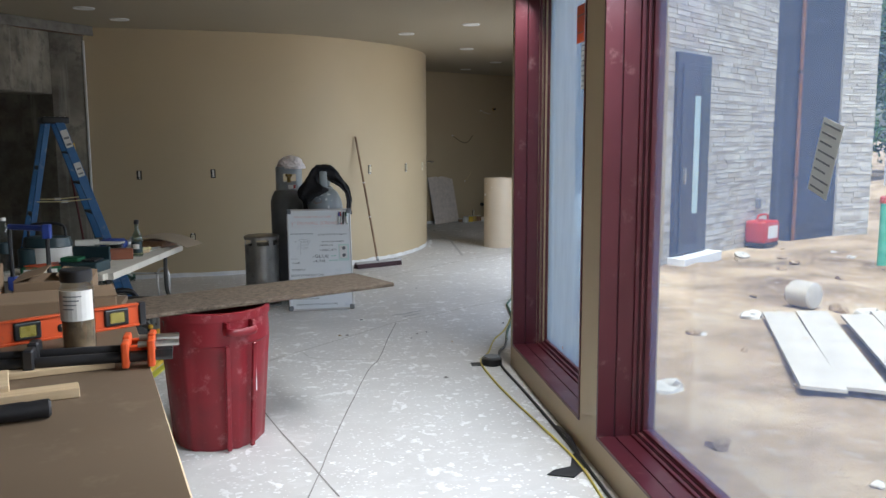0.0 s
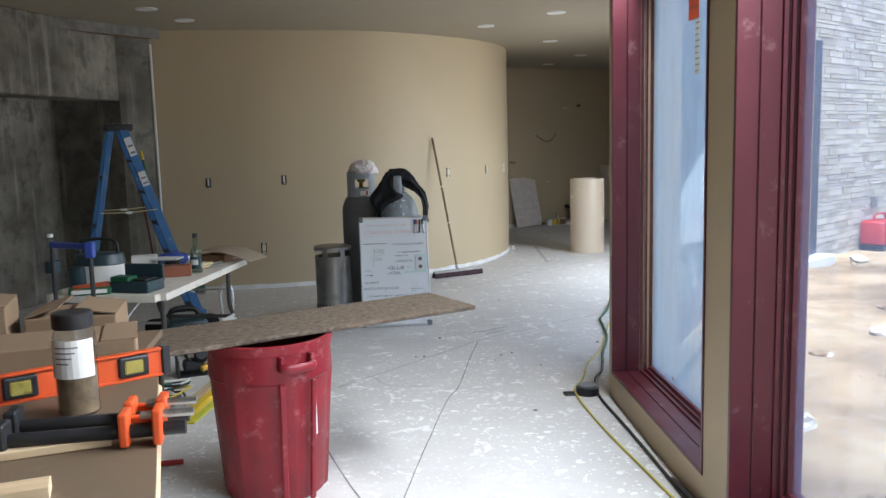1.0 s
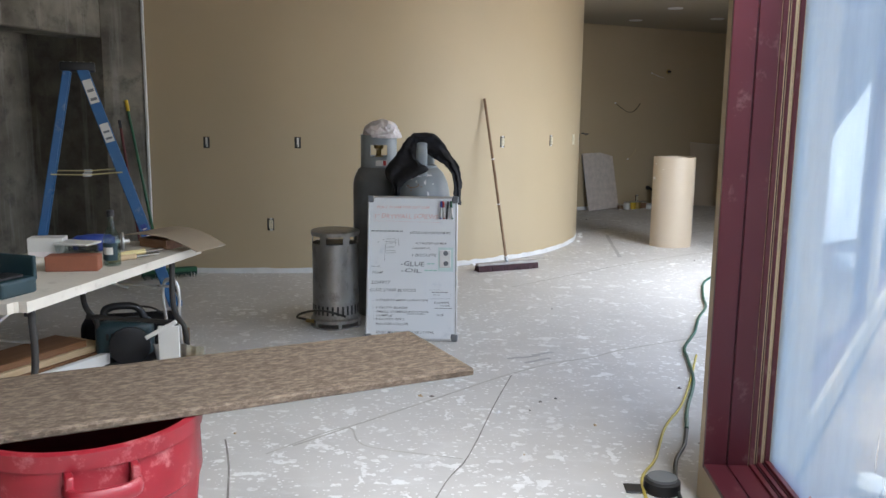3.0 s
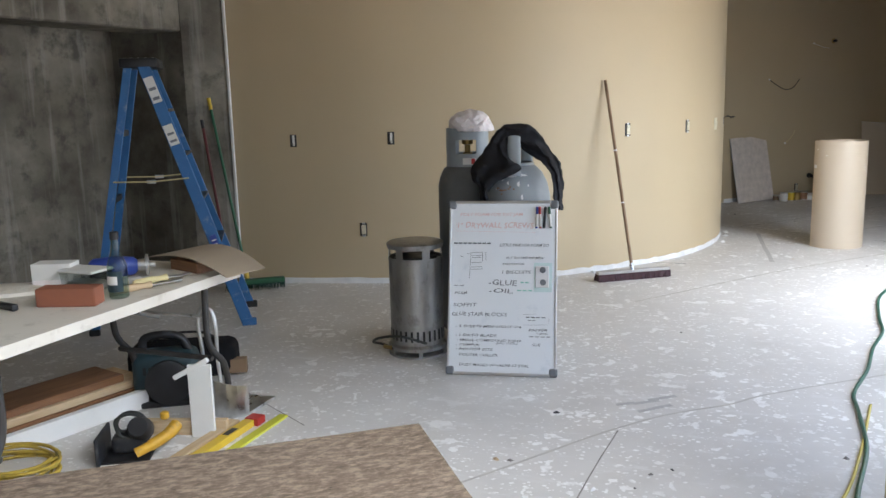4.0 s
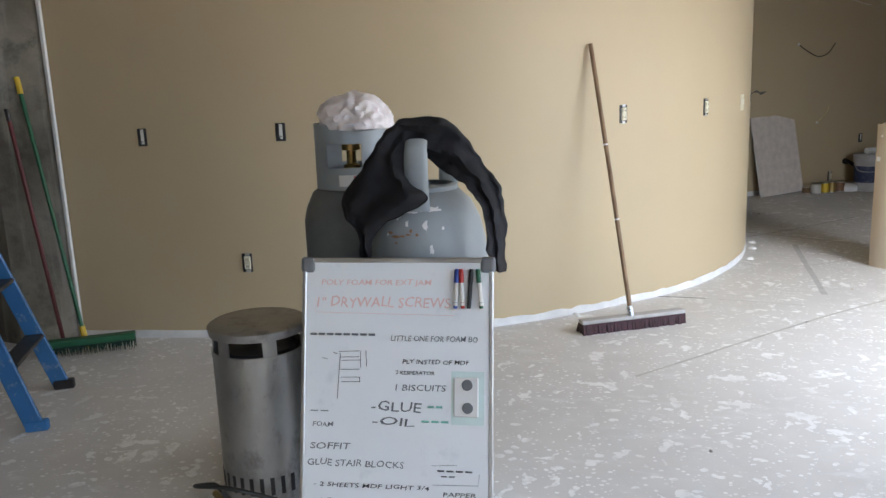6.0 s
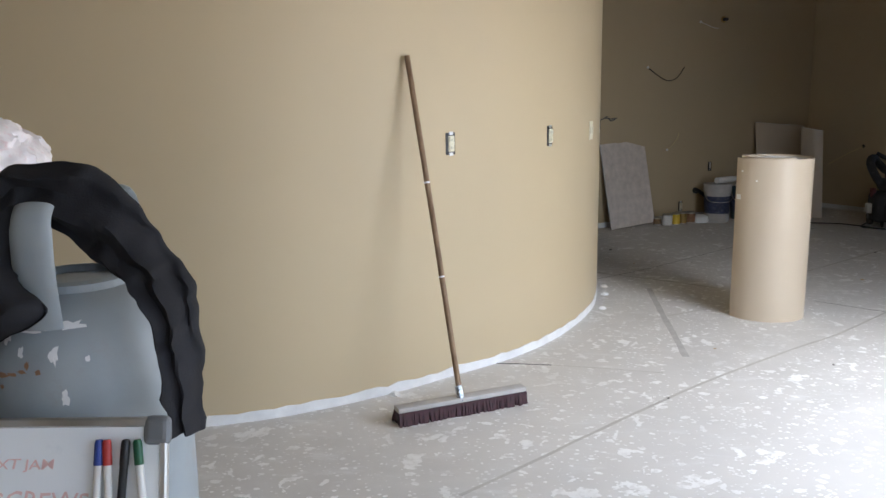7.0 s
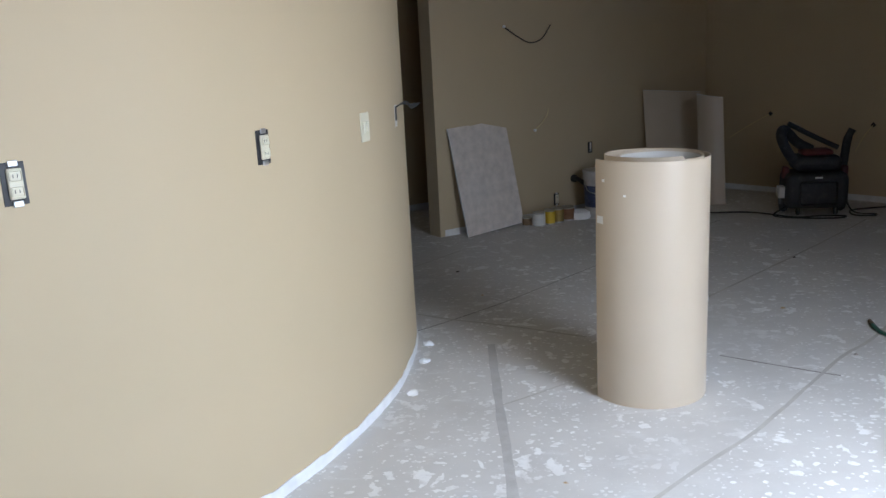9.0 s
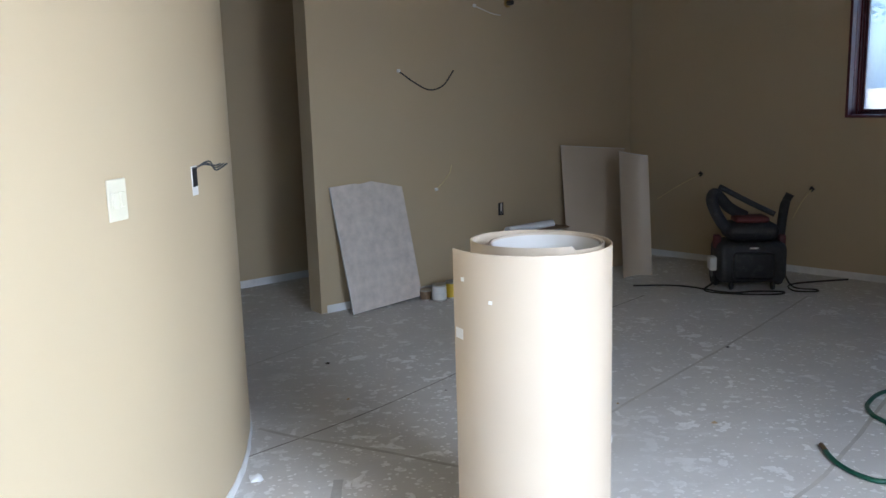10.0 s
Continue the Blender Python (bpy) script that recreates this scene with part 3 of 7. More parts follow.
M_TABLE = mat("white_table_plastic", (0.66, 0.62, 0.54), 0.55, vary=0.07, scale=4, fine=140, relief=0.1, dirt=(0.40, 0.35, 0.28), dirt_amt=0.25)
M_LEG = mat("dark_grey_steel_tube", (0.055, 0.052, 0.05), 0.45, metal=0.4, vary=0.15, scale=8)
M_BRISTLE = mat("plum_bristle", (0.055, 0.022, 0.028), 0.8, vary=0.45, scale=40)
M_DUSTY = mat("dust_covered_wood", (0.44, 0.42, 0.40), 0.9, vary=0.15, scale=12)
M_ROLL = mat("beige_wall_sheet", (0.50, 0.415, 0.31), 0.33, vary=0.03, scale=2.5, fine=160, relief=0.06)
M_ROLLIN = mat("pale_sheet_back", (0.58, 0.56, 0.53), 0.6, vary=0.06, scale=5)
M_DRYW = mat("dusty_drywall_sheet", (0.62, 0.55, 0.49), 0.9, vary=0.16, scale=14, fine=90, relief=0.25, dirt=(0.62, 0.58, 0.54), dirt_amt=0.4)
M_IVORY = mat("ivory_plastic", (0.66, 0.62, 0.48), 0.35, vary=0.03, scale=9)
M_TIN = mat("tin_can_metal", (0.50, 0.48, 0.44), 0.35, metal=0.9, vary=0.15, scale=14, dirt=(0.25, 0.2, 0.15), dirt_amt=0.2)
M_TAPE = mat("old_paper_tape", (0.50, 0.475, 0.43), 0.8, vary=0.2, scale=5, dirt=(0.44, 0.43, 0.42), dirt_amt=0.8)
M_JOINT = mat("dark_joint", (0.27, 0.25, 0.23), 0.9, vary=0.35, scale=5, dirt=(0.45, 0.44, 0.43), dirt_amt=0.5)
M_CHALK = mat("white_compound", (0.78, 0.78, 0.77), 0.85, vary=0.06, scale=14, relief=0.3)
M_CORD_Y = mat("yellow_cord", (0.52, 0.42, 0.08), 0.5, vary=0.1, scale=9)
M_CORD_G = mat("green_hose_rubber", (0.012, 0.085, 0.055), 0.4, vary=0.1, scale=9)
M_CORD_K = mat("dark_cord", (0.02, 0.022, 0.02), 0.5, vary=0.1, scale=9)
M_BRASS = mat("brass", (0.45, 0.32, 0.12), 0.35, metal=1.0, vary=0.1, scale=9)
M_CLEAR = clear("clear_plastic", (0.86, 0.90, 0.90))
M_GREENGLASS = clear("pale_glass", (0.62, 0.72, 0.68))
M_PINKINK = mat("red_marker_ink", (0.79, 0.55, 0.53), 0.4, vary=0.1)
M_INK = mat("black_marker_ink", (0.045, 0.05, 0.055), 0.4, vary=0.2)
M_INKG = mat("faded_grey_ink", (0.15, 0.17, 0.18), 0.4, vary=0.2)
M_INKGREEN = mat("green_marker_ink", (0.22, 0.55, 0.45), 0.4, vary=0.2)
M_INKBLUE = mat("blue_marker_ink", (0.10, 0.22, 0.45), 0.4, vary=0.2)
M_LABEL = mat("white_paper_label", (0.70, 0.69, 0.65), 0.6, vary=0.06, scale=9)
M_BROWNSTUFF = mat("brown_shavings", (0.20, 0.13, 0.075), 0.9, vary=0.5, scale=30, relief=0.6)


def patch(r, a0, a1, z0, z1, n=10, t=0.0015):
    """A label bent round an upright cylinder of radius r, between two angles (degrees)."""
    bm = bmesh.new()
    rows = []
    for i in range(n + 1):
        a = radians(a0 + (a1 - a0) * i / n)
        rows.append([bm.verts.new((rr * math.cos(a), rr * math.sin(a), z)) for rr, z in ((r, z0), (r + t, z0), (r + t, z1), (r, z1))])
    for p, q in zip(rows, rows[1:]):
        for k in range(4):
            bm.faces.new((p[k], p[(k + 1) % 4], q[(k + 1) % 4], q[k]))
    bm.faces.new(rows[0])
    bm.faces.new(rows[-1][::-1])
    return bm


def text_mesh(s, size):
    c = bpy.data.curves.new("writing", "FONT")
    c.body, c.size, c.extrude, c.resolution_u = s, size, 0.0004, 2
    c.offset, c.shear = 0.002 * size, 0.12
    o = bpy.data.objects.new("writing", c)
    me = bpy.data.meshes.new_from_object(o)
    bpy.data.objects.remove(o)
    bpy.data.curves.remove(c)
    # an unsteady hand: the base line and the slant waver along the line
    for v in me.vertices:
        k = noise.noise(Vector((v.co.x / size * 0.9, len(s), 0)))
        q = noise.noise(Vector((v.co.x / size * 2.1, v.co.y / size * 1.5, len(s) + 7)))
        v.co.y += size * (0.16 * k + 0.06 * q)
        v.co.x += size * (0.07 * q + 0.10 * k * v.co.y / size)
    return me


# ---- work bench and what lies on it ----
bench = thing("work_bench", "brown fibreboard work bench top on timber legs", "work bench")
BENCH_TOP = [(-0.95, 4.08), (-0.90, 3.55), (-0.775, 3.43), (-0.555, 2.66), (-0.342, 1.89), (-0.175, 1.31), (-2.10, 0.76), (-2.85, 3.5), (-2.9, 3.75)]
part("top", slab(BENCH_TOP, 0.905, 0.93, bevel=0.002), M_MDF, bench, "brown fibreboard sheet with a pale edge")
part("edge_strip", tube([(-0.768, 3.40, 0.90), (-0.185, 1.33, 0.90)], 0.012, 4, smooth=False), M_PINE, bench, "pale wood strip under the edge")
for x, y in ((-1.0, 3.2), (-0.55, 1.5), (-2.4, 2.75), (-1.95, 1.0)):
    part("leg", box(x - 0.045, x + 0.045, y - 0.045, y + 0.045, 0, 0.905, 0.004, 1), M_PINE, bench)

# orange level, standing on its edge
lv = thing("spirit_level", "orange aluminium spirit level with black grips, on the bench", "spirit level", pose(-0.745, 3.452, 0.93, 0, 0, 36))
bm = bmesh.new()
box(-1.18, -0.025, -0.003, 0.003, 0.008, 0.078, bm=bm)
box(-1.18, -0.025, -0.012, 0.012, 0, 0.008, 0.002, 1, bm=bm)
box(-1.18, -0.025, -0.012, 0.012, 0.078, 0.086, 0.002, 1, bm=bm)
part("beam", bm, M_ORANGE, lv)
for x in (-1.18, 0.0):
    part("end_cap", box(x - 0.025, x + 0.0, -0.014, 0.014, -0.0, 0.088, 0.003, 1), M_BLACK, lv, "black rubber end cap")
for x in (-0.11, -0.42, -1.05):
    v = part("vial_holder", box(x - 0.045, x + 0.045, -0.013, 0.013, 0.012, 0.075, 0.006, 2), M_BLACK, lv, "black vial holder")
    part("vial", box(x - 0.028, x + 0.028, -0.0145, -0.011, 0.024, 0.063, 0.004, 1), M_VIAL, v, "yellow vial window")
for x in (-0.27, -0.75):
    part("grip", box(x - 0.05, x + 0.05, -0.0125, 0.0125, 0.020, 0.050, 0.010, 2), M_BLACK, lv, "dark hand hole")

long_box = thing("long_cardboard_carton", "long flat tan cardboard carton lying behind the level", "carton", pose(-0.85, 3.475, 0.931, 0, 0, 17))
part("carton", box(-1.7, 0.0, 0.0, 0.26, 0.0, 0.105, 0.004, 1), M_CARD, long_box)
part("flap", box(-0.10, 0.004, 0.0, 0.26, 0.106, 0.110), M_CARD, long_box, "loose end flap")

jar = thing("plastic_jar", "clear plastic jar of brown shavings with black lid and white label", "jar", pose(-0.88, 3.09, 0.93))
part("body", lathe([(0.046, 0.0), (0.052, 0.006), (0.053, 0.21), (0.045, 0.228), (0.044, 0.236)], 28), M_CLEAR, jar, smooth=True)
part("contents", lathe([(0.044, 0.003), (0.049, 0.008), (0.050, 0.125), (0.03, 0.135)], 24), M_BROWNSTUFF, jar, "brown shavings filling half the jar", True)
part("label", patch(0.0535, 190, 345, 0.105, 0.205), M_LABEL, jar, "worn white paper label")
for i in range(4):
    part("label_bar", patch(0.0551, 235, 300 - 9 * i, 0.185 - 0.014 * i, 0.189 - 0.014 * i, 6, 0.0006), M_GREYPL, jar)
part("lid", lathe([(0.050, 0.232), (0.051, 0.236), (0.051, 0.268), (0.047, 0.272)], 28), M_BLACK, jar, "ribbed black screw lid", True)


def pipe_clamp(ax, ay, bx, by, z):
    t = thing("pipe_clamp", "black pipe clamp with an orange cast head, on the bench", "clamp", None, "clamps on the bench")
    d = Vector((bx - ax, by - ay, 0)).normalized()
    n = Vector((-d.y, d.x, 0))
    a = Vector((ax, ay, z))
    part("pipe", tube([a + d * -0.05, a + d * 1.1], 0.017, 12, smooth=False), M_BLACK, t, "black iron pipe", True)
    mm = Matrix(((d.x, n.x, 0, ax), (d.y, n.y, 0, ay), (0, 0, 1, z), (0, 0, 0, 1)))
    bm = bmesh.new()
    box(0.0, 0.022, -0.034, 0.034, -0.030, 0.055, 0.006, 2, bm=bm)
    box(0.075, 0.097, -0.034, 0.034, -0.030, 0.050, 0.006, 2, bm=bm)
    box(0.02, 0.078, -0.030, -0.014, -0.022, 0.030, 0.004, 1, bm=bm)
    part("head", bm if mm is None else xf(bm, mm), M_ORANGE, t, "orange cast head")
    part("screw", tube([mm @ Vector((0.05, 0, 0.036)), mm @ Vector((-0.07, 0, 0.036))], 0.010, 8, smooth=False), M_STEEL, t)
    part("jaw", xf(box(0.34, 0.372, -0.030, 0.030, -0.020, 0.045, 0.005, 1), mm), M_BLACK, t)
    return t


def xf(bm, m):
    bm.transform(m)
    return bm


pipe_clamp(-0.60, 2.925, -1.06, 2.875, 0.965)
pipe_clamp(-0.585, 2.835, -1.02, 2.775, 0.965)
for (x, y, yaw, L, w, h, lab) in ((-0.715, 2.855, 18.5, 0.60, 0.035, 0.020, "long pale pine strip"), (-0.735, 2.56, 19, 0.55, 0.030, 0.028, "short whitewashed pine strip"),
                                 (-0.93, 2.60, 20, 0.40, 0.09, 0.045, "pale pine block")):
    solid("wood_offcut", box(-L, 0, -w, w, 0, h, 0.002, 1), M_PINE, lab + " on the bench", "offcut", pose(x, y, 0.931, 0, 0, yaw), "offcuts on the bench")
grip = thing("rubber_grip_tool", "dark tool handle with ribbed rubber grip on the bench", "tool", pose(-0.75, 2.376, 0.955, 0, 0, 18))
part("grip", xf(lathe([(0.018, 0), (0.024, 0.006), (0.022, 0.05), (0.024, 0.07), (0.022, 0.12), (0.024, 0.20), (0.02, 0.21)], 16), Matrix.Rotation(radians(-90), 4, "Y")), M_BLACK, grip, "", True)
part("shaft", tube([(-0.2, 0, 0), (-0.7, 0, 0)], 0.012, 10, smooth=False), M_STEEL, grip)

# ---- red bin and the plank across it ----
def trash_can(m):
    t = thing("trash_can", "scuffed red round plastic trash can, empty", "trash can", m)
    H, R0, R1 = 0.745, 0.232, 0.285
    n = 72
    bm = bmesh.new()
    rings = []
    prof = [(R0 - 0.01, 0.0), (R0, 0.012), (R0 + 0.022, 0.30), (R0 + 0.034, 0.50), (R0 + 0.040, 0.565), (R0 + 0.050, 0.575), (R1 - 0.006, 0.70)]
    for r, z in prof:
        ring = []
        for i in range(n):
            a = 2 * math.pi * i / n
            rib = 0.010 if (i % 12) in (0, 1) and z < 0.57 else 0.0
            w = 0.0 if z < 0.5 else 0.004 * math.sin(2 * a + 0.6)
            ring.append(bm.verts.new(((r + rib + w) * math.cos(a), (r + rib - w) * math.sin(a), z)))
        rings.append(ring)
    for p, q in zip(rings, rings[1:]):
        for i in range(n):
            bm.faces.new((p[i], p[(i + 1) % n], q[(i + 1) % n], q[i]))
    bm.faces.new(rings[0][::-1])
    part("body", bm, M_RED, t, "ribbed red body with white scuffs", True)
    part("lining", lathe([(R0 - 0.02, 0.02), (R0 + 0.02, 0.35), (R1 - 0.012, H - 0.004)], 48, cap=False), M_REDSHADE, t, "inside in a shade-darkened red", True)
    part("rim", lathe([(R1 - 0.014, H - 0.045), (R1 + 0.004, H - 0.045), (R1 + 0.008, H - 0.004), (R1 + 0.002, H), (R1 - 0.010, H), (R1 - 0.012, H - 0.008)], 64, cap=False), M_RED, t, "", True)
    for a in (-58, 122):
        mm = Matrix.Rotation(radians(a), 4, "Z")
        bm = tube([(R1 - 0.01, -0.075, 0.655), (R1 + 0.040, -0.068, 0.652), (R1 + 0.052, 0, 0.650), (R1 + 0.040, 0.068, 0.652), (R1 - 0.01, 0.075, 0.655)], 0.013, 10, m=mm, flat=1.6)
        box(R1 - 0.02, R1 + 0.032, -0.082, -0.062, 0.63, 0.70, 0.004, 1, bm=bm, m=mm)
        box(R1 - 0.02, R1 + 0.032, 0.062, 0.082, 0.63, 0.70, 0.004, 1, bm=bm, m=mm)
        part("handle", bm, M_RED, t, "moulded side handle", True)
        for b in (-14, 14):
            part("rib", box(R0 + 0.026, R0 + 0.046, -0.012, 0.012, 0.03, 0.60, 0.004, 1, m=Matrix.Rotation(radians(a + b), 4, "Z") @ Matrix.Rotation(radians(4.2), 4, "Y")), M_RED, t)
    part("sticker", xf(patch(R0 + 0.048, 196, 212, 0.60, 0.69), Matrix.Identity(4)), M_GREYPL, t, "torn grey label")
    part("paint_streak", xf(patch(R0 + 0.033, -36, -33, 0.30, 0.47, 3, 0.002), Matrix.Identity(4)), M_CHALK, t, "white compound streak")
    return t


trash_can(pose(-0.665, 4.765, 0))
pl = thing("plank", "weathered strand board plank laid across the trash can", "plank", pose(0.222, 5.345, 0.746, 0, 0, 29.6))
bm = box(-2.44, 0, -0.235, 0.235, 0.0, 0.023)
bmesh.ops.bevel(bm, geom=bm.edges[:], offset=0.004, segments=1, affect="EDGES")
part("board", bm, M_OSB, pl)
part("frayed_edge", box(-2.43, -0.004, -0.2385, -0.234, 0.004, 0.019, 0.001, 1), M_OSB, pl, "rough sawn darker edge")

# cartons and a paper bag beside the bench
part("rear_rail", box(-1.25, 0.0, 0.0, 0.06, 0.66, 0.744, 0.004, 1, m=pose(-1.25, 4.06, 0, 0, 0, 17)), M_PINE, bench, "timber rail under the back of the bench")
part("rail_post", box(-1.30, -1.24, 4.02, 4.10, 0, 0.70, 0.004, 1), M_PINE, bench)
for x, y, w, h, lab, grp in ((-1.20, 3.93, 0.30, 0.115, "low brown cardboard carton on the bench", 0), (-1.60, 3.80, 0.42, 0.165, "brown cardboard carton with torn flaps on the bench", 1)):
    cb = thing("cardboard_box", lab, "box", pose(x, y, 0.931, 0, 0, 10 + 6 * grp), "cartons on the bench")
    part("carton", box(-w / 2, w / 2, -0.13, 0.13, 0, h, 0.004, 1), M_CARD, cb)
    part("flap", box(0, 0.12, -0.13, 0.13, 0, 0.004, m=pose(-w / 2, 0, h + 0.001, 0, -16 - 14 * grp, 0)), M_CARD, cb, "bent flap")
    part("flap", box(-0.14, 0, -0.13, 0.13, 0, 0.004, m=pose(w / 2, 0, h + 0.001, 0, 9, 0)), M_CARD, cb, "bent flap")
    if grp:
        part("paper_strip", box(0.10, 0.125, -0.14, -0.134, 0.03, 0.20, 0.001, 1), M_LABEL, cb, "white paper strip")
sb = solid("cardboard_box", box(-0.14, 0.14, -0.10, 0.10, 0, 0.50, 0.004, 1), M_CARD, "small brown carton beside the paper bag", "box", pose(-1.72, 5.10, 0, 0, 0, 12))


def paper_bag(m):
    t = thing("paper_bag", "crumpled brown paper bag with red marking, on the floor", "paper bag", m)
    bm = bmesh.new()
    n, rows = 40, []
    for j in range(12):
        z = 0.50 * j / 11
        ring = []
        for i in range(n):
            a = 2 * math.pi * i / n
            sx = 0.17 - 0.02 * j / 11
            sy = 0.11 - 0.06 * (j / 11) ** 1.5
            c, s = math.cos(a), math.sin(a)
            k = (abs(c) ** 6 + abs(s) ** 6) ** (-1 / 6)
            w = 0.018 * noise.noise((c * k * 2.4, s * k * 2.4, z * 9))
            ring.append(bm.verts.new(((sx + w) * c * k, (sy + w) * s * k, z)))
        rows.append(ring)
    for p, q in zip(rows, rows[1:]):
        for i in range(n):
            bm.faces.new((p[i], p[(i + 1) % n], q[(i + 1) % n], q[i]))
    bm.faces.new(rows[0][::-1])
    part("bag", bm, M_PAPER, t)
    for x, w, h in ((-0.045, 0.026, 0.034), (-0.010, 0.022, 0.030), (0.022, 0.020, 0.030)):
        part("mark", box(x - w / 2, x + w / 2, -0.118, -0.098, 0.335, 0.335 + h, m=Matrix.Rotation(radians(0), 4, "X")), M_REDP, t, "red printed bar")
    return t


paper_bag(pose(-1.60, 5.53, 0, 0, 0, 36))

# black folding frame with blue corners
fr = thing("folding_stand", "black folding stand with blue clamp corners", "stand")
A, B = Vector((-1.96, 5.545, 0)), Vector((-1.70, 5.40, 0))
for p in (A, B):
    part("leg", tube([p + Vector((0, 0, 0.0)), p + Vector((0, 0, 1.11))], 0.013, 8, smooth=False), M_BLACK, fr)
for z, s in ((1.105, 0.018), (0.775, 0.014)):
    part("crossbar", tube([A + Vector((0, 0, z)), B + Vector((0, 0, z))], s, 8, smooth=False), M_BLACK if z < 1 else M_BLUEPL, fr)
for p, z in ((B, 1.09), (B, 0.73), (A, 0.76)):
    part("corner_clamp", box(p.x - 0.024, p.x + 0.024, p.y - 0.024, p.y + 0.024, z - 0.045, z + 0.04, 0.008, 2), M_BLUEPL, fr, "blue plastic corner clamp")
part("foot", box(-2.05, -1.60, 5.30, 5.62, 0, 0.03, 0.006, 1), M_BLACK, fr)


def sticker_material():
    """Thin white paper that lets some light through from behind."""
    m = bpy.data.materials.new("thin_sticker_paper")
    m.use_nodes = True
    nt = m.node_tree
    b = nt.nodes["Principled BSDF"]
    b.inputs["Base Color"].default_value = (0.75, 0.75, 0.72, 1)
    t = nt.nodes.new("ShaderNodeBsdfTranslucent")
    t.inputs[0].default_value = (0.62, 0.62, 0.58, 1)
    mx = nt.nodes.new("ShaderNodeMixShader")
    v = tex_noise(nt, coords(nt), 30, 4)
    nt.links.new(ramp(nt, v, [(0.3, (0.4,) * 3), (0.7, (0.55,) * 3)]), mx.inputs[0])
    nt.links.new(b.outputs[0], mx.inputs[1])
    nt.links.new(t.outputs[0], mx.inputs[2])
    nt.links.new(mx.outputs[0], nt.nodes["Material Output"].inputs[0])
    return m


M_STICKER = sticker_material()

# ---- folding table with tools ----
TM = pose(-1.465, 5.84, 0, 0, 0, -8.1)
tb = thing("folding_table", "white plastic folding table with grey steel legs", "table", TM)
bm = box(-0.76, 0, 0, 1.56, 0.708, 0.752)
bmesh.ops.bevel(bm, geom=[e for e in bm.edges if abs(e.verts[0].co.z - e.verts[1].co.z) > 0.02], offset=0.05, segments=5, affect="EDGES")
part("tabletop", bm, M_TABLE, tb, "dirty white moulded top", True)
for y in (0.20, 1.36):
    s = 1 if y < 1 else -1
    for x in (-0.66, -0.10):
        part("leg", tube([(x, y, 0.708), (x, y, 0.42), (x + 0.01, y - 0.10 * s, 0.26), (x + 0.01, y - 0.12 * s, 0.0)], 0.016, 10), M_LEG, tb, "", True)
    part("leg_crossbar", tube([(-0.66, y - 0.02 * s, 0.33), (-0.10, y - 0.02 * s, 0.33)], 0.014, 8, smooth=False), M_LEG, tb)
    part("brace", tube([(-0.38, y, 0.52), (-0.38, y + 0.45 * s, 0.69)], 0.009, 8, smooth=False), M_GALV, tb)
    part("brace_bar", tube([(-0.66, y, 0.54), (-0.10, y, 0.54)], 0.008, 8, smooth=False), M_GALV, tb)
TZ = 0.752


def on_table(x, y, yaw=0):
    return pose(x, y, TZ, 0, 0, yaw)


gb = thing("glass_bottle", "empty clear glass bottle with black cap and torn label", "bottle", on_table(-1.475, 6.70))
part("body", lathe([(0.036, 0), (0.040, 0.008), (0.040, 0.135), (0.030, 0.165), (0.016, 0.195), (0.015, 0.245)], 20), M_GREENGLASS, gb, "", True)
part("cap", lathe([(0.018, 0.243), (0.018, 0.272), (0.015, 0.275)], 16), M_BLACK, gb, "black screw cap")
part("label", patch(0.0406, 200, 330, 0.03, 0.115, 8), M_TEAL, gb, "worn dark label")
part("label_mark", patch(0.0425, 230, 300, 0.06, 0.095, 6, 0.0006), M_LABEL, gb)
wbt = thing("water_bottle", "clear plastic water bottle with ribs", "bottle", on_table(-2.17, 6.03))
part("body", lathe([(0.040, 0)] + [(0.042 - 0.003 * (i % 2), 0.012 + 0.014 * i) for i in range(17)] + [(0.036, 0.27), (0.016, 0.325), (0.014, 0.345)], 20), M_CLEAR, wbt, "", True)
part("cap", lathe([(0.017, 0.345), (0.017, 0.365)], 14), M_LABEL, wbt, "white cap")
part("label", patch(0.0435, 0, 359, 0.13, 0.20, 20), M_TEAL, wbt, "dark blue label")
solid("clay_block", box(-0.12, 0.12, -0.045, 0.045, 0, 0.075, 0.006, 2), M_BRICK, "red-brown rectangular block on the table", "block", on_table(-1.60, 6.56, 12))
wbx = thing("small_carton", "white and pink printed carton on the table", "carton", on_table(-1.87, 6.83, 14))
part("carton", box(-0.085, 0.085, -0.05, 0.05, 0, 0.115, 0.002, 1), M_LABEL, wbx)
part("print_band", box(-0.08, 0.08, -0.0525, -0.0495, 0.008, 0.045), M_BAGPINK, wbx, "pink print")
part("heap_cloth", xf(lathe([(0.09, 0.0), (0.10, 0.02), (0.07, 0.05), (0.03, 0.062)], 16), Matrix.Translation((-0.02, 0.16, 0))), M_GREYPL, wbx, "grey rag beside it")
cbin = thing("clear_tub", "clear plastic tub with lid, half full of screws", "tub", on_table(-1.70, 6.80, -8))
part("tub", lathe([(0.07, 0), (0.085, 0.005), (0.095, 0.085)], 4, m=Matrix.Diagonal((1.3, 0.9, 1, 1)) @ Matrix.Rotation(radians(45), 4, "Z")), M_CLEAR, cbin)
part("contents", box(-0.075, 0.075, -0.05, 0.05, 0.004, 0.045, 0.01, 1), M_STEEL, cbin)
part("lid", box(-0.095, 0.095, -0.066, 0.066, 0.086, 0.098, 0.004, 1), M_LABEL, cbin, "pale lid")
tc = thing("tool_case", "dark teal plastic tool case, open, on the table", "case", on_table(-1.66, 6.02, -16))
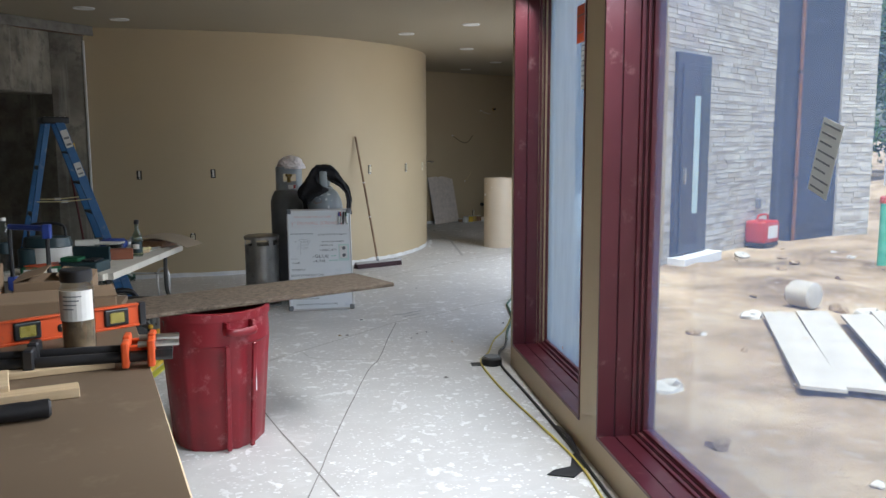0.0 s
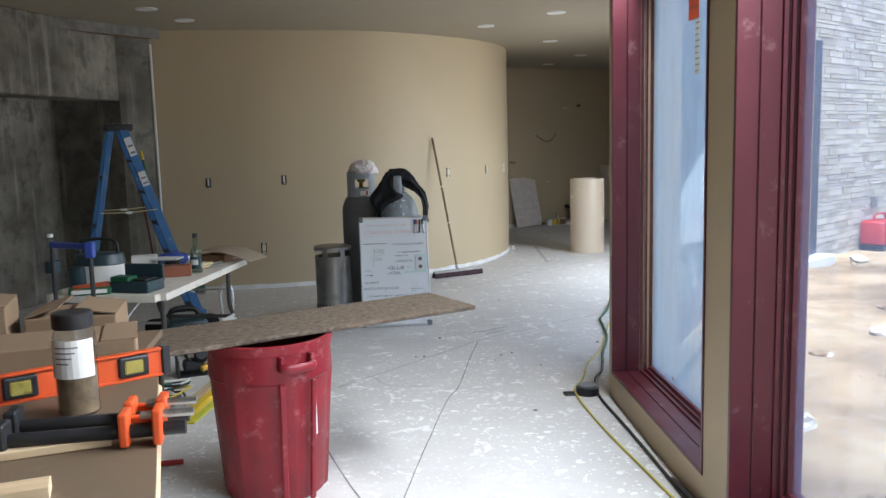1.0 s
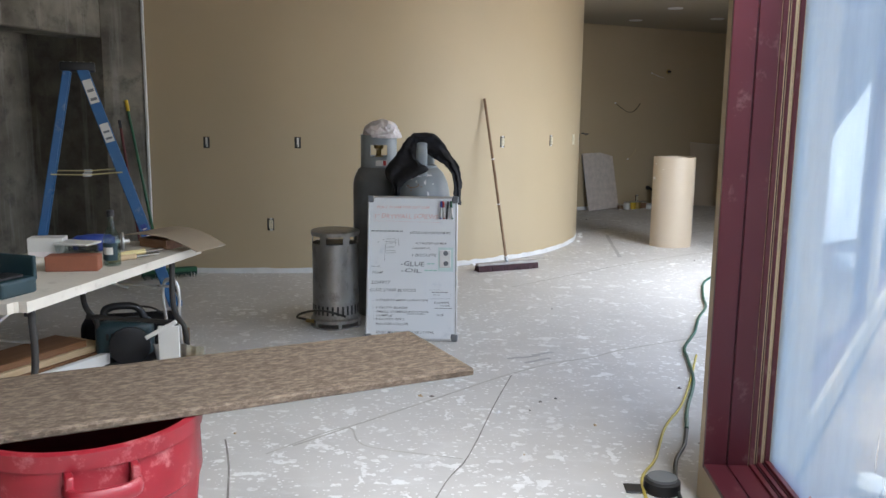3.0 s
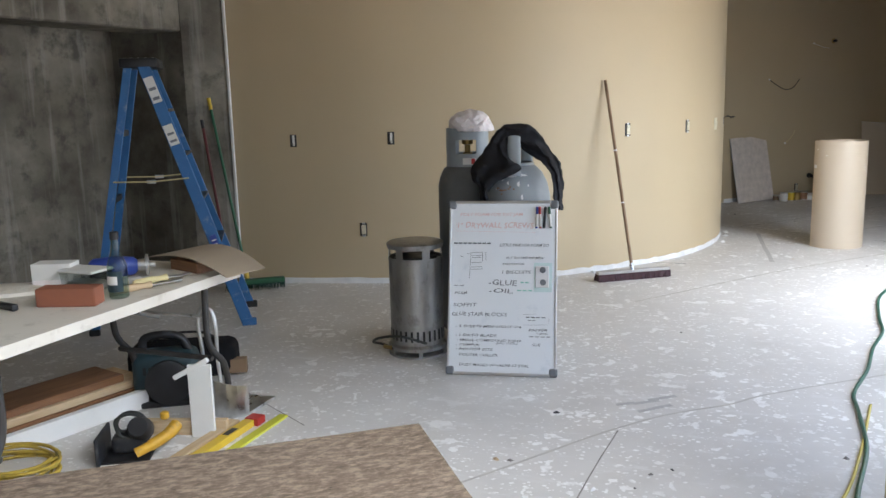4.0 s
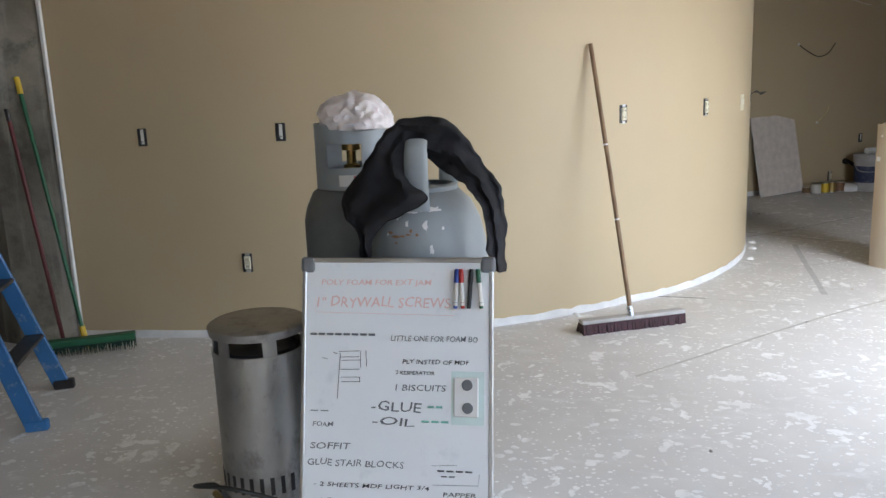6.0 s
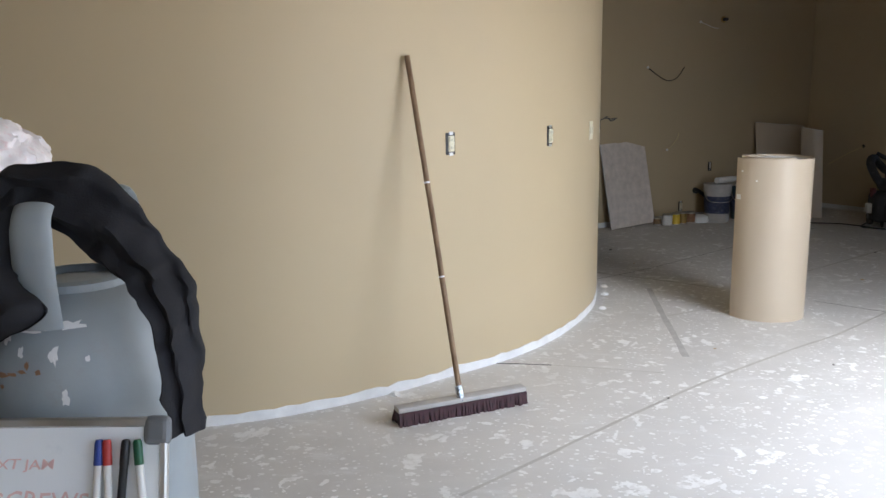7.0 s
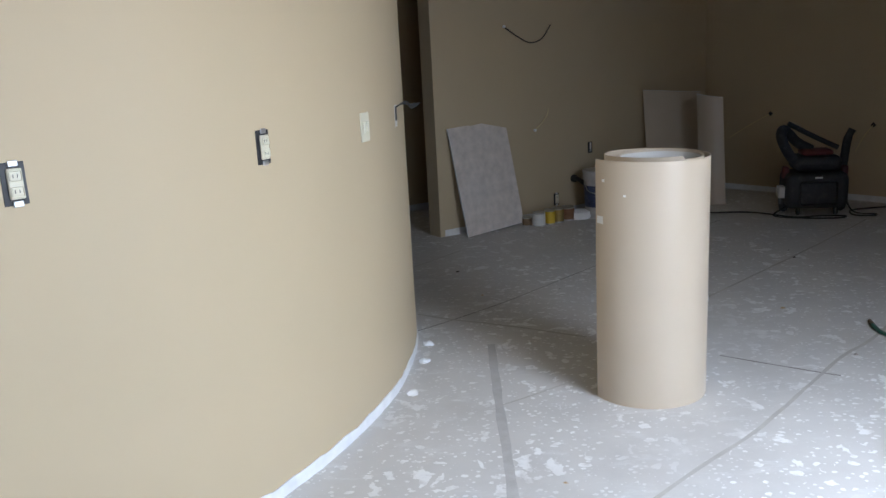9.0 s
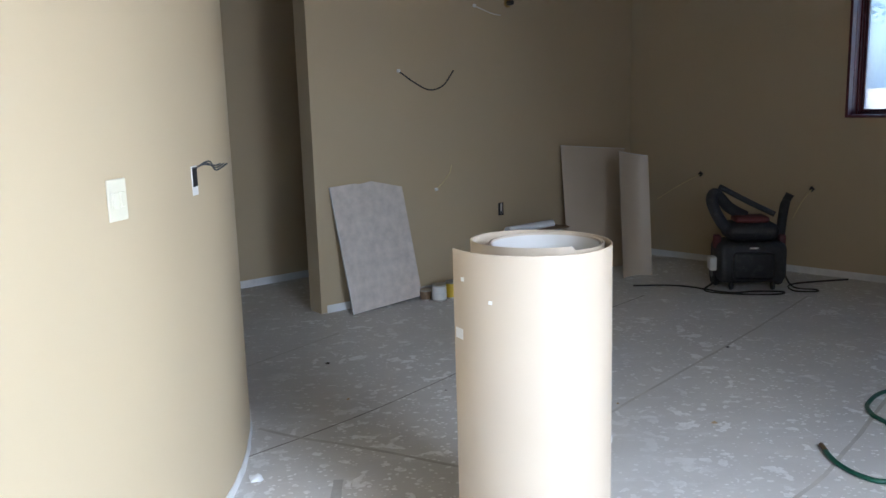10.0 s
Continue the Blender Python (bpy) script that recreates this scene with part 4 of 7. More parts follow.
part("case", box(-0.15, 0.12, -0.085, 0.10, 0, 0.07, 0.012, 2), M_TEAL, tc)
part("lid", box(-0.15, 0.12, 0.085, 0.105, 0.05, 0.155, 0.008, 2), M_TEAL, tc, "raised lid")
part("tray", box(-0.13, 0.0, -0.095, 0.0, 0.071, 0.10, 0.006, 1), M_GREEN, tc, "green parts box")
part("insert", box(0.01, 0.10, -0.07, 0.05, 0.071, 0.085, 0.004, 1), M_BLACK, tc)
pk = thing("parts_packet", "flat green packet of sandpaper discs on the table", "packet", on_table(-1.93, 5.98, 10))
part("packet", box(-0.12, 0.12, -0.07, 0.07, 0, 0.045, 0.008, 1), M_GREEN, pk)
part("print_band", box(-0.10, 0.10, -0.0715, -0.068, 0.01, 0.034), M_LABEL, pk)
part("leaf", box(-0.10, 0.11, -0.05, 0.06, 0.046, 0.050, m=pose(0, 0, 0, 4, -3, 14)), M_ORANGE, pk, "orange paper sheet")
tt = thing("tool_tote", "grey and teal canvas tool tote standing on the table", "tote", on_table(-1.98, 6.28, -6))
bm = lathe([(0.11, 0), (0.135, 0.01), (0.14, 0.14), (0.12, 0.20)], 20, m=Matrix.Diagonal((1.15, 0.8, 1, 1)))
part("pouch", bm, M_LABEL, tt, "pale grey canvas side", True)
part("band", lathe([(0.142, 0.14), (0.146, 0.145), (0.132, 0.205), (0.11, 0.21)], 20, m=Matrix.Diagonal((1.16, 0.82, 1, 1))), M_TEAL, tt, "dark teal rim", True)
part("pocket", lathe([(0.06, 0.0), (0.075, 0.01), (0.075, 0.13), (0.06, 0.135)], 14, m=Matrix.Translation((-0.10, -0.06, 0))), M_TEAL, tt, "dark pocket", True)
part("handle", tube([(-0.13, 0, 0.2), (-0.10, 0, 0.29), (0.10, 0, 0.29), (0.13, 0, 0.2)], 0.010, 8), M_BLACK, tt)
kn = thing("utility_tool", "black handled trowel lying on the table", "tool", on_table(-1.86, 6.47, -20))
part("blade", box(-0.26, -0.02, -0.03, 0.03, 0.001, 0.004), M_ALU, kn)
part("handle", box(-0.02, 0.12, -0.014, 0.014, 0.001, 0.028, 0.008, 2), M_BLACK, kn)
rg = solid("rag", xf(lathe([(0.17, 0.0), (0.16, 0.014), (0.10, 0.026), (0.03, 0.03)], 18), Matrix.Diagonal((1.4, 0.7, 1, 1))), M_TABLE, "folded pale rag on the table", "rag", on_table(-2.05, 6.72, 24), smooth=True)
for x, y, yaw, L, mm in ((-1.44, 6.86, 58, 0.30, M_PINE), (-1.53, 6.96, 40, 0.34, M_DUSTY), (-1.46, 7.00, 62, 0.28, M_YELLOWPALE)):
    ht = thing("hand_tool", "wooden handled hand tool lying on the table", "tool", on_table(x, y, yaw), "tools on the table")
    part("handle", xf(lathe([(0.008, 0), (0.015, 0.01), (0.017, 0.08), (0.012, 0.13), (0.016, 0.16)], 12), Matrix.Translation((-L / 2, 0, 0.018)) @ Matrix.Rotation(radians(90), 4, "Y")), mm, ht, "", True)
    part("blade", box(-L / 2 + 0.16, L / 2, -0.012, 0.012, 0.012, 0.020, 0.002, 1), M_STEEL, ht)
dr = thing("power_tool", "dark blue cordless polisher lying on the table", "power tool", on_table(-1.73, 7.05, 30))
part("body", xf(lathe([(0.03, -0.11), (0.045, -0.09), (0.05, 0.0), (0.042, 0.08), (0.026, 0.10)], 18), Matrix.Translation((0, 0, 0.052)) @ Matrix.Rotation(radians(90), 4, "Y")), M_BLUEPL, dr, "", True)
part("collar", xf(lathe([(0.028, 0.10), (0.03, 0.13), (0.05, 0.135), (0.05, 0.145), (0.012, 0.15), (0.012, 0.175)], 18), Matrix.Translation((0, 0, 0.052)) @ Matrix.Rotation(radians(90), 4, "Y")), M_ALU, dr, "bare metal collar", True)
part("handle", box(-0.07, -0.02, -0.14, -0.03, 0.01, 0.06, 0.014, 2), M_BLACK, dr)
part("battery", box(-0.09, 0.0, -0.20, -0.13, 0.003, 0.07, 0.01, 2), M_BLACK, dr)
cs = thing("cardboard_sheet", "bent sheet of cardboard hanging over the table end", "cardboard", on_table(-1.36, 7.27, -27))
bm = bmesh.new()
rows = []
for i in range(9):
    u = i / 8
    z = 0.055 + 0.035 * math.sin(u * 3.0) - 0.05 * u * u
    rows.append([bm.verts.new((-0.30 + 0.56 * u, v * (1.1 - 0.35 * u), z + dz)) for v, dz in ((-0.14, 0), (0.14, 0.01), (0.14, 0.014), (-0.14, 0.004))])
for p, q in zip(rows, rows[1:]):
    for k in range(4):
        bm.faces.new((p[k], p[(k + 1) % 4], q[(k + 1) % 4], q[k]))
bm.faces.new(rows[0])
bm.faces.new(rows[-1][::-1])
part("sheet", bm, M_CARDPALE, cs)
part("prop_block", box(-0.20, 0.02, -0.10, 0.10, 0.0, 0.052, 0.004, 1), M_OAK, cs, "wood block under the sheet")

# ---- on the floor under the table ----
wp = thing("board_stack", "stack of brown wooden boards on the floor under the table", "board stack", pose(-2.0, 7.42, 0, 0, 0, -112))
for i, (w, l, z, dx, mm) in enumerate(((0.42, 1.5, 0.0, 0.0, M_OAK), (0.34, 1.35, 0.045, -0.05, M_OAK), (0.30, 1.2, 0.085, -0.1, M_PINE), (0.26, 1.1, 0.125, 0.02, M_OAK))):
    part("board", box(dx, dx + l, -w / 2 - 0.1, w / 2 - 0.1, z, z + 0.038, 0.003, 1), mm, wp)
part("white_rail", box(-0.02, 1.7, 0.13, 0.17, 0.0, 0.095, 0.003, 1), M_WHITE, wp, "white painted rail along the stack")
ca = thing("saw_case", "black and dark blue circular saw on the floor", "circular saw", pose(-1.79, 7.50, 0, 0, 0, 24))
part("housing", box(-0.17, 0.16, -0.10, 0.10, 0.05, 0.27, 0.05, 4), M_TEAL, ca, "", True)
part("handle", tube([(-0.12, 0, 0.25), (-0.10, 0, 0.34), (0.06, 0, 0.34), (0.12, 0, 0.24)], 0.022, 10), M_BLACK, ca, "", True)
part("base_plate", box(-0.22, 0.22, -0.13, 0.13, 0.0, 0.03, 0.006, 1), M_BLACK, ca)
part("guard", xf(lathe([(0.11, 0), (0.115, 0.01), (0.115, 0.03), (0.10, 0.035)], 24), Matrix.Translation((0.02, -0.135, 0.14)) @ Matrix.Rotation(radians(90), 4, "X")), M_BLACK, ca, "", True)
for i in range(8):
    part("vent_slot", box(-0.11 + 0.028 * i, -0.095 + 0.028 * i, -0.1025, -0.099, 0.17, 0.21), M_BLACK, ca)
tb2 = thing("tool_bag", "black canvas tool bag lying on the floor", "tool bag", pose(-1.93, 7.90, 0, 0, 0, 20))
part("bag", box(-0.30, 0.30, -0.13, 0.13, 0.0, 0.19, 0.06, 4), M_CLOTH, tb2, "", True)
part("strap", tube([(-0.2, 0, 0.17), (-0.1, -0.02, 0.24), (0.1, 0.0, 0.24), (0.22, 0.02, 0.17)], 0.014, 8, flat=0.5), M_BLACK, tb2)
part("card_slip", box(0.24, 0.36, -0.12, -0.06, 0.02, 0.10, 0.002, 1), M_CARD, tb2, "folded carton sleeve")
M_TOOLYELLOW = mat("worn_yellow_plastic", (0.60, 0.34, 0.03), 0.5, vary=0.2, scale=12, dirt=(0.20, 0.15, 0.08), dirt_amt=0.3)
M_CABLEY = mat("dirty_yellow_cable", (0.46, 0.33, 0.05), 0.6, vary=0.25, scale=14, dirt=(0.16, 0.13, 0.07), dirt_amt=0.4)
dp = thing("dust_pan", "galvanised metal dust pan with a looped wire handle", "dust pan", pose(-1.395, 7.405, 0, 0, 0, 176) @ Matrix.Diagonal((0.80, 0.95, 1.1, 1)))
bm = bmesh.new()
rows = []
for i in range(17):
    a = radians(-80 + 160 * i / 16)
    k = 0.008 * (i % 2)
    rows.append([bm.verts.new(v) for v in ((0.17 * math.sin(a), 0.03 + 0.10 * math.cos(a), 0.015), ((0.195 + k) * math.sin(a), 0.05 + (0.115 + k) * math.cos(a), 0.20 - 0.05 * abs(math.sin(a))), ((0.199 + k) * math.sin(a), 0.053 + (0.119 + k) * math.cos(a), 0.20 - 0.05 * abs(math.sin(a))), (0.175 * math.sin(a), 0.034 + 0.104 * math.cos(a), 0.012))])
for p, q in zip(rows, rows[1:]):
    for k in range(4):
        bm.faces.new((p[k], p[(k + 1) % 4], q[(k + 1) % 4], q[k]))
part("hood", bm, M_GALV, dp, "crimped metal hood")
part("tray", slab([(-0.19, -0.20), (0.19, -0.20), (0.17, 0.05), (0.10, 0.12), (-0.10, 0.12), (-0.17, 0.05)], 0.002, 0.014), M_GALV, dp)
part("handle", tube([(-0.055, 0.14, 0.17), (-0.05, 0.15, 0.30), (-0.06, 0.16, 0.44), (-0.035, 0.165, 0.51), (0.035, 0.165, 0.51), (0.06, 0.16, 0.44), (0.05, 0.15, 0.30), (0.055, 0.14, 0.17)], 0.011, 8), M_ALU, dp, "looped aluminium handle", True)
wl = thing("timber_joint", "white painted timber corner piece standing on end", "offcut", pose(-1.355, 7.075, 0, 0, 0, 10))
part("upright", box(-0.055, 0.055, -0.02, 0.0, 0, 0.35, 0.002, 1), M_WHITE, wl)
part("slanted_top", box(-0.125, 0.060, -0.022, 0.002, 0.012, 0.034, 0.002, 1, m=pose(0.0, 0, 0.325, 0, -28, 0)), M_WHITE, wl)
part("foot_block", box(-0.30, 0.10, 0.004, 0.05, 0, 0.07, 0.003, 1), M_PINE, wl, "bare pine block")
for (x0, y0, x1, y1, w, h, mm, lab) in ((-1.375, 6.35, -1.275, 7.22, 0.028, 0.030, M_PINE, "pale wooden ruler"), (-1.345, 5.95, -1.20, 7.22, 0.026, 0.034, M_YELLOW, "yellow box level"), (-1.275, 6.00, -1.085, 7.36, 0.024, 0.012, M_LIME, "lime yellow straight edge")):
    d = Vector((x1 - x0, y1 - y0, 0))
    yaw = math.degrees(math.atan2(d.y, d.x))
    st = thing("straight_edge", lab + " lying on the floor", "straight edge", pose(x0, y0, 0, 0, 0, yaw), "straight edges on the floor")
    part("bar", box(-0.3, d.length, -w, w, 0, h, 0.002, 1), mm, st)
    if mm is M_YELLOW:
        part("end_cap", box(d.length, d.length + 0.07, -w - 0.02, w + 0.002, 0, h + 0.003, 0.003, 1), M_REDP, st, "red end cap")
        part("vial_window", box(d.length - 0.2, d.length - 0.12, -w * 0.6, w * 0.6, h + 0.0002, h + 0.002), M_BLACK, st)
yt = thing("corded_tool", "black and yellow corded power tool on the floor", "power tool", pose(-1.53, 6.83, 0, 0, 0, 20))
part("base_plate", box(-0.16, 0.05, -0.09, 0.09, 0.0, 0.010, 0.003, 1), M_BLACK, yt)
part("side_fence", box(-0.165, -0.150, -0.12, 0.09, 0.0, 0.13, 0.004, 1), M_VAC, yt, "upright black fence")
part("body", box(-0.12, 0.03, -0.05, 0.06, 0.02, 0.11, 0.03, 3), M_VAC, yt, "", True)
part("motor", xf(lathe([(0.02, 0), (0.045, 0.008), (0.052, 0.03), (0.052, 0.09), (0.040, 0.11)], 20), Matrix.Translation((0.01, 0.03, 0.10)) @ Matrix.Rotation(radians(60), 4, "X")), M_BLACK, yt, "", True)
part("handle", tube([(0.0, -0.10, 0.05), (0.06, -0.07, 0.07), (0.13, -0.02, 0.10), (0.16, 0.02, 0.13)], [0.022, 0.026, 0.028, 0.022], 12), M_TOOLYELLOW, yt, "yellow moulded grip", True)
part("knob", xf(lathe([(0.012, 0), (0.02, 0.008), (0.02, 0.03), (0.012, 0.036)], 14), Matrix.Translation((0.10, 0.05, 0.14))), M_TOOLYELLOW, yt, "yellow knob", True)
part("cord", tube([(-0.03 + (0.060 + 0.006 * (i % 3)) * math.cos(i * 0.8), -0.02 + 0.02 * math.sin(i * 0.4), 0.15 + 0.055 * math.sin(i * 0.8)) for i in range(22)], 0.007, 6, steps=3), M_CORD_K, yt, "black lead wound over the tool", True)
cy = thing("cable_coil", "coiled yellow extension cable on the floor", "cable", pose(-1.97, 6.55, 0))
rnd = random.Random(4)
part("cable", tube([((0.20 + 0.03 * rnd.uniform(-1, 1)) * math.cos(i * 0.7), (0.15 + 0.025 * rnd.uniform(-1, 1)) * math.sin(i * 0.7), 0.010 + 0.0011 * i + 0.004 * rnd.random()) for i in range(64)], 0.007, 6, steps=3), M_CABLEY, cy, "", True)
part("plug", box(0.16, 0.24, -0.22, -0.18, 0.0, 0.03, 0.008, 2), M_BLACK, cy)
cg = thing("cable_heap", "heap of green and black cables in a carton tray", "cable", pose(-1.60, 6.12, 0))
for k, mm in enumerate((M_CORD_G, M_CORD_K, M_CORD_Y, M_LABEL)):
    r2 = random.Random(k + 9)
    part("cable", tube([(r2.uniform(-0.16, 0.16), r2.uniform(-0.12, 0.12), 0.012 + 0.008 * i) for i in range(16)], 0.008, 6, steps=4), mm, cg)
sc = thing("screwdriver", "red handled screwdriver on the floor", "screwdriver", pose(-1.30, 5.06, 0.015, 0, 0, 10), "loose tools on the floor")
part("handle", tube([(0, 0, 0), (0.11, 0, 0)], [0.015, 0.017, 0.013], 10, smooth=True), M_REDP, sc)
part("shaft", tube([(0.0, 0, 0), (-0.10, -0.02, -0.006)], 0.004, 6, smooth=False), M_STEEL, sc)
copy_thing(sc, pose(-1.62, 5.20, 0.015, 0, 0, -14))

# ---- step ladder ----
def step_ladder():
    """A blue fibreglass step ladder: its climbing side faces +x in its own axes, spread along x."""
    m = pose(-2.70, 8.93, 0, 0, 0, 25)
    t = thing("step_ladder", "blue fibreglass step ladder standing open", "ladder", m)
    H, fx, rx_ = 1.80, 0.60, -0.42
    def rail(x0, x1, y0, y1, w, d, name, lab=""):
        a, b = Vector((x0, y0, 0.0)), Vector((x1, y1, H))
        bm = bmesh.new()
        dirv = (b - a).normalized()
        side = Vector((0, 1, 0))
        outv = dirv.cross(side).normalized()
        vs = []
        for p in (a, b):
            vs.append([bm.verts.new(p + outv * u + side * v) for u, v in ((-w, -d), (w, -d), (w, d), (-w, d))])
        for k in range(4):
            bm.faces.new((vs[0][k], vs[0][(k + 1) % 4], vs[1][(k + 1) % 4], vs[1][k]))
        bm.faces.new(vs[0][::-1])
        bm.faces.new(vs[1])
        bmesh.ops.bevel(bm, geom=bm.edges[:], offset=0.004, segments=1, affect="EDGES")
        return part(name, bm, M_BLUE, t, lab)
    for s in (-1, 1):
        r = rail(fx, 0.03, s * 0.27, s * 0.16, 0.040, 0.012, "front_rail", "blue fibreglass side rail")
        part("foot", box(fx - 0.045, fx + 0.055, s * 0.27 - 0.02, s * 0.27 + 0.02, -0.0, 0.05, 0.006, 1), M_BLUE if s < 0 else M_BLACK, r)
        rail(rx_, -0.07, s * 0.25, s * 0.14, 0.026, 0.011, "rear_rail")
        part("rear_foot", box(rx_ - 0.035, rx_ + 0.035, s * 0.25 - 0.018, s * 0.25 + 0.018, 0, 0.045, 0.006, 1), M_BLACK, t)
        k = 0.58
        pf = Vector((fx + (0.03 - fx) * k, s * (0.27 - 0.11 * k) + s * 0.018, H * k))
        pr = Vector((rx_ + (-0.07 - rx_) * k, s * (0.25 - 0.11 * k) + s * 0.018, H * k - 0.01))
        mid = (pf + pr) / 2 + Vector((0, 0, -0.012))
        part("spreader_bar", tube([pr, mid, pf], 0.014, 8, smooth=False, flat=0.35), M_YELLOWPALE, t, "pale yellow metal spreader")
        part("hinge", box(mid.x - 0.03, mid.x + 0.03, mid.y - 0.006, mid.y + 0.006, mid.z - 0.012, mid.z + 0.012, 0.002, 1), M_GALV, t)
    for i in range(1, 6):
        k = i / 6
        x, w = fx + (0.03 - fx) * k, 0.27 - 0.11 * k
        bm = box(x - 0.045, x + 0.045, -w + 0.012, w - 0.012, H * k - 0.010, H * k + 0.010, 0.003, 1)
        part("step", bm, M_LEG, t, "dark ribbed metal step")
    for k in (0.25, 0.5, 0.75):
        x, w = rx_ + (-0.07 - rx_) * k, 0.25 - 0.11 * k
        part("rear_brace", box(x - 0.012, x + 0.012, -w + 0.01, w - 0.01, H * k - 0.02, H * k + 0.02, 0.002, 1), M_LEG, t)
    bm = box(-0.12, 0.12, -0.175, 0.175, H - 0.02, H + 0.045, 0.012, 2)
    part("top_cap", bm, M_BLACK, t, "black moulded top cap", True)
    for i in range(5):
        part("rivet", lathe([(0.008, H + 0.0455), (0.006, H + 0.049)], 8, m=Matrix.Translation((-0.09 + 0.045 * i, -0.12, 0))), M_ALU, t)
    # stickers on the near front rail
    a, b = Vector((fx, -0.27, 0.0)), Vector((0.03, -0.16, H))
    ang = math.degrees(math.atan2(0.06 - fx, H))
    for k0, k1, mm, w, nm in ((0.80, 0.955, M_LABEL, 0.032, "sticker"), (0.66, 0.78, M_LABEL, 0.032, "sticker"), (0.29, 0.36, M_BLUEPL, 0.022, "maker_badge")):
        p, q = a.lerp(b, k0), a.lerp(b, k1)
        c = (p + q) / 2
        L = (q - p).length
        rot = Matrix.Translation(c) @ Matrix.Rotation(math.atan2((q - p).x, (q - p).z), 4, "Y") @ Matrix.Rotation(math.atan2(-(0.11), H) * -1, 4, "X")
        st = part(nm, box(-w, w, -0.0155, -0.0125, -L / 2, L / 2, m=rot), mm, t, "white safety label" if mm is M_LABEL else "dark blue oval badge")
        for j in range(3):
            z = -L / 2 + L * (0.25 + 0.22 * j)
            part("label_bar", box(-w * 0.7, w * 0.7, -0.0165, -0.0156, z, z + L * 0.07, m=rot), M_GREYPL if mm is M_LABEL else M_WHITE, st)
    return t


step_ladder()

# brooms leaning at the pier
gbm = thing("green_broom", "green handled push broom leaning on the concrete pier", "broom")
part("handle", tube([(-2.59, 10.05, 0.08), (-2.865, 10.13, 1.54)], 0.012, 10, smooth=False), M_GREEN, gbm, "green metal handle", True)
part("end_grip", tube([(-2.855, 10.127, 1.49), (-2.872, 10.132, 1.585)], 0.016, 10, smooth=False), M_YELLOW, gbm, "yellow end grip")
part("socket", tube([(-2.575, 10.046, 0.0), (-2.60, 10.053, 0.13)], 0.018, 10, smooth=False), M_YELLOW, gbm, "yellow socket")
d = math.degrees(math.atan2(0.23, 0.41))
part("head", box(-0.03, 0.45, -0.035, 0.035, 0.06, 0.10, 0.008, 2, m=pose(-2.66, 9.86, 0, 0, 0, d)), M_GREEN, gbm)
bm = bmesh.new()
rnd = random.Random(2)
for i in range(46):
    for j in range(3):
        x, y = -0.025 + 0.47 * i / 45, -0.03 + 0.03 * j
        sx, sy = rnd.uniform(-0.015, 0.015), rnd.uniform(-0.012, 0.012)
        vs = [bm.verts.new(v) for v in ((x - 0.005, y - 0.005, 0.062), (x + 0.005, y - 0.005, 0.062), (x, y + 0.006, 0.062), (x + sx, y + sy, 0.001))]
        for f in ((0, 1, 3), (1, 2, 3), (2, 0, 3)):
            bm.faces.new([vs[k] for k in f])
part("bristles", xf(bm, pose(-2.66, 9.86, 0, 0, 0, d)), M_GREENDK, gbm, "dark green bristles")
rs = thing("red_pole", "dark red wooden pole leaning on the concrete pier", "pole")
part("shaft", tube([(-2.74, 10.06, 0.012), (-2.905, 10.06, 1.37)], 0.012, 8, smooth=False), M_DULLRED, rs, "", True)
part("tip", tube([(-2.902, 10.06, 1.34), (-2.910, 10.06, 1.41)], 0.014, 8, smooth=False), M_BLACK, rs, "dark grip tip")

M_RUSTCHIP = mat("rust_brown_chip", (0.33, 0.19, 0.11), 0.8, vary=0.25, scale=20)

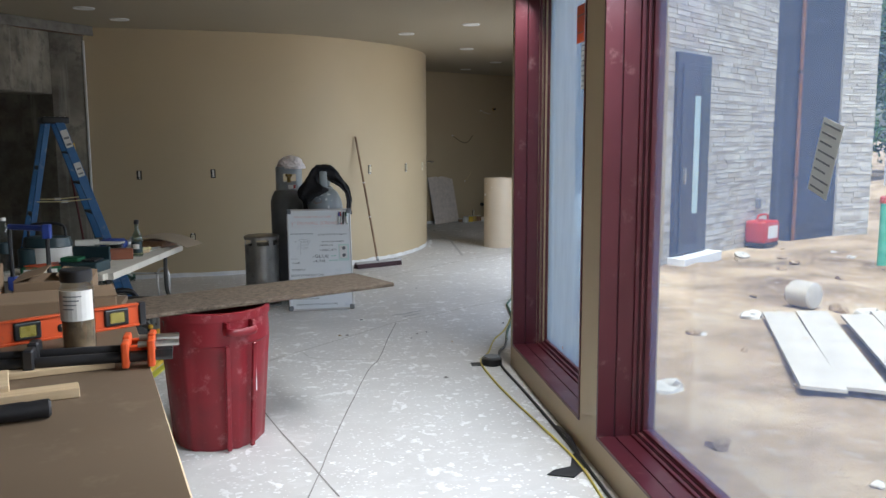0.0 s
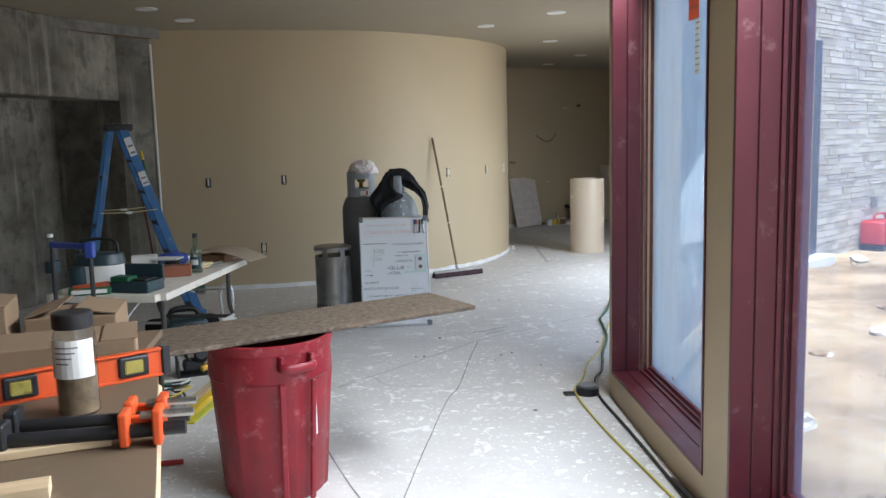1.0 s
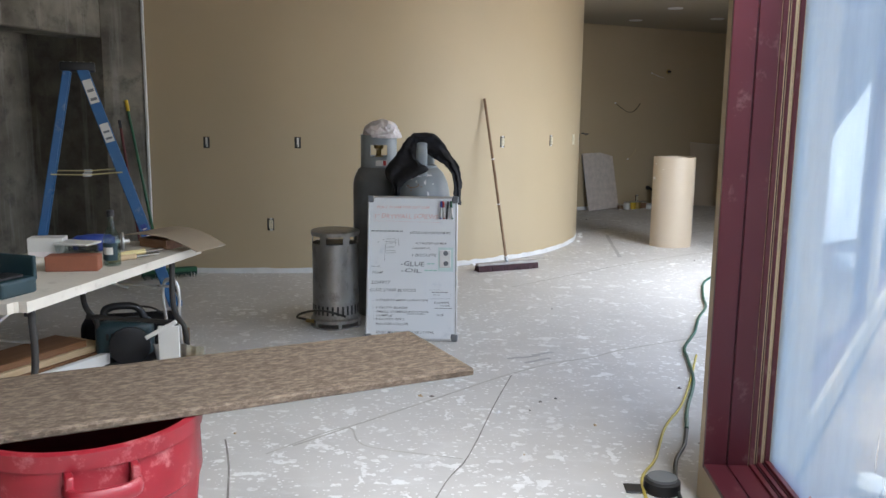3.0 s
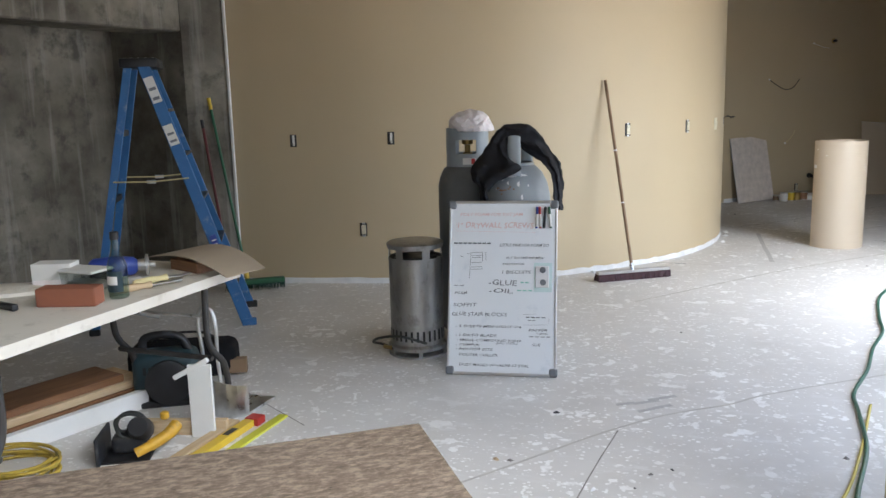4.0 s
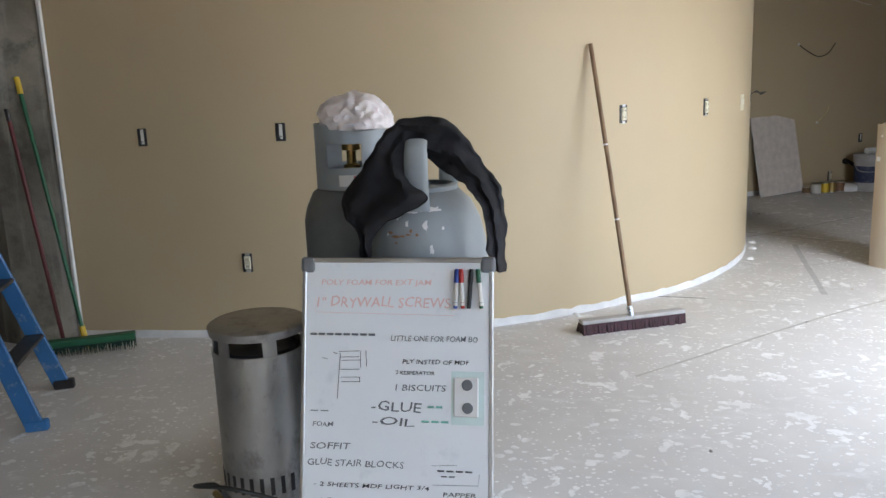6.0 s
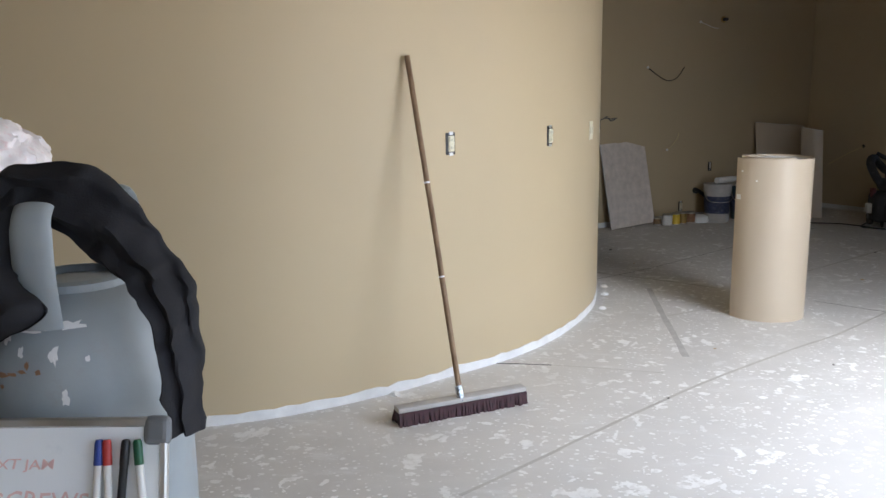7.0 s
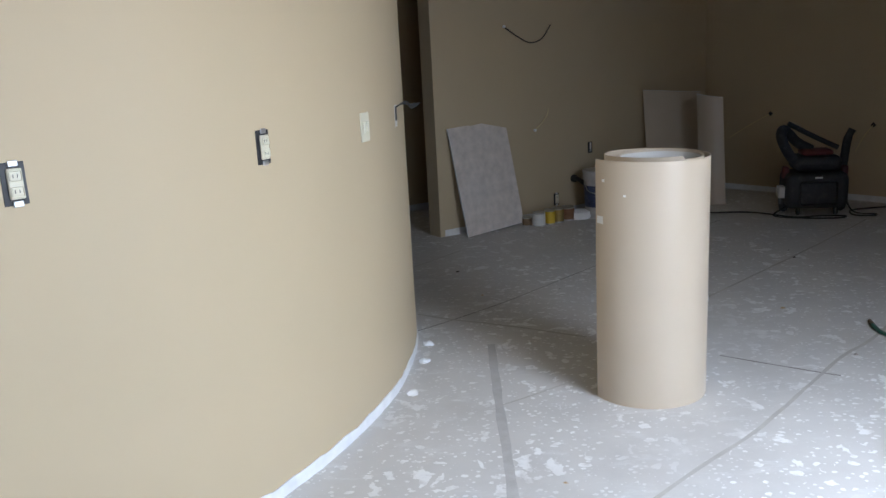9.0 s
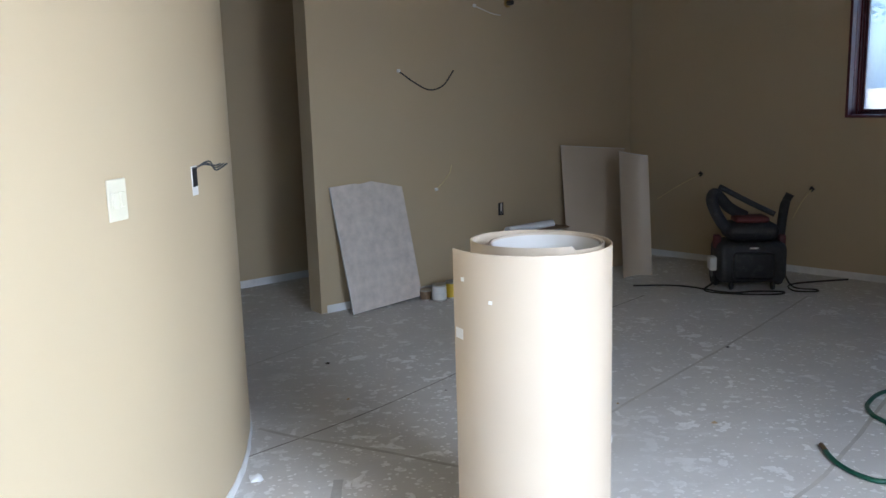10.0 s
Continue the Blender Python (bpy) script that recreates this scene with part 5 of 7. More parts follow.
# ---- gas tanks, heater and whiteboard ----
def gas_tank_tall(m):
    t = thing("gas_tank", "dark grey tall propane tank with a plastic bag on its collar", "gas tank", m)
    R = 0.188
    part("shell", lathe([(0.14, 0.05), (0.17, 0.06), (R, 0.10), (R, 0.98), (R - 0.012, 1.03), (0.15, 1.085), (0.10, 1.115), (0.04, 1.125)], 40), M_TANKD, t, "dark grey painted steel shell", True)
    part("foot_ring", lathe([(0.15, 0), (0.153, 0), (0.153, 0.07), (0.15, 0.07)], 36, cap=False), M_TANKD, t)
    bm = bmesh.new()
    n, r = 60, 0.132
    # collar with two hand openings
    zs = [1.10, 1.18, 1.265, 1.335]
    def col(i, z, rr):
        a = 2 * math.pi * i / n
        return bm.verts.new((rr * math.cos(a), rr * math.sin(a), z))
    grid = [[(col(i, z, r), col(i, z, r - 0.006)) for i in range(n)] for z in zs]
    for j in range(3):
        for i in range(n):
            k = (i + 1) % n
            hole = j == 1 and (41 <= i <= 50 or 8 <= i <= 20)
            if hole:
                continue
            bm.faces.new((grid[j][i][0], grid[j][k][0], grid[j + 1][k][0], grid[j + 1][i][0]))
            bm.faces.new((grid[j][k][1], grid[j][i][1], grid[j + 1][i][1], grid[j + 1][k][1]))
    for i in range(n):
        k = (i + 1) % n
        bm.faces.new((grid[3][i][0], grid[3][k][0], grid[3][k][1], grid[3][i][1]))
    part("collar", bm, M_TANK, t, "grey steel collar with hand openings", True)
    part("valve", lathe([(0.03, 1.12), (0.03, 1.18), (0.018, 1.185), (0.018, 1.23), (0.035, 1.235), (0.035, 1.26)], 14), M_BRASS, t, "brass valve", True)
    part("warning_label", patch(0.1325, 268, 304, 1.115, 1.155, 8), M_LABEL, t, "white warning label")
    part("warning_mark", patch(0.1342, 291, 301, 1.118, 1.152, 4, 0.0006), M_REDP, t, "red diamond mark")
    part("maker_label", patch(R + 0.001, 262, 312, 0.70, 0.845, 12), M_LABEL, t, "white label with a red mark")
    part("maker_mark", patch(R + 0.0027, 276, 312, 0.745, 0.805, 10, 0.0006), M_REDP, t, "red rounded mark")
    part("maker_arc", patch(R + 0.0027, 264, 312, 0.835, 0.842, 12, 0.0006), M_BLACK, t)
    bm = bmesh.new()
    bmesh.ops.create_icosphere(bm, subdivisions=5, radius=0.140)
    for v in bm.verts:
        k = 1.03 + 0.20 * noise.noise(v.co * 9) - 0.16 * abs(noise.noise(v.co * 20)) - 0.08 * abs(noise.noise(v.co * 47))
        v.co = Vector((v.co.x * k * 1.02, v.co.y * k, max(-0.02, v.co.z * k * 0.78) + 0.005 * noise.noise(v.co * 34)))
    bm.transform(Matrix.Translation((0.035, -0.005, 1.335)))
    part("plastic_bag", bm, M_BAGPINK, t, "crumpled white and pink plastic bag", True)
    return t


gas_tank_tall(pose(-0.435, 8.86, 0.012))
t2 = thing("gas_tank", "chipped blue-grey propane tank with a lifting handle", "gas tank", pose(-0.098, 8.635, 0))
R = 0.202
part("shell", lathe([(0.14, 0.05), (0.17, 0.06), (R, 0.10), (R, 0.90), (R - 0.006, 0.96), (R - 0.022, 1.03), (R - 0.051, 1.09), (0.11, 1.13), (0.03, 1.14)], 44), M_TANK, t2, "blue-grey painted steel shell with chips", True)
part("foot_ring", lathe([(0.15, 0), (0.153, 0), (0.153, 0.07), (0.15, 0.07)], 36, cap=False), M_TANK, t2)
for a in (-86, 75):
    mm = Matrix.Rotation(radians(a), 4, "Z")
    part("lifting_handle", tube([(0.155, 0, 1.08), (0.165, 0, 1.18), (0.160, 0, 1.27), (0.135, 0, 1.305)], [0.038, 0.038, 0.036, 0.028], 12, m=mm, flat=0.3), M_TANK, t2, "grey bar lifting handle", True)
part("cap_ring", lathe([(0.10, 1.115), (0.105, 1.12), (0.105, 1.145), (0.09, 1.15)], 30, cap=False), M_TANK, t2)
rnd = random.Random(5)


def splash(a, z, w, h, mat_, nm):
    """A ragged flake or splash lying on the tank's shell."""
    n = 14
    bm = bmesh.new()

    def at(u, v):
        zz = z + v
        rr = R + 0.0012 if zz < 0.90 else (R - 0.006 * (zz - 0.90) / 0.06 + 0.0012 if zz < 0.96 else (R - 0.006 - 0.016 * (zz - 0.96) / 0.07 + 0.0014 if zz < 1.03 else R - 0.022 - 0.029 * (zz - 1.03) / 0.06 + 0.0016))
        t = radians(a) + u / rr
        return bm.verts.new((rr * math.cos(t), rr * math.sin(t), zz))

    k = [rnd.uniform(0.45, 1.0) for _ in range(n)]
    rings = [[at(w * f * k[i] * math.cos(2 * math.pi * i / n), h * f * k[i] * math.sin(2 * math.pi * i / n)) for i in range(n)] for f in (0.5, 1.0)]
    c = at(0, 0)
    for i in range(n):
        j = (i + 1) % n
        bm.faces.new((c, rings[0][i], rings[0][j]))
        bm.faces.new((rings[0][i], rings[1][i], rings[1][j], rings[0][j]))
    part(nm, bm, mat_, t2)


for a, z, w, h in ((243, 1.045, 0.045, 0.022), (256, 1.052, 0.04, 0.016), (266, 1.045, 0.035, 0.010), (278, 1.05, 0.03, 0.012), (292, 1.048, 0.03, 0.014), (250, 1.03, 0.012, 0.02), (262, 1.005, 0.008, 0.016), (282, 1.0, 0.012, 0.026), (287, 0.925, 0.009, 0.022), (240, 0.97, 0.006, 0.008), (300, 0.99, 0.006, 0.009), (272, 0.89, 0.010, 0.004)):
    splash(a, z + 0.035, w, h * 0.8, M_CHALK, "compound_splash")
for a, z, w, h in ((244, 0.966, 0.012, 0.006), (250, 0.955, 0.020, 0.006), (258, 0.957, 0.018, 0.005), (264, 0.963, 0.012, 0.005), (267, 0.975, 0.006, 0.010), (273, 0.962, 0.007, 0.006), (252, 0.935, 0.006, 0.005)):
    splash(a, z + 0.045, w, h, M_RUSTCHIP, "rust_chip")


M_JACKET = mat("black_jacket_cloth", (0.016, 0.016, 0.019), 0.8, vary=0.35, scale=9, fine=320, relief=0.5, spec=0.3)


def jacket():
    """A black jacket thrown over both tanks: a broad front lobe, an arch and a long fall on the other side."""
    outer = [(-0.290, 8.46, 0.90), (-0.292, 8.46, 1.00), (-0.335, 8.46, 1.085), (-0.325, 8.465, 1.145), (-0.278, 8.47, 1.206), (-0.222, 8.49, 1.29), (-0.182, 8.515, 1.345), (-0.140, 8.54, 1.375), (-0.06, 8.56, 1.372), (0.005, 8.575, 1.355), (0.060, 8.58, 1.295), (0.108, 8.58, 1.235), (0.166, 8.57, 1.150), (0.190, 8.53, 1.06), (0.186, 8.51, 0.88)]
    inner = [(-0.236, 8.425, 0.90), (-0.230, 8.42, 0.99), (-0.195, 8.405, 1.035), (-0.110, 8.395, 1.085), (-0.038, 8.40, 1.130), (-0.108, 8.45, 1.18), (-0.125, 8.53, 1.235), (-0.105, 8.56, 1.255), (-0.04, 8.55, 1.218), (-0.005, 8.545, 1.192), (0.025, 8.53, 1.180), (0.065, 8.51, 1.155), (0.115, 8.475, 1.10), (0.136, 8.455, 1.02), (0.146, 8.455, 0.89)]
    o, i_ = smooth_path(outer, 9), smooth_path(inner, 9)
    bm = bmesh.new()
    rows, m_ = [], 34
    for k, (a, b) in enumerate(zip(o, i_)):
        ring = []
        for j in range(m_):
            ang = 2 * math.pi * j / m_
            u, w = 0.5 - 0.5 * math.cos(ang), math.sin(ang)
            p = a.lerp(b, u)
            thick = 0.034 * (1 if w < 0 else 0.5)
            fold = 0.012 * math.sin(13 * u + 0.05 * k + 3.0 * noise.noise(p * 5)) + 0.016 * (0.5 - abs(noise.noise(p * 13))) + 0.006 * noise.noise(p * 38)
            p = p + Vector((0.010 * noise.noise(p * 25), w * thick + fold * (1 if w < 0 else 0.3), 0.010 * noise.noise(p * 22 + Vector((3, 3, 3)))))
            ring.append(bm.verts.new(p))
        rows.append(ring)
    for p, q in zip(rows, rows[1:]):
        for j in range(m_):
            bm.faces.new((p[j], p[(j + 1) % m_], q[(j + 1) % m_], q[j]))
    bm.faces.new(rows[0][::-1])
    bm.faces.new(rows[-1])
    return solid("jacket", bm, M_JACKET, "black cloth jacket thrown over the gas tanks", "jacket", smooth=True)


jacket()

ht = thing("gas_heater", "round sheet steel propane heater with vent slots", "heater", pose(-0.70, 8.515, 0))
part("body", lathe([(0.158, 0.06), (0.162, 0.065), (0.162, 0.585), (0.158, 0.59)], 48, cap=False), M_HEATER, ht, "dull heat-stained steel drum", True)
part("core", lathe([(0.13, 0.05), (0.13, 0.60)], 32), M_BLACK, ht)
part("base_ring", lathe([(0.165, 0.035), (0.178, 0.04), (0.178, 0.06), (0.16, 0.075)], 48, cap=False), M_HEATER, ht, "", True)
part("foot_ring", lathe([(0.172, 0.0), (0.178, 0.0), (0.178, 0.012), (0.172, 0.012)], 48, cap=False), M_HEATER, ht)
for i in range(6):
    a = radians(60 * i + 20)
    part("foot_post", box(-0.012, 0.012, -0.004, 0.004, 0.01, 0.045, m=Matrix.Rotation(a, 4, "Z") @ Matrix.Translation((0, 0.174, 0))), M_HEATER, ht)
for i in range(6):
    a = 60 * i
    part("neck_post", patch(0.157, a, a + 17, 0.585, 0.665, 4, 0.005), M_HEATER, ht)
part("neck_band", lathe([(0.158, 0.58), (0.164, 0.58), (0.164, 0.60), (0.158, 0.60)], 48, cap=False), M_HEATER, ht)
part("cap", lathe([(0.160, 0.655), (0.168, 0.655), (0.172, 0.672), (0.172, 0.682), (0.16, 0.690), (0.05, 0.688)], 48), M_HEATER, ht, "sooty flat cap", True)
for i in range(28):
    part("vent_slot", patch(0.1622, i * 360 / 28, i * 360 / 28 + 5.0, 0.10, 0.165, 2, 0.0012), M_BLACK, ht)
part("gas_hose", tube([(0.10, -0.17, 0.10), (-0.05, -0.21, 0.15), (-0.20, -0.16, 0.12), (-0.27, -0.05, 0.06), (-0.24, 0.02, 0.03), (-0.17, -0.06, 0.04), (-0.12, -0.13, 0.05)], 0.008, 8), M_CORD_K, ht, "black gas hose", True)
part("hose_fitting", tube([(-0.20, -0.05, 0.035), (-0.13, -0.12, 0.05)], 0.013, 8, smooth=False), M_BRASS, ht)

# whiteboard leaning on the tanks
BW, BH = 0.612, 0.980
BM = pose(-0.123, 8.118, 0.004, -15.0, 0, 3.2)
wb = thing("whiteboard", "framed whiteboard with hand-written list, leaning on the tanks", "whiteboard", BM)
part("panel", box(-BW / 2 + 0.008, BW / 2 - 0.008, 0.004, 0.014, 0.008, BH - 0.008), M_BOARDFACE, wb, "white enamel writing face")
for nm, b_ in (("frame_rail", (-BW / 2, BW / 2, 0, 0.018, 0, 0.016)), ("frame_rail", (-BW / 2, BW / 2, 0, 0.018, BH - 0.016, BH)), ("frame_rail", (-BW / 2, -BW / 2 + 0.014, 0, 0.018, 0.016, BH - 0.016)), ("frame_rail", (BW / 2 - 0.014, BW / 2, 0, 0.018, 0.016, BH - 0.016))):
    part(nm, box(*b_, 0.003, 1), M_ALU, wb, "aluminium frame rail")
for sx in (-1, 1):
    for z in (0.0, BH - 0.045):
        part("corner_cap", box(sx * BW / 2 - 0.024 + sx * -0.018, sx * BW / 2 + 0.024 + sx * -0.018, -0.003, 0.020, z - 0.003, z + 0.048, 0.012, 3), M_GREYPL, wb, "grey plastic corner")


def board_xz(px, py):
    x = (px - (62 - 22 * (py - 50) / 950)) / 622.0 * 0.600 - 0.300
    z = 0.915 - (py - 50) / 962.0 * 0.905
    return x, z + 0.055 * (z / 0.915) ** 2


def write(s, px, py, h, ink, width=None):
    """A hand-written line: px, py the left end of its base line on the sketch of the board, h the letters' height in mm."""
    x, z = board_xz(px, py)
    me = text_mesh(s, h / 1000 / 0.70)
    me.materials.append(ink)
    o = new("writing", me)
    o.parent = wb
    sx = 1.0
    if width:
        w = max(v.co.x for v in me.vertices)
        sx = width / 622 * 0.6 / w
    o.matrix_basis = pose(x, 0.0032, z, 90, 0, 0) @ Matrix.Diagonal((sx, 1, 1, 1))
    return o


def stroke(pts, ink, r=0.0013):
    return part("pen_stroke", tube([(board_xz(*p)[0], 0.0036, board_xz(*p)[1]) for p in pts], r, 5, smooth=False, flat=0.5), ink, wb)


def scribble(px, py, w, h, ink):
    """Writing that cannot be read: short bars."""
    n = max(2, int(w / 26))
    for i in range(n):
        a = px + w * i / n
        stroke([(a, py - h * 0.5), (a + w / n * 0.72, py - h * 0.5)], ink, h / 962 * 0.905 * 0.30)


write("POLY FOAM FOR EXT JAM", 118, 122, 17, M_PINKINK, 370)
write('1" DRYWALL SCREWS', 95, 188, 31, M_PINKINK, 455)
stroke([(98, 160), (97, 205), (560, 212)], M_PINKINK)
scribble(82, 285, 225, 26, M_INKG)
write("LITTLE ONE FOR FOAM BO", 350, 290, 17, M_INKG, 285)
write("PLY INSTED OF MDF", 388, 358, 13, M_INK, 218)
write("2 RESPERATOR", 364, 391, 11, M_INK, 130)
write("1 BISCUITS", 356, 440, 19, M_INKG, 175)
write("-GLUE", 280, 505, 30, M_INKG, 170)
write("-OIL", 280, 548, 25, M_INKG, 145)
scribble(450, 545, 95, 24, M_INKGREEN)
scribble(470, 500, 55, 24, M_INKGREEN)
scribble(80, 515, 68, 12, M_INKG)
write("FOAM", 84, 558, 15, M_INKG, 72)
write("SOFFIT", 74, 628, 20, M_INKG, 140)
write("GLUE STAIR BLOCKS", 64, 680, 20, M_INKG, 325)
write("- 2 SHEETS MDF LIGHT 3/4", 86, 746, 13, M_INK, 385)
write("- 1 DATO BLADE", 84, 798, 14, M_INK, 245)
write("- SMALL COMPOUND SQUA", 92, 826, 13, M_INK, 380)
write("(PRO TOOL)", 322, 840, 10, M_INKG, 125)
write("- CUMPUS", 88, 852, 12, M_INK, 138)
write("- ROUTER BITS", 86, 878, 13, M_INK, 218)
write("ROUTER COLLER", 106, 912, 14, M_INK, 225)
write("DUST MASKS W/VALVE 12 STRL", 106, 970, 14, M_INK, 405)
scribble(498, 692, 120, 18, M_INK)
scribble(510, 706, 50, 12, M_INK)
write("PAPPER", 512, 762, 13, M_INK, 108)
write("TOWEL", 555, 780, 9, M_INK, 70)
scribble(518, 800, 128, 14, M_INK)
write("GLUE", 530, 846, 14, M_INK, 50)
stroke([(480, 668), (560, 664)], M_INKG)
stroke([(632, 690), (628, 724), (480, 728)], M_INKG)
for a, b in (((178, 325), (246, 322)), ((180, 342), (246, 340)), ((182, 330), (170, 470)), ((186, 352), (250, 350)), ((250, 322), (250, 372)), ((268, 320), (270, 368)), ((184, 380), (246, 378)), ((184, 404), (246, 402)), ((184, 418), (246, 416)), ((246, 402), (246, 418)), ((120, 345), (138, 348)), ((158, 328), (172, 332))):
    stroke([a, b], M_INK, 0.0018)
# switch plate and green smudge, and the four pens
sp = part("sample_plate", box(board_xz(555, 515)[0], board_xz(633, 515)[0], -0.006, 0.004, board_xz(555, 515)[1], board_xz(555, 396)[1], 0.003, 1), M_WHITE, wb, "white plastic plate with two holes")
for py in (418, 487):
    x, z = board_xz(600, py)
    part("plate_hole", lathe([(0.015, 0), (0.017, 0.003), (0.012, 0.004)], 18, m=Matrix.Translation((x, -0.0062, z)) @ Matrix.Rotation(radians(90), 4, "X")), M_GREYPL, sp, "grey round hole")
part("green_smudge", box(board_xz(545, 540)[0], board_xz(650, 540)[0], 0.0030, 0.0036, board_xz(545, 540)[1], board_xz(545, 378)[1]), mat("green_tinted_film", (0.66, 0.80, 0.77), 0.25, vary=0.04, scale=12), wb, "faint green wiped patch")
for px, mm, tilt in ((570, M_BLUEPL, 2), (588, M_REDP, -3), (615, M_BLACK, 4), (645, M_GREEN, -6)):
    x, z = board_xz(px, 130)
    pm = pose(x, -0.007, z, 0, tilt, 0)
    pm = pm @ Matrix.Diagonal((0.78, 0.78, 0.9, 1))
    pen = thing("marker_pen", "dry wipe marker pen stuck on the whiteboard", "pen", BM @ pm, "pens on the whiteboard")
    part("barrel", lathe([(0.0085, -0.062), (0.009, -0.058), (0.009, 0.018)], 12), M_LABEL if mm is not M_BLACK else M_BLACK, pen, "", True)
    part("cap", lathe([(0.0098, 0.018), (0.0100, 0.020), (0.0098, 0.060), (0.007, 0.065)], 12), mm, pen, "coloured cap", True)
    part("tail", lathe([(0.006, -0.070), (0.0085, -0.066), (0.009, -0.050), (0.0092, -0.049)], 12), mm, pen)

# ---- push broom against the curved wall ----
pb = thing("push_broom", "push broom with plum bristles leaning on the tan wall", "broom")
part("handle", tube([(0.566, 10.762, 0.10), (0.446, 10.925, 0.87), (0.322, 11.062, 1.648)], 0.0135, 12, smooth=False), M_HANDLE, pb, "worn brown wooden handle", True)
for k in (0.34, 0.62):
    p = Vector((0.566, 10.762, 0.10)).lerp(Vector((0.322, 11.062, 1.648)), k)
    q = Vector((0.566, 10.762, 0.10)).lerp(Vector((0.322, 11.062, 1.648)), k + 0.005)
    part("paint_spot", tube([p, q], 0.0142, 10, smooth=False), M_CHALK, pb, "white compound smear")
part("socket", tube([(0.574, 10.750, 0.06), (0.560, 10.770, 0.13)], 0.019, 12, smooth=False), M_GALV, pb)
hm = pose(0.284, 10.618, 0, 0, 0, math.degrees(math.atan2(0.31, 0.60)))
part("head", box(0.0, 0.66, -0.032, 0.032, 0.056, 0.080, 0.006, 2, m=hm), M_DUSTY, pb, "dust covered wooden head", True)
bm = bmesh.new()
rnd = random.Random(7)
for i in range(90):
    for j in range(4):
        x, y = 0.006 + 0.648 * i / 89, -0.028 + 0.0185 * j
        sx, sy = rnd.uniform(-0.008, 0.008), (y * 0.5) + rnd.uniform(-0.008, 0.008)
        top = [bm.verts.new((x + a, y + b, 0.058)) for a, b in ((-0.0045, -0.007), (0.0045, -0.007), (0.0045, 0.007), (-0.0045, 0.007))]
        bot = [bm.verts.new((x + sx + a * 1.1, y + sy + b, 0.001)) for a, b in ((-0.005, -0.008), (0.005, -0.008), (0.005, 0.008), (-0.005, 0.008))]
        for k in range(4):
            bm.faces.new((bot[k], bot[(k + 1) % 4], top[(k + 1) % 4], top[k]))
        bm.faces.new(bot[::-1])
part("bristles", xf(bm, hm), M_BRISTLE, pb, "plum coloured bristles, dusty")

# ---- boxes and switches in the walls ----
def wall_box(p, n, z, kind_, group="electrical boxes in the wall"):
    """An electrical box set in a wall at p with outward normal n."""
    u = Vector((-n.y, n.x, 0))
    m = Matrix(((u.x, n.x, 0, p.x), (u.y, n.y, 0, p.y), (0, 0, 1, z), (0, 0, 0, 1)))
    if kind_ == "open":
        t = thing("outlet_box", "open electrical box with wires in the tan wall", "outlet", m, group)
        part("opening", box(-0.029, 0.029, -0.02, 0.0015, -0.052, 0.052, 0.002, 1), M_BLACK, t, "dark open box")
        part("cover_edge", box(-0.008, 0.012, 0.0016, 0.006, -0.040, 0.046, 0.002, 1), M_LABEL, t, "pale torn edge")
        part("wire", tube([(0.01, 0.002, -0.03), (-0.012, 0.012, -0.02), (0.004, 0.016, -0.045)], 0.003, 6), M_INK, t)
    elif kind_ == "outlet":
        t = thing("wall_outlet", "ivory outlet in a bare electrical box", "outlet", m, group)
        part("opening", box(-0.033, 0.030, -0.02, 0.0015, -0.056, 0.056, 0.002, 1), M_BLACK, t, "dark box edge")
        d = part("device", box(-0.018, 0.020, 0.0, 0.010, -0.040, 0.040, 0.004, 2), M_IVORY, t, "ivory outlet body")
        for z0 in (-0.02, 0.02):
            part("socket_face", box(-0.014, 0.016, 0.0101, 0.0118, z0 - 0.013, z0 + 0.013, 0.004, 2), M_IVORY, d)
            for x0 in (-0.005, 0.006):
                part("slot", box(x0 - 0.001, x0 + 0.001, 0.0119, 0.0124, z0 - 0.004, z0 + 0.005), M_BLACK, d)
        for z0 in (-0.052, 0.052):
            part("strap", box(-0.012, 0.014, 0.001, 0.006, z0 - 0.008, z0 + 0.008, 0.002, 1), M_GALV, t, "metal mounting strap")
    else:
        t = thing("switch_plate", "ivory double switch plate on the tan wall", "switch", m, group)
        part("plate", box(-0.042, 0.042, 0.0, 0.006, -0.058, 0.058, 0.003, 2), M_IVORY, t)
        for x0 in (-0.018, 0.018):
            part("rocker", box(x0 - 0.011, x0 + 0.011, 0.0062, 0.012, -0.022, 0.022, 0.002, 1), M_IVORY, t)
    return t


for x, z, k in ((-2.205, 1.215, "open"), (-1.385, 1.22, "open"), (-1.64, 0.462, "outlet"), (0.511, 1.222, "outlet"), (1.045, 1.222, "outlet"), (1.345, 1.218, "plate")):
    c, n = on_curve(x)
    c = Vector((x, c.y + (x - c.x) * (n.x / -n.y if abs(n.y) > 0.2 else 0), 0))
    wall_box(c, n, z, k)
ib = min(range(len(CURVE)), key=lambda k: abs(CURVE[k].y - 12.98))
c, n = CURVE[ib], curve_normal(ib)
hb = thing("wired_wall_box", "open wall box with bare twisted wires", "outlet", Matrix(((-n.y, n.x, 0, c.x), (n.x, n.y, 0, c.y), (0, 0, 1, 1.22), (0, 0, 0, 1))))
part("opening", box(-0.028, 0.028, -0.02, 0.0015, -0.05, 0.05, 0.002, 1), M_LABEL, hb, "pale metal box")
# black panel that paints the shade in the box's hollow
part("shadow_gap", box(-0.022, 0.022, 0.0017, 0.003, -0.02, 0.045), M_BLACK, hb)
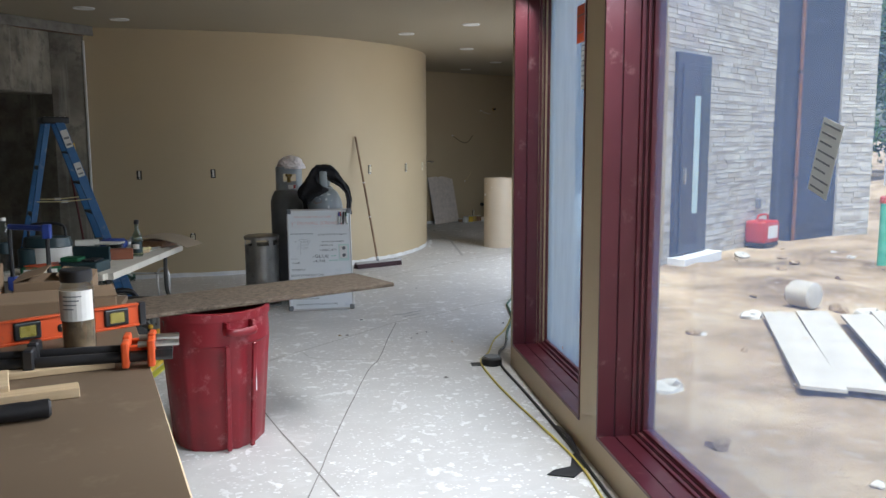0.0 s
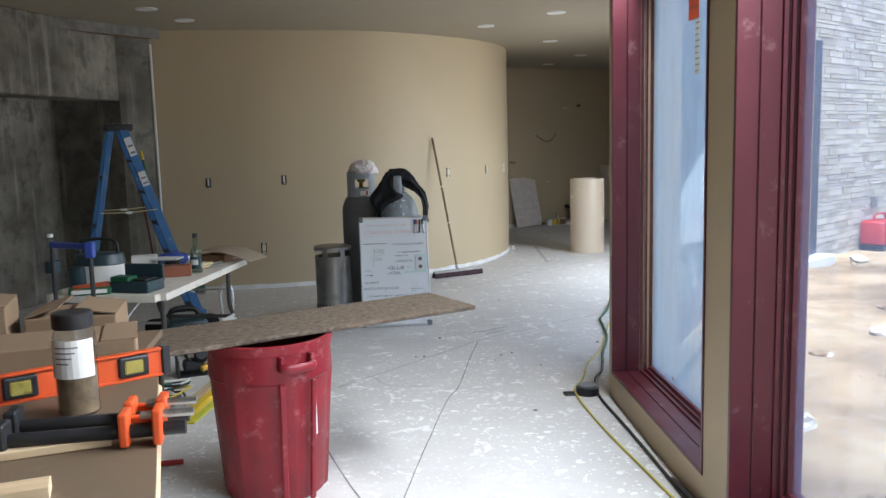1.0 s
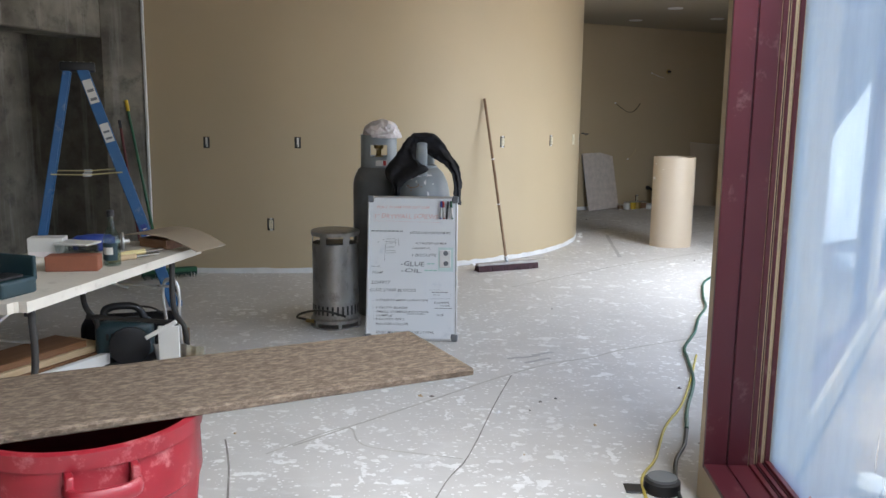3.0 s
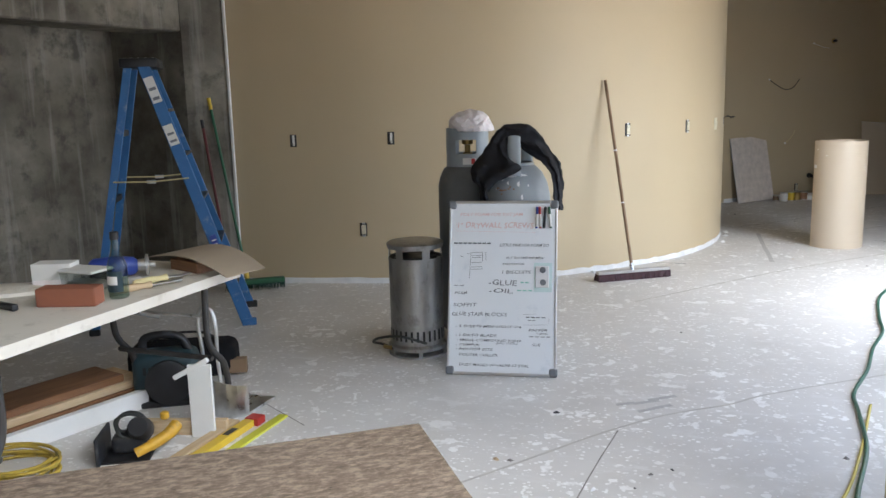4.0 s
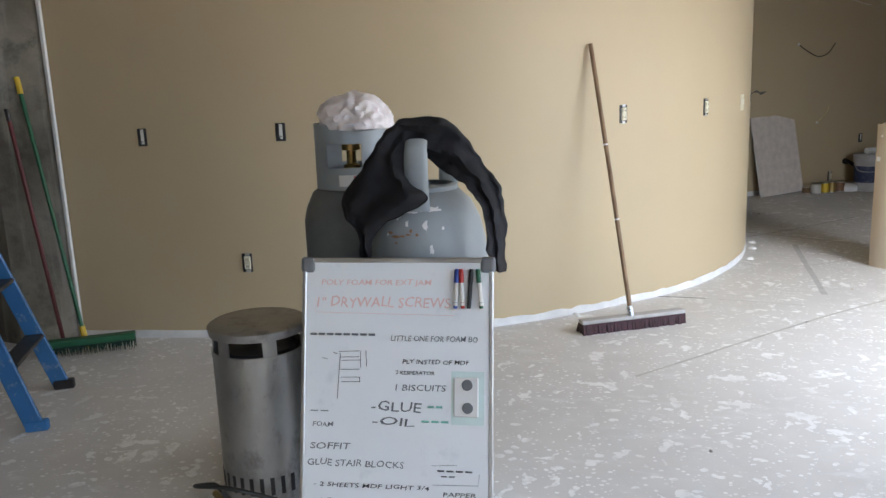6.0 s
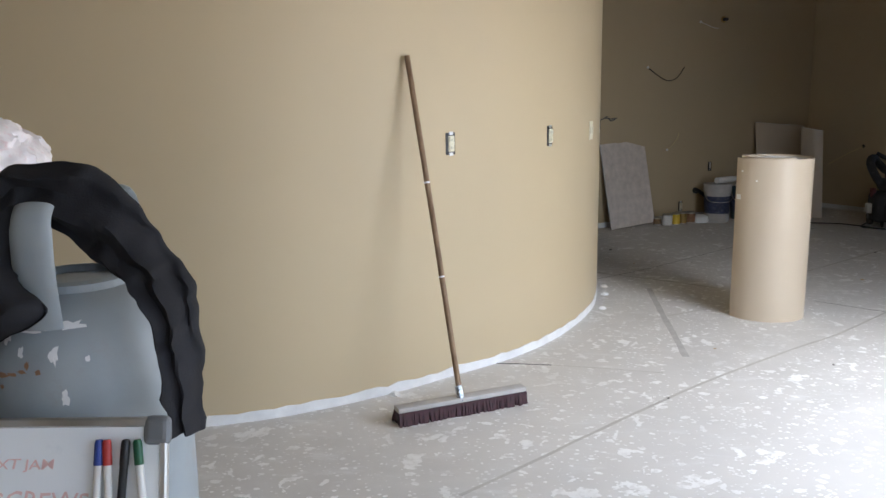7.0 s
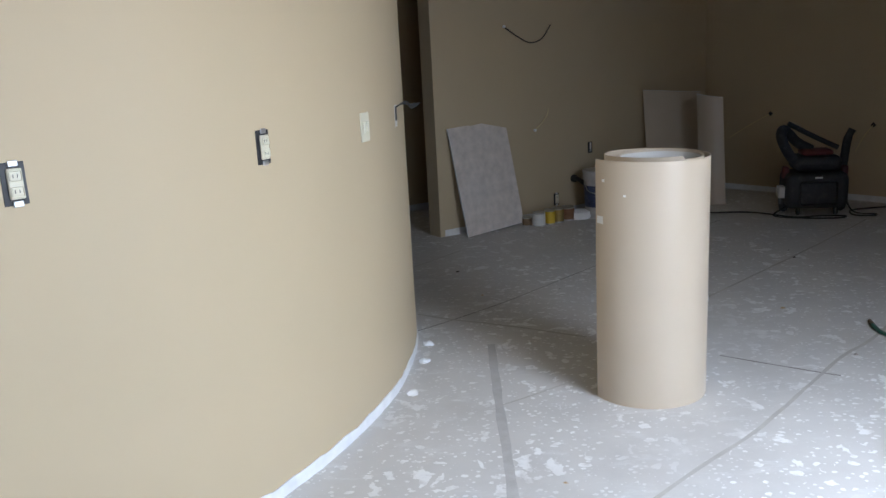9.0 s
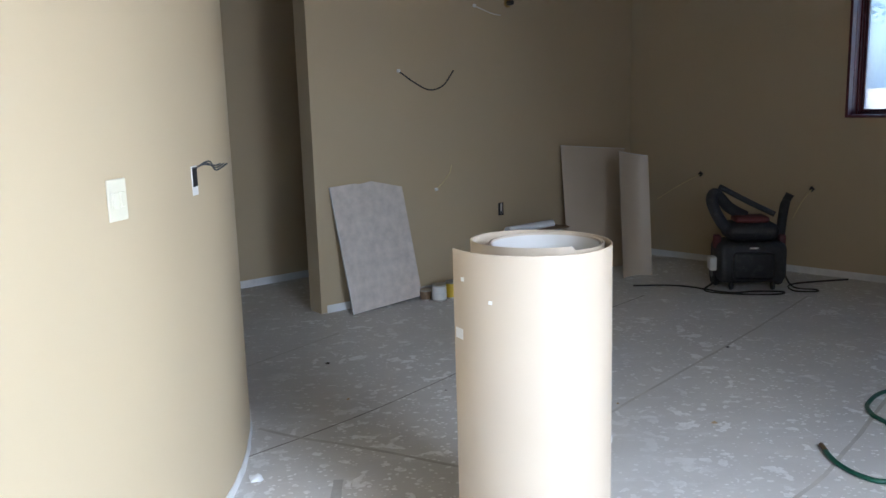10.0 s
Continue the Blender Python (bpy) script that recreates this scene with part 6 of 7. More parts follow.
for k in range(3):
    part("wire", tube([(0.0, 0.003, 0.04), (0.01, 0.03 + 0.01 * k, 0.052 + 0.006 * k), (0.0, 0.075, 0.05 - 0.008 * k), (-0.01, 0.095 + 0.012 * k, 0.056)], 0.0028, 6), M_INK, hb)

# ---- far room ----
def sheet_roll():
    """A sheet of wall lining rolled up on end, its outer end standing off."""
    t = thing("sheet_roll", "standing roll of beige plastic wall sheet", "roll", pose(2.517, 12.55, 0, 0, 0, 0))
    bm = bmesh.new()
    H, th, N = 1.036, 0.004, 300
    turns = 3.1
    rows = []
    for i in range(N + 1):
        k = i / N
        a = radians(196) + 2 * math.pi * turns * (1 - k)
        loose = min(1.0, max(0.0, (k - 0.60) / 0.24))
        loose = loose * loose * (3 - 2 * loose)
        r = 0.165 + 0.020 * k + 0.062 * loose
        ox, oy = 0.056 * (1 - loose), 0.030 * (1 - loose)
        h = H + 0.004 * math.sin(a * 0.7) - (0.012 if k < 0.6 else 0.0)
        c, s = math.cos(a), math.sin(a)
        rows.append([bm.verts.new(v) for v in ((ox + r * c, oy + r * s, 0.0), (ox + (r + th) * c, oy + (r + th) * s, 0.0), (ox + (r + th) * c, oy + (r + th) * s, h), (ox + r * c, oy + r * s, h))])
    for p, q in zip(rows, rows[1:]):
        for k in range(4):
            bm.faces.new((p[k], p[(k + 1) % 4], q[(k + 1) % 4], q[k]))
    bm.faces.new(rows[0])
    bm.faces.new(rows[-1][::-1])
    part("sheet", bm, M_ROLL, t, "", True)
    rr = 0.165 - 0.0015
    part("backing", lathe([(rr, 0.0), (rr, H - 0.014)], 48, cap=False, m=Matrix.Translation((0.056, 0.030, 0))), M_ROLLIN, t, "pale grey back of the sheet", True)
    for a, z, w in ((203, 0.79, 0.020), (208, 0.955, 0.008), (232, 0.90, 0.006), (340, 0.42, 0.010)):
        part("scuff", box(-w, w, -0.001, 0.0015, -w * 0.8, w * 0.8, 0.0004, 1, m=Matrix.Rotation(radians(a), 4, "Z") @ Matrix.Translation((0.2500, 0, z)) @ Matrix.Rotation(radians(90), 4, "Z")), M_CHALK, t, "white chip")
    return t


sheet_roll()
fd = (Vector((*FAR_C, 0)) - Vector((*FAR_L, 0))).normalized()
FN = Vector((fd.y, -fd.x, 0))


def far_pt(u, z, off=0.0):
    p = Vector((*FAR_L, 0)) + fd * u + FN * off
    return Vector((p.x, p.y, z))


yaw_far = math.degrees(math.atan2(fd.y, fd.x))
p0 = far_pt(0.155, 0, 0.185)
dw = thing("drywall_sheet", "dusty drywall offcut leaning on the far wall", "drywall sheet", pose(p0.x, p0.y, 0.004, -10.8, -2.5, yaw_far + 3))
bm = slab([(0, 0), (0.62, 0), (0.62, 0.87), (0.60, 0.905), (0.36, 0.90), (0.24, 0.892), (0.215, 0.902), (0.0, 0.902)], 0, 0.0127, bevel=0.001)
part("sheet", xf(bm, Matrix.Rotation(radians(90), 4, "X") @ Matrix.Translation((0, 0, -0.0127))), M_DRYW, dw)
part("paper_edge", box(-0.003, 0.001, 0.0, 0.0127, 0.0, 0.902), M_RAWEDGE, dw, "white gypsum edge")


def paint_can(x, y, r, h, band, group="cans along the far wall"):
    t = thing("paint_can", "small paint can with a coloured label by the far wall", "paint can", pose(x, y, 0), group)
    part("can", lathe([(r, 0), (r + 0.001, 0.004), (r, 0.008), (r, h - 0.008), (r + 0.002, h - 0.003), (r - 0.002, h), (r - 0.008, h - 0.004)], 22), M_TIN, t, "", True)
    part("label", lathe([(r + 0.0008, 0.012), (r + 0.0012, 0.014), (r + 0.0012, h - 0.018), (r + 0.0008, h - 0.016)], 22, cap=False), band, t, "printed paper label")
    part("lid", lathe([(r - 0.006, h - 0.003), (r - 0.008, h - 0.001)], 20), M_TIN, t)
    return t


paint_can(2.50, 16.13, 0.040, 0.085, M_BROWNSTUFF)
paint_can(2.60, 16.10, 0.052, 0.125, M_LABEL)
paint_can(2.70, 16.16, 0.046, 0.13, M_YELLOW)
paint_can(2.785, 16.22, 0.050, 0.13, M_BRASS)
paint_can(2.885, 16.30, 0.058, 0.12, M_OAK)
solid("plaster_bag", xf(lathe([(0.07, 0), (0.085, 0.02), (0.08, 0.06), (0.04, 0.085)], 18), Matrix.Diagonal((1.1, 0.8, 1, 1))), M_CHALK, "crumpled white plastic bag on the floor", "bag", pose(3.00, 16.31, 0), smooth=True)


def pail(x, y, h, body, lab):
    t = thing("pail", lab, "pail", pose(x, y, 0), "pails along the far wall")
    part("body", lathe([(0.125, 0), (0.128, 0.006), (0.142, h - 0.06), (0.150, h - 0.055), (0.150, h - 0.02), (0.146, h)], 32), body, t, "", True)
    part("label", lathe([(0.133, h * 0.25), (0.1345, h * 0.26), (0.1405, h * 0.72), (0.1395, h * 0.73)], 32, cap=False), M_PAILBLUE, t, "dark blue printed label", True)
    part("lid", lathe([(0.153, h), (0.155, h + 0.006), (0.150, h + 0.022), (0.13, h + 0.024)], 32), M_DUSTY, t, "dusty pale lid", True)
    part("bail_handle", tube([(0.148, 0, h - 0.05), (0.11, -0.12, h - 0.16), (-0.11, -0.12, h - 0.16), (-0.148, 0, h - 0.05)], 0.004, 6), M_STEEL, t)
    return t


pail(3.19, 16.37, 0.40, M_DUSTY, "dusty grey joint compound pail with blue label")
pail(3.53, 16.57, 0.38, M_TEAL, "dark plastic pail with pale lid")
hz = thing("paint_roller_tray", "plaster covered roller sleeve lying on the pails", "roller", pose(3.36, 16.42, 0.462, 0, 0, yaw_far))
part("sleeve", tube([(-0.24, 0, 0), (0.26, 0.02, 0)], 0.034, 14, smooth=False), M_CHALK, hz, "", True)
part("tray", box(0.02, 0.34, -0.10, 0.10, -0.028, -0.016, 0.004, 1), M_CARD, hz)
pp = thing("pipe_stub", "dark capped pipe stub bent out of the far wall", "pipe")
part("pipe", tube([far_pt(1.49, 0.31, 0.0), far_pt(1.49, 0.31, 0.06), far_pt(1.56, 0.24, 0.12), far_pt(1.66, 0.15, 0.13)], 0.020, 10), M_BLACK, pp, "", True)
part("end_cap", tube([far_pt(1.49, 0.31, 0.0), far_pt(1.49, 0.31, 0.03)], 0.034, 12, smooth=False), M_BLACK, pp)

# boxes and wires in the far wall
for u, z, k in ((1.707, 0.573, "open"), (1.282, 0.145, "outlet")):
    wall_box(far_pt(u, 0, 0), FN, z, k, "electrical boxes in the far wall")


def loose_wire(a, b, sag, mat_, label, r=0.0055):
    t = thing("loose_wire", label, "wire", None, "loose wires in the far room")
    mid = (a + b) / 2 + Vector((0, 0, -sag)) + FN * 0.03
    q = a.lerp(b, 0.25) + Vector((0, 0, -sag * 0.62)) + FN * 0.025
    q2 = a.lerp(b, 0.75) + Vector((0, 0, -sag * 0.80)) + FN * 0.03
    part("wire", tube([a, q, mid, q2, b], r, 7), mat_, t, "", True)
    part("wall_plug", tube([a - FN * 0.01, a + FN * 0.012], 0.013, 10, smooth=False), M_CHALK, t, "pale grommet")
    return t


loose_wire(far_pt(0.735, 1.68), far_pt(1.20, 1.68, 0.06), 0.14, M_CORD_K, "black wire sagging between two holes in the wall")
loose_wire(far_pt(1.046, 0.792), far_pt(1.165, 0.97, 0.05), 0.005, M_YELLOWPALE, "thin pale wire sticking out of the wall", 0.003)
loose_wire(far_pt(1.465, 2.167), far_pt(1.69, 2.10, 0.05), 0.02, M_LABEL, "white cable hanging from the far wall", 0.004)
vt = thing("wall_fitting", "small dark pipe fitting in the far wall", "fitting")
part("stub", tube([far_pt(1.81, 2.20, -0.01), far_pt(1.81, 2.20, 0.06)], 0.018, 10, smooth=False), M_BLACK, vt)
part("flange", tube([far_pt(1.81, 2.20, -0.005), far_pt(1.81, 2.20, 0.008)], 0.035, 14, smooth=False), M_BRASS, vt)
sd = (Vector((*FAR_R, 0)) - Vector((*FAR_C, 0))).normalized()
SN = Vector((sd.y, -sd.x, 0))


def side_pt(u, z, off=0.0):
    p = Vector((*FAR_C, 0)) + sd * u + SN * off
    return Vector((p.x, p.y, z))


for u, z, du in ((0.71, 0.764, 0.36), (1.666, 0.683, 0.10)):
    a, b = side_pt(u, z, 0.0), side_pt(u - du, z - 0.23, 0.10)
    t = thing("loose_wire", "thin pale wire hanging out of the side wall", "wire", None, "loose wires in the far room")
    part("wire", tube([a, a.lerp(b, 0.4) + SN * 0.04, b], 0.003, 6), M_YELLOWPALE, t)
    part("wall_box", tube([a - SN * 0.01, a + SN * 0.006], 0.024, 4, smooth=False), M_BLACK, t, "dark box")


def bent_sheet(x, y, yaw, w, h, bend, lean, mat_, label):
    t = thing("wall_sheet", label, "sheet", pose(x, y, 0, 0, 0, yaw), "sheets standing in the corner")
    bm = bmesh.new()
    rows = []
    for i in range(13):
        u = i / 12
        col = []
        for j in range(5):
            v = j / 4
            xx = w * (u - 0.5)
            yy = bend * (1 - (2 * u - 1) ** 2) + lean * v
            col.append([bm.verts.new((xx, yy + d, h * v - (0.05 * u * v))) for d in (0, 0.004)])
        rows.append(col)
    for p, q in zip(rows, rows[1:]):
        for j in range(4):
            bm.faces.new((p[j][0], q[j][0], q[j + 1][0], p[j + 1][0]))
            bm.faces.new((q[j][1], p[j][1], p[j + 1][1], q[j + 1][1]))
        bm.faces.new((p[4][0], q[4][0], q[4][1], p[4][1]))
        bm.faces.new((q[0][0], p[0][0], p[0][1], q[0][1]))
    for c in (rows[0], rows[-1]):
        for j in range(4):
            bm.faces.new((c[j][0], c[j + 1][0], c[j + 1][1], c[j][1]))
    part("sheet", bm, mat_, t, "", True)
    part("edge_strip", tube([(-w / 2, lean, h), (0, bend + lean, h - 0.025), (w / 2, lean, h - 0.05)], 0.004, 6), M_ROLLIN, t, "pale cut edge")
    return t


bent_sheet(4.10, 16.98, yaw_far - 22, 0.60, 1.05, -0.03, 0.16, M_ROLL, "thin beige wall sheet leaning in the corner")
bent_sheet(4.27, 16.52, 16, 0.28, 1.02, 0.06, 0.08, M_ROLL, "curled strip of beige wall sheet")


def shop_vac():
    t = thing("shop_vacuum", "black wet and dry vacuum on wheels with its hose folded up", "vacuum", pose(4.95, 16.02, 0, 0, 0, -12))
    part("drum", box(-0.25, 0.25, -0.17, 0.17, 0.05, 0.36, 0.06, 4), M_VAC, t, "", True)
    part("front_panel", box(-0.15, 0.15, -0.182, -0.165, 0.09, 0.29, 0.03, 3), M_VAC, t, "dusty black front panel", True)
    part("badge", box(-0.03, 0.03, -0.176, -0.170, 0.315, 0.327), M_LABEL, t, "small pale badge")
    part("head", box(-0.19, 0.20, -0.15, 0.15, 0.36, 0.50, 0.07, 5), M_VAC, t, "rounded motor head", True)
    part("head_cap", box(-0.12, 0.13, -0.10, 0.10, 0.49, 0.545, 0.03, 4), M_DULLRED, t, "dull red switch cover", True)
    for sx in (-1, 1):
        part("latch", box(sx * 0.235 - 0.025, sx * 0.235 + 0.025, -0.06, 0.02, 0.30, 0.40, 0.012, 2), M_DULLRED, t, "dull red latch", True)
    for sx in (-1, 1):
        w = part("rear_wheel", xf(lathe([(0.03, -0.025), (0.10, -0.022), (0.11, 0), (0.10, 0.022), (0.03, 0.025)], 24), Matrix.Translation((sx * 0.232, 0.03, 0.11)) @ Matrix.Rotation(radians(90), 4, "Y")), M_VAC, t, "", True)
        part("hub", xf(lathe([(0.045, -0.03), (0.045, 0.03)], 14), Matrix.Translation((sx * 0.232, 0.03, 0.11)) @ Matrix.Rotation(radians(90), 4, "Y")), M_GREYPL, w)
        part("caster", xf(lathe([(0.03, -0.012), (0.034, 0), (0.03, 0.012)], 14), Matrix.Translation((sx * 0.15, -0.14, 0.034)) @ Matrix.Rotation(radians(90), 4, "Y")), M_VAC, t)
    part("hose", tube([(-0.14, -0.06, 0.42), (-0.23, -0.08, 0.52), (-0.29, -0.06, 0.66), (-0.25, 0.0, 0.71), (-0.14, 0.04, 0.60), (-0.02, 0.04, 0.53)], 0.042, 14), M_VAC, t, "thick black hose", True)
    part("wand", tube([(-0.22, 0.02, 0.76), (0.02, 0.02, 0.63), (0.18, -0.02, 0.55)], 0.022, 10), M_VAC, t, "black wand", True)
    part("push_handle", tube([(0.23, 0.02, 0.30), (0.245, 0.0, 0.55), (0.255, -0.02, 0.64), (0.28, -0.03, 0.70)], [0.034, 0.034, 0.030, 0.034], 10), M_VAC, t, "upright handle", True)
    part("cord", tube([(-0.2, -0.1, 0.09), (-0.35, -0.18, 0.008), (-0.15, -0.30, 0.008), (0.12, -0.32, 0.008), (0.20, -0.24, 0.008), (0.0, -0.22, 0.008), (-0.20, -0.25, 0.008), (-0.50, -0.02, 0.008), (-0.85, 0.0, 0.008)], 0.007, 6), M_CORD_K, t, "black mains lead", True)
    part("cord", tube([(0.22, -0.05, 0.20), (0.30, -0.10, 0.02), (0.45, -0.18, 0.008), (0.42, -0.24, 0.008), (0.28, -0.20, 0.008), (0.35, 0.02, 0.008), (0.80, 0.16, 0.008)], 0.007, 6), M_CORD_K, t, "black mains lead", True)
    part("side_tool", box(-0.30, -0.215, -0.10, 0.0, 0.14, 0.24, 0.008, 1), M_LABEL, t, "pale box hung at its side")
    return t


shop_vac()

# green hose and its end
gh = thing("green_hose", "green air hose winding over the floor", "hose")
part("hose", tube([(3.858, 13.12, 0.012), (3.838, 13.00, 0.012), (3.86, 12.885, 0.012), (3.93, 12.82, 0.012), (4.12, 12.86, 0.012), (4.26, 13.10, 0.012), (4.275, 13.35, 0.012), (4.275, 13.44, 0.012), (4.34, 13.57, 0.012), (4.54, 13.70, 0.012), (4.74, 13.55, 0.012), (4.62, 13.10, 0.012), (4.05, 12.60, 0.012),
                      (3.52, 12.18, 0.012), (3.29, 11.95, 0.012), (3.14, 11.69, 0.012), (3.02, 11.37, 0.012), (2.88, 11.17, 0.012), (2.74, 10.93, 0.012), (2.62, 10.76, 0.012), (2.36, 10.30, 0.012), (2.20, 9.7, 0.012), (2.12, 9.30, 0.012), (1.97, 8.92, 0.012), (1.84, 8.50, 0.012), (1.68, 8.10, 0.012), (1.64, 7.84, 0.012), (1.57, 7.4, 0.012), (1.43, 6.95, 0.012), (1.36, 6.66, 0.012)], 0.010, 8, steps=12), M_CORD_G, gh, "", True)
part("fitting", tube([(3.872, 13.17, 0.013), (3.857, 13.11, 0.013)], 0.0105, 10, smooth=False), M_DULLBRASS, gh, "brass end fitting")

# cords and a puck along the courtyard wall
yc = thing("yellow_cord", "yellow extension cord along the foot of the window wall", "cord")
part("cord", tube([(1.72, 7.95, 0.007), (1.55, 7.40, 0.007), (1.41, 7.0, 0.007), (1.26, 6.68, 0.007), (1.14, 6.30, 0.007), (1.035, 6.05, 0.007), (1.035, 5.62, 0.007), (1.065, 5.2, 0.007), (1.12, 4.68, 0.007), (1.17, 4.15, 0.007), (1.16, 3.75, 0.007), (1.12, 3.2, 0.007), (1.08, 2.4, 0.007)], 0.0065, 8), M_CORD_Y, yc, "", True)
dc = thing("dark_cord", "dark air hose along the foot of the window wall", "cord")
part("cord", tube([(1.36, 6.66, 0.009), (1.30, 6.45, 0.012), (1.22, 6.25, 0.03), (1.18, 6.08, 0.02), (1.16, 5.85, 0.009), (1.18, 5.3, 0.009), (1.195, 4.7, 0.009), (1.20, 4.2, 0.009), (1.19, 3.6, 0.009), (1.17, 2.6, 0.009)], 0.009, 8), M_CORD_K, dc, "", True)
pu = thing("floor_puck", "round black cable hub on the floor by the windows", "cable hub", pose(1.105, 5.995, 0))
part("base", lathe([(0.072, 0.0), (0.075, 0.004), (0.073, 0.045), (0.062, 0.052)], 28), M_BLACK, pu, "", True)
part("top", lathe([(0.060, 0.052), (0.058, 0.062), (0.03, 0.064)], 28), M_GREYPL, pu, "grey top", True)
part("flap", box(-0.15, -0.05, -0.04, 0.04, 0.002, 0.008, 0.002, 1), M_BLACK, pu)
tr = thing("torn_membrane", "torn strip of black membrane at the wall foot", "membrane")
part("strip", slab([(0.98, 3.98), (1.10, 3.93), (1.20, 4.05), (1.21, 4.25), (1.17, 4.20), (1.12, 4.06), (1.03, 4.03)], 0.002, 0.008), M_BLACK, tr)
part("curl", tube([(1.20, 4.6, 0.02), (1.21, 4.4, 0.03), (1.20, 4.2, 0.012)], 0.014, 6, flat=0.3), M_BLACK, tr)

M_PRINT2 = mat("trodden_tape", (0.46, 0.445, 0.425), 0.85, vary=0.12, scale=6, dirt=(0.56, 0.55, 0.54), dirt_amt=0.8)
M_PRINT = mat("faded_print", (0.44, 0.43, 0.415), 0.8, vary=0.2, scale=25, fine=60, dirt=(0.47, 0.465, 0.46), dirt_amt=0.9)

# ---- seams, tape and debris on the floor ----
def seam(pts, w, mat_, name="tape_seam", lab="worn paper tape seam between floor boards", z=0.0012):
    bm = bmesh.new()
    P = smooth_path([(*p, 0) for p in pts], 10)
    rows = []
    for i, c in enumerate(P):
        d = (P[min(i + 1, len(P) - 1)] - P[max(i - 1, 0)]).normalized()
        n = Vector((-d.y, d.x, 0))
        k = w * (1 + 0.25 * noise.noise((c.x * 9, c.y * 9, 1)))
        off = 0.004 * noise.noise((c.x * 5, c.y * 5, 4))
        rows.append([bm.verts.new(c + n * (s * k + off) + Vector((0, 0, z))) for s in (-1, 1)])
    for a, b in zip(rows, rows[1:]):
        bm.faces.new((a[0], b[0], b[1], a[1]))
    return solid(name, bm, mat_, lab, "tape", kind="structure")


seam([(-0.50, 6.32), (-0.284, 6.567), (0.17, 7.08), (0.50, 7.45), (0.77, 7.69), (1.06, 7.87), (1.295, 8.07), (1.96, 8.48)], 0.007, M_TAPE)
seam([(-0.60, 6.22), (-0.30, 6.56), (-0.162, 6.345), (0.28, 6.24)], 0.005, M_TAPE)
seam([(0.53, 7.448), (0.42, 6.90), (0.30, 6.25), (0.199, 5.91), (-0.046, 4.614), (-0.131, 4.09), (-0.4, 2.6)], 0.0035, M_JOINT, lab="dark joint between floor boards")
seam([(-0.83, 6.37), (-0.70, 6.0), (-0.402, 4.99), (-0.224, 4.474), (-0.027, 3.885)], 0.0045, M_JOINT, lab="dark joint between floor boards")
seam([(-1.464, 7.688), (-1.2, 7.47), (-0.94, 7.266)], 0.0035, M_JOINT, lab="dark joint between floor boards")
seam([(0.60, 9.95), (0.88, 10.24), (1.20, 10.58), (1.796, 11.187), (2.468, 11.78), (2.832, 12.08), (3.48, 12.72), (3.80, 12.98), (4.7, 13.85)], 0.009, M_TAPE)
seam([(0.74, 11.47), (0.90, 11.46), (1.04, 11.448)], 0.007, M_BLACK, lab="dark torn gap between floor boards")
seam([(1.04, 11.448), (1.30, 11.40), (1.62, 11.33)], 0.004, M_TAPE)
seam([(1.887, 13.216), (1.85, 12.6), (1.82, 12.0), (1.80, 11.6)], 0.020, M_PRINT2)
seam([(1.50, 13.50), (1.78, 13.72), (2.12, 14.02), (2.60, 14.50), (3.4, 15.28), (4.1, 15.9)], 0.0045, M_JOINT, lab="dark joint between floor boards")
seam([(1.515, 13.81), (1.69, 13.68), (2.0, 13.50), (2.39, 13.235)], 0.010, M_TAPE)
seam([(1.831, 12.437), (2.0, 12.53), (2.162, 12.634)], 0.005, M_TAPE)
seam([(2.96, 12.854), (3.16, 12.69), (3.38, 12.52)], 0.006, M_JOINT, lab="dark joint between floor boards")
seam([(2.75, 13.33), (3.25, 13.80), (4.09, 14.56), (4.78, 15.20), (5.2, 15.6)], 0.008, M_TAPE)
seam([(1.332, 14.742), (1.60, 15.05), (1.867, 15.357)], 0.005, M_TAPE)
for k, (x, y, w) in enumerate(((0.56, 7.80, 0.10), (0.66, 7.84, 0.14), (0.74, 7.91, 0.16), (0.70, 7.76, 0.20))):
    solid("floor_print", box(-w / 2, w / 2, -0.014, 0.014, 0.0006, 0.0014), M_PRINT, "faded grey print bar on the floor board", "print", pose(x, y, 0, 0, 0, 24 + 4 * k), kind="structure")
rnd = random.Random(11)
for i in range(46):
    x, y = rnd.uniform(-0.9, 1.6), rnd.uniform(4.6, 10.0)
    if i > 24:
        x, y = rnd.uniform(1.5, 4.2), rnd.uniform(10.8, 15.2)
    if math.hypot(x + 0.675, y - 4.785) < 0.35 or math.hypot(x - 2.46, y - 12.46) < 0.33 or (y < 8.9 and -1 < x < 0.3 and y > 8.0) or x > 1.24 + max(0, (y - 6.1)) * 0.55:
        continue
    s = rnd.uniform(0.008, 0.022)
    bm = bmesh.new()
    n = 6
    top = bm.verts.new((0, 0, s * 0.5))
    ring = [bm.verts.new((s * rnd.uniform(0.4, 1.2) * math.cos(2 * math.pi * k / n), s * rnd.uniform(0.3, 0.8) * math.sin(2 * math.pi * k / n), 0)) for k in range(n)]
    for k in range(n):
        bm.faces.new((top, ring[k], ring[(k + 1) % n]))
    bm.faces.new(ring[::-1])
    solid("debris_chip", bm, rnd.choice([M_BLACK, M_CHALK, M_JOINT, M_PINE]), "small chip of debris on the floor", "debris", pose(x, y, 0.0005, 0, 0, rnd.uniform(0, 360)), "chips on the floor")
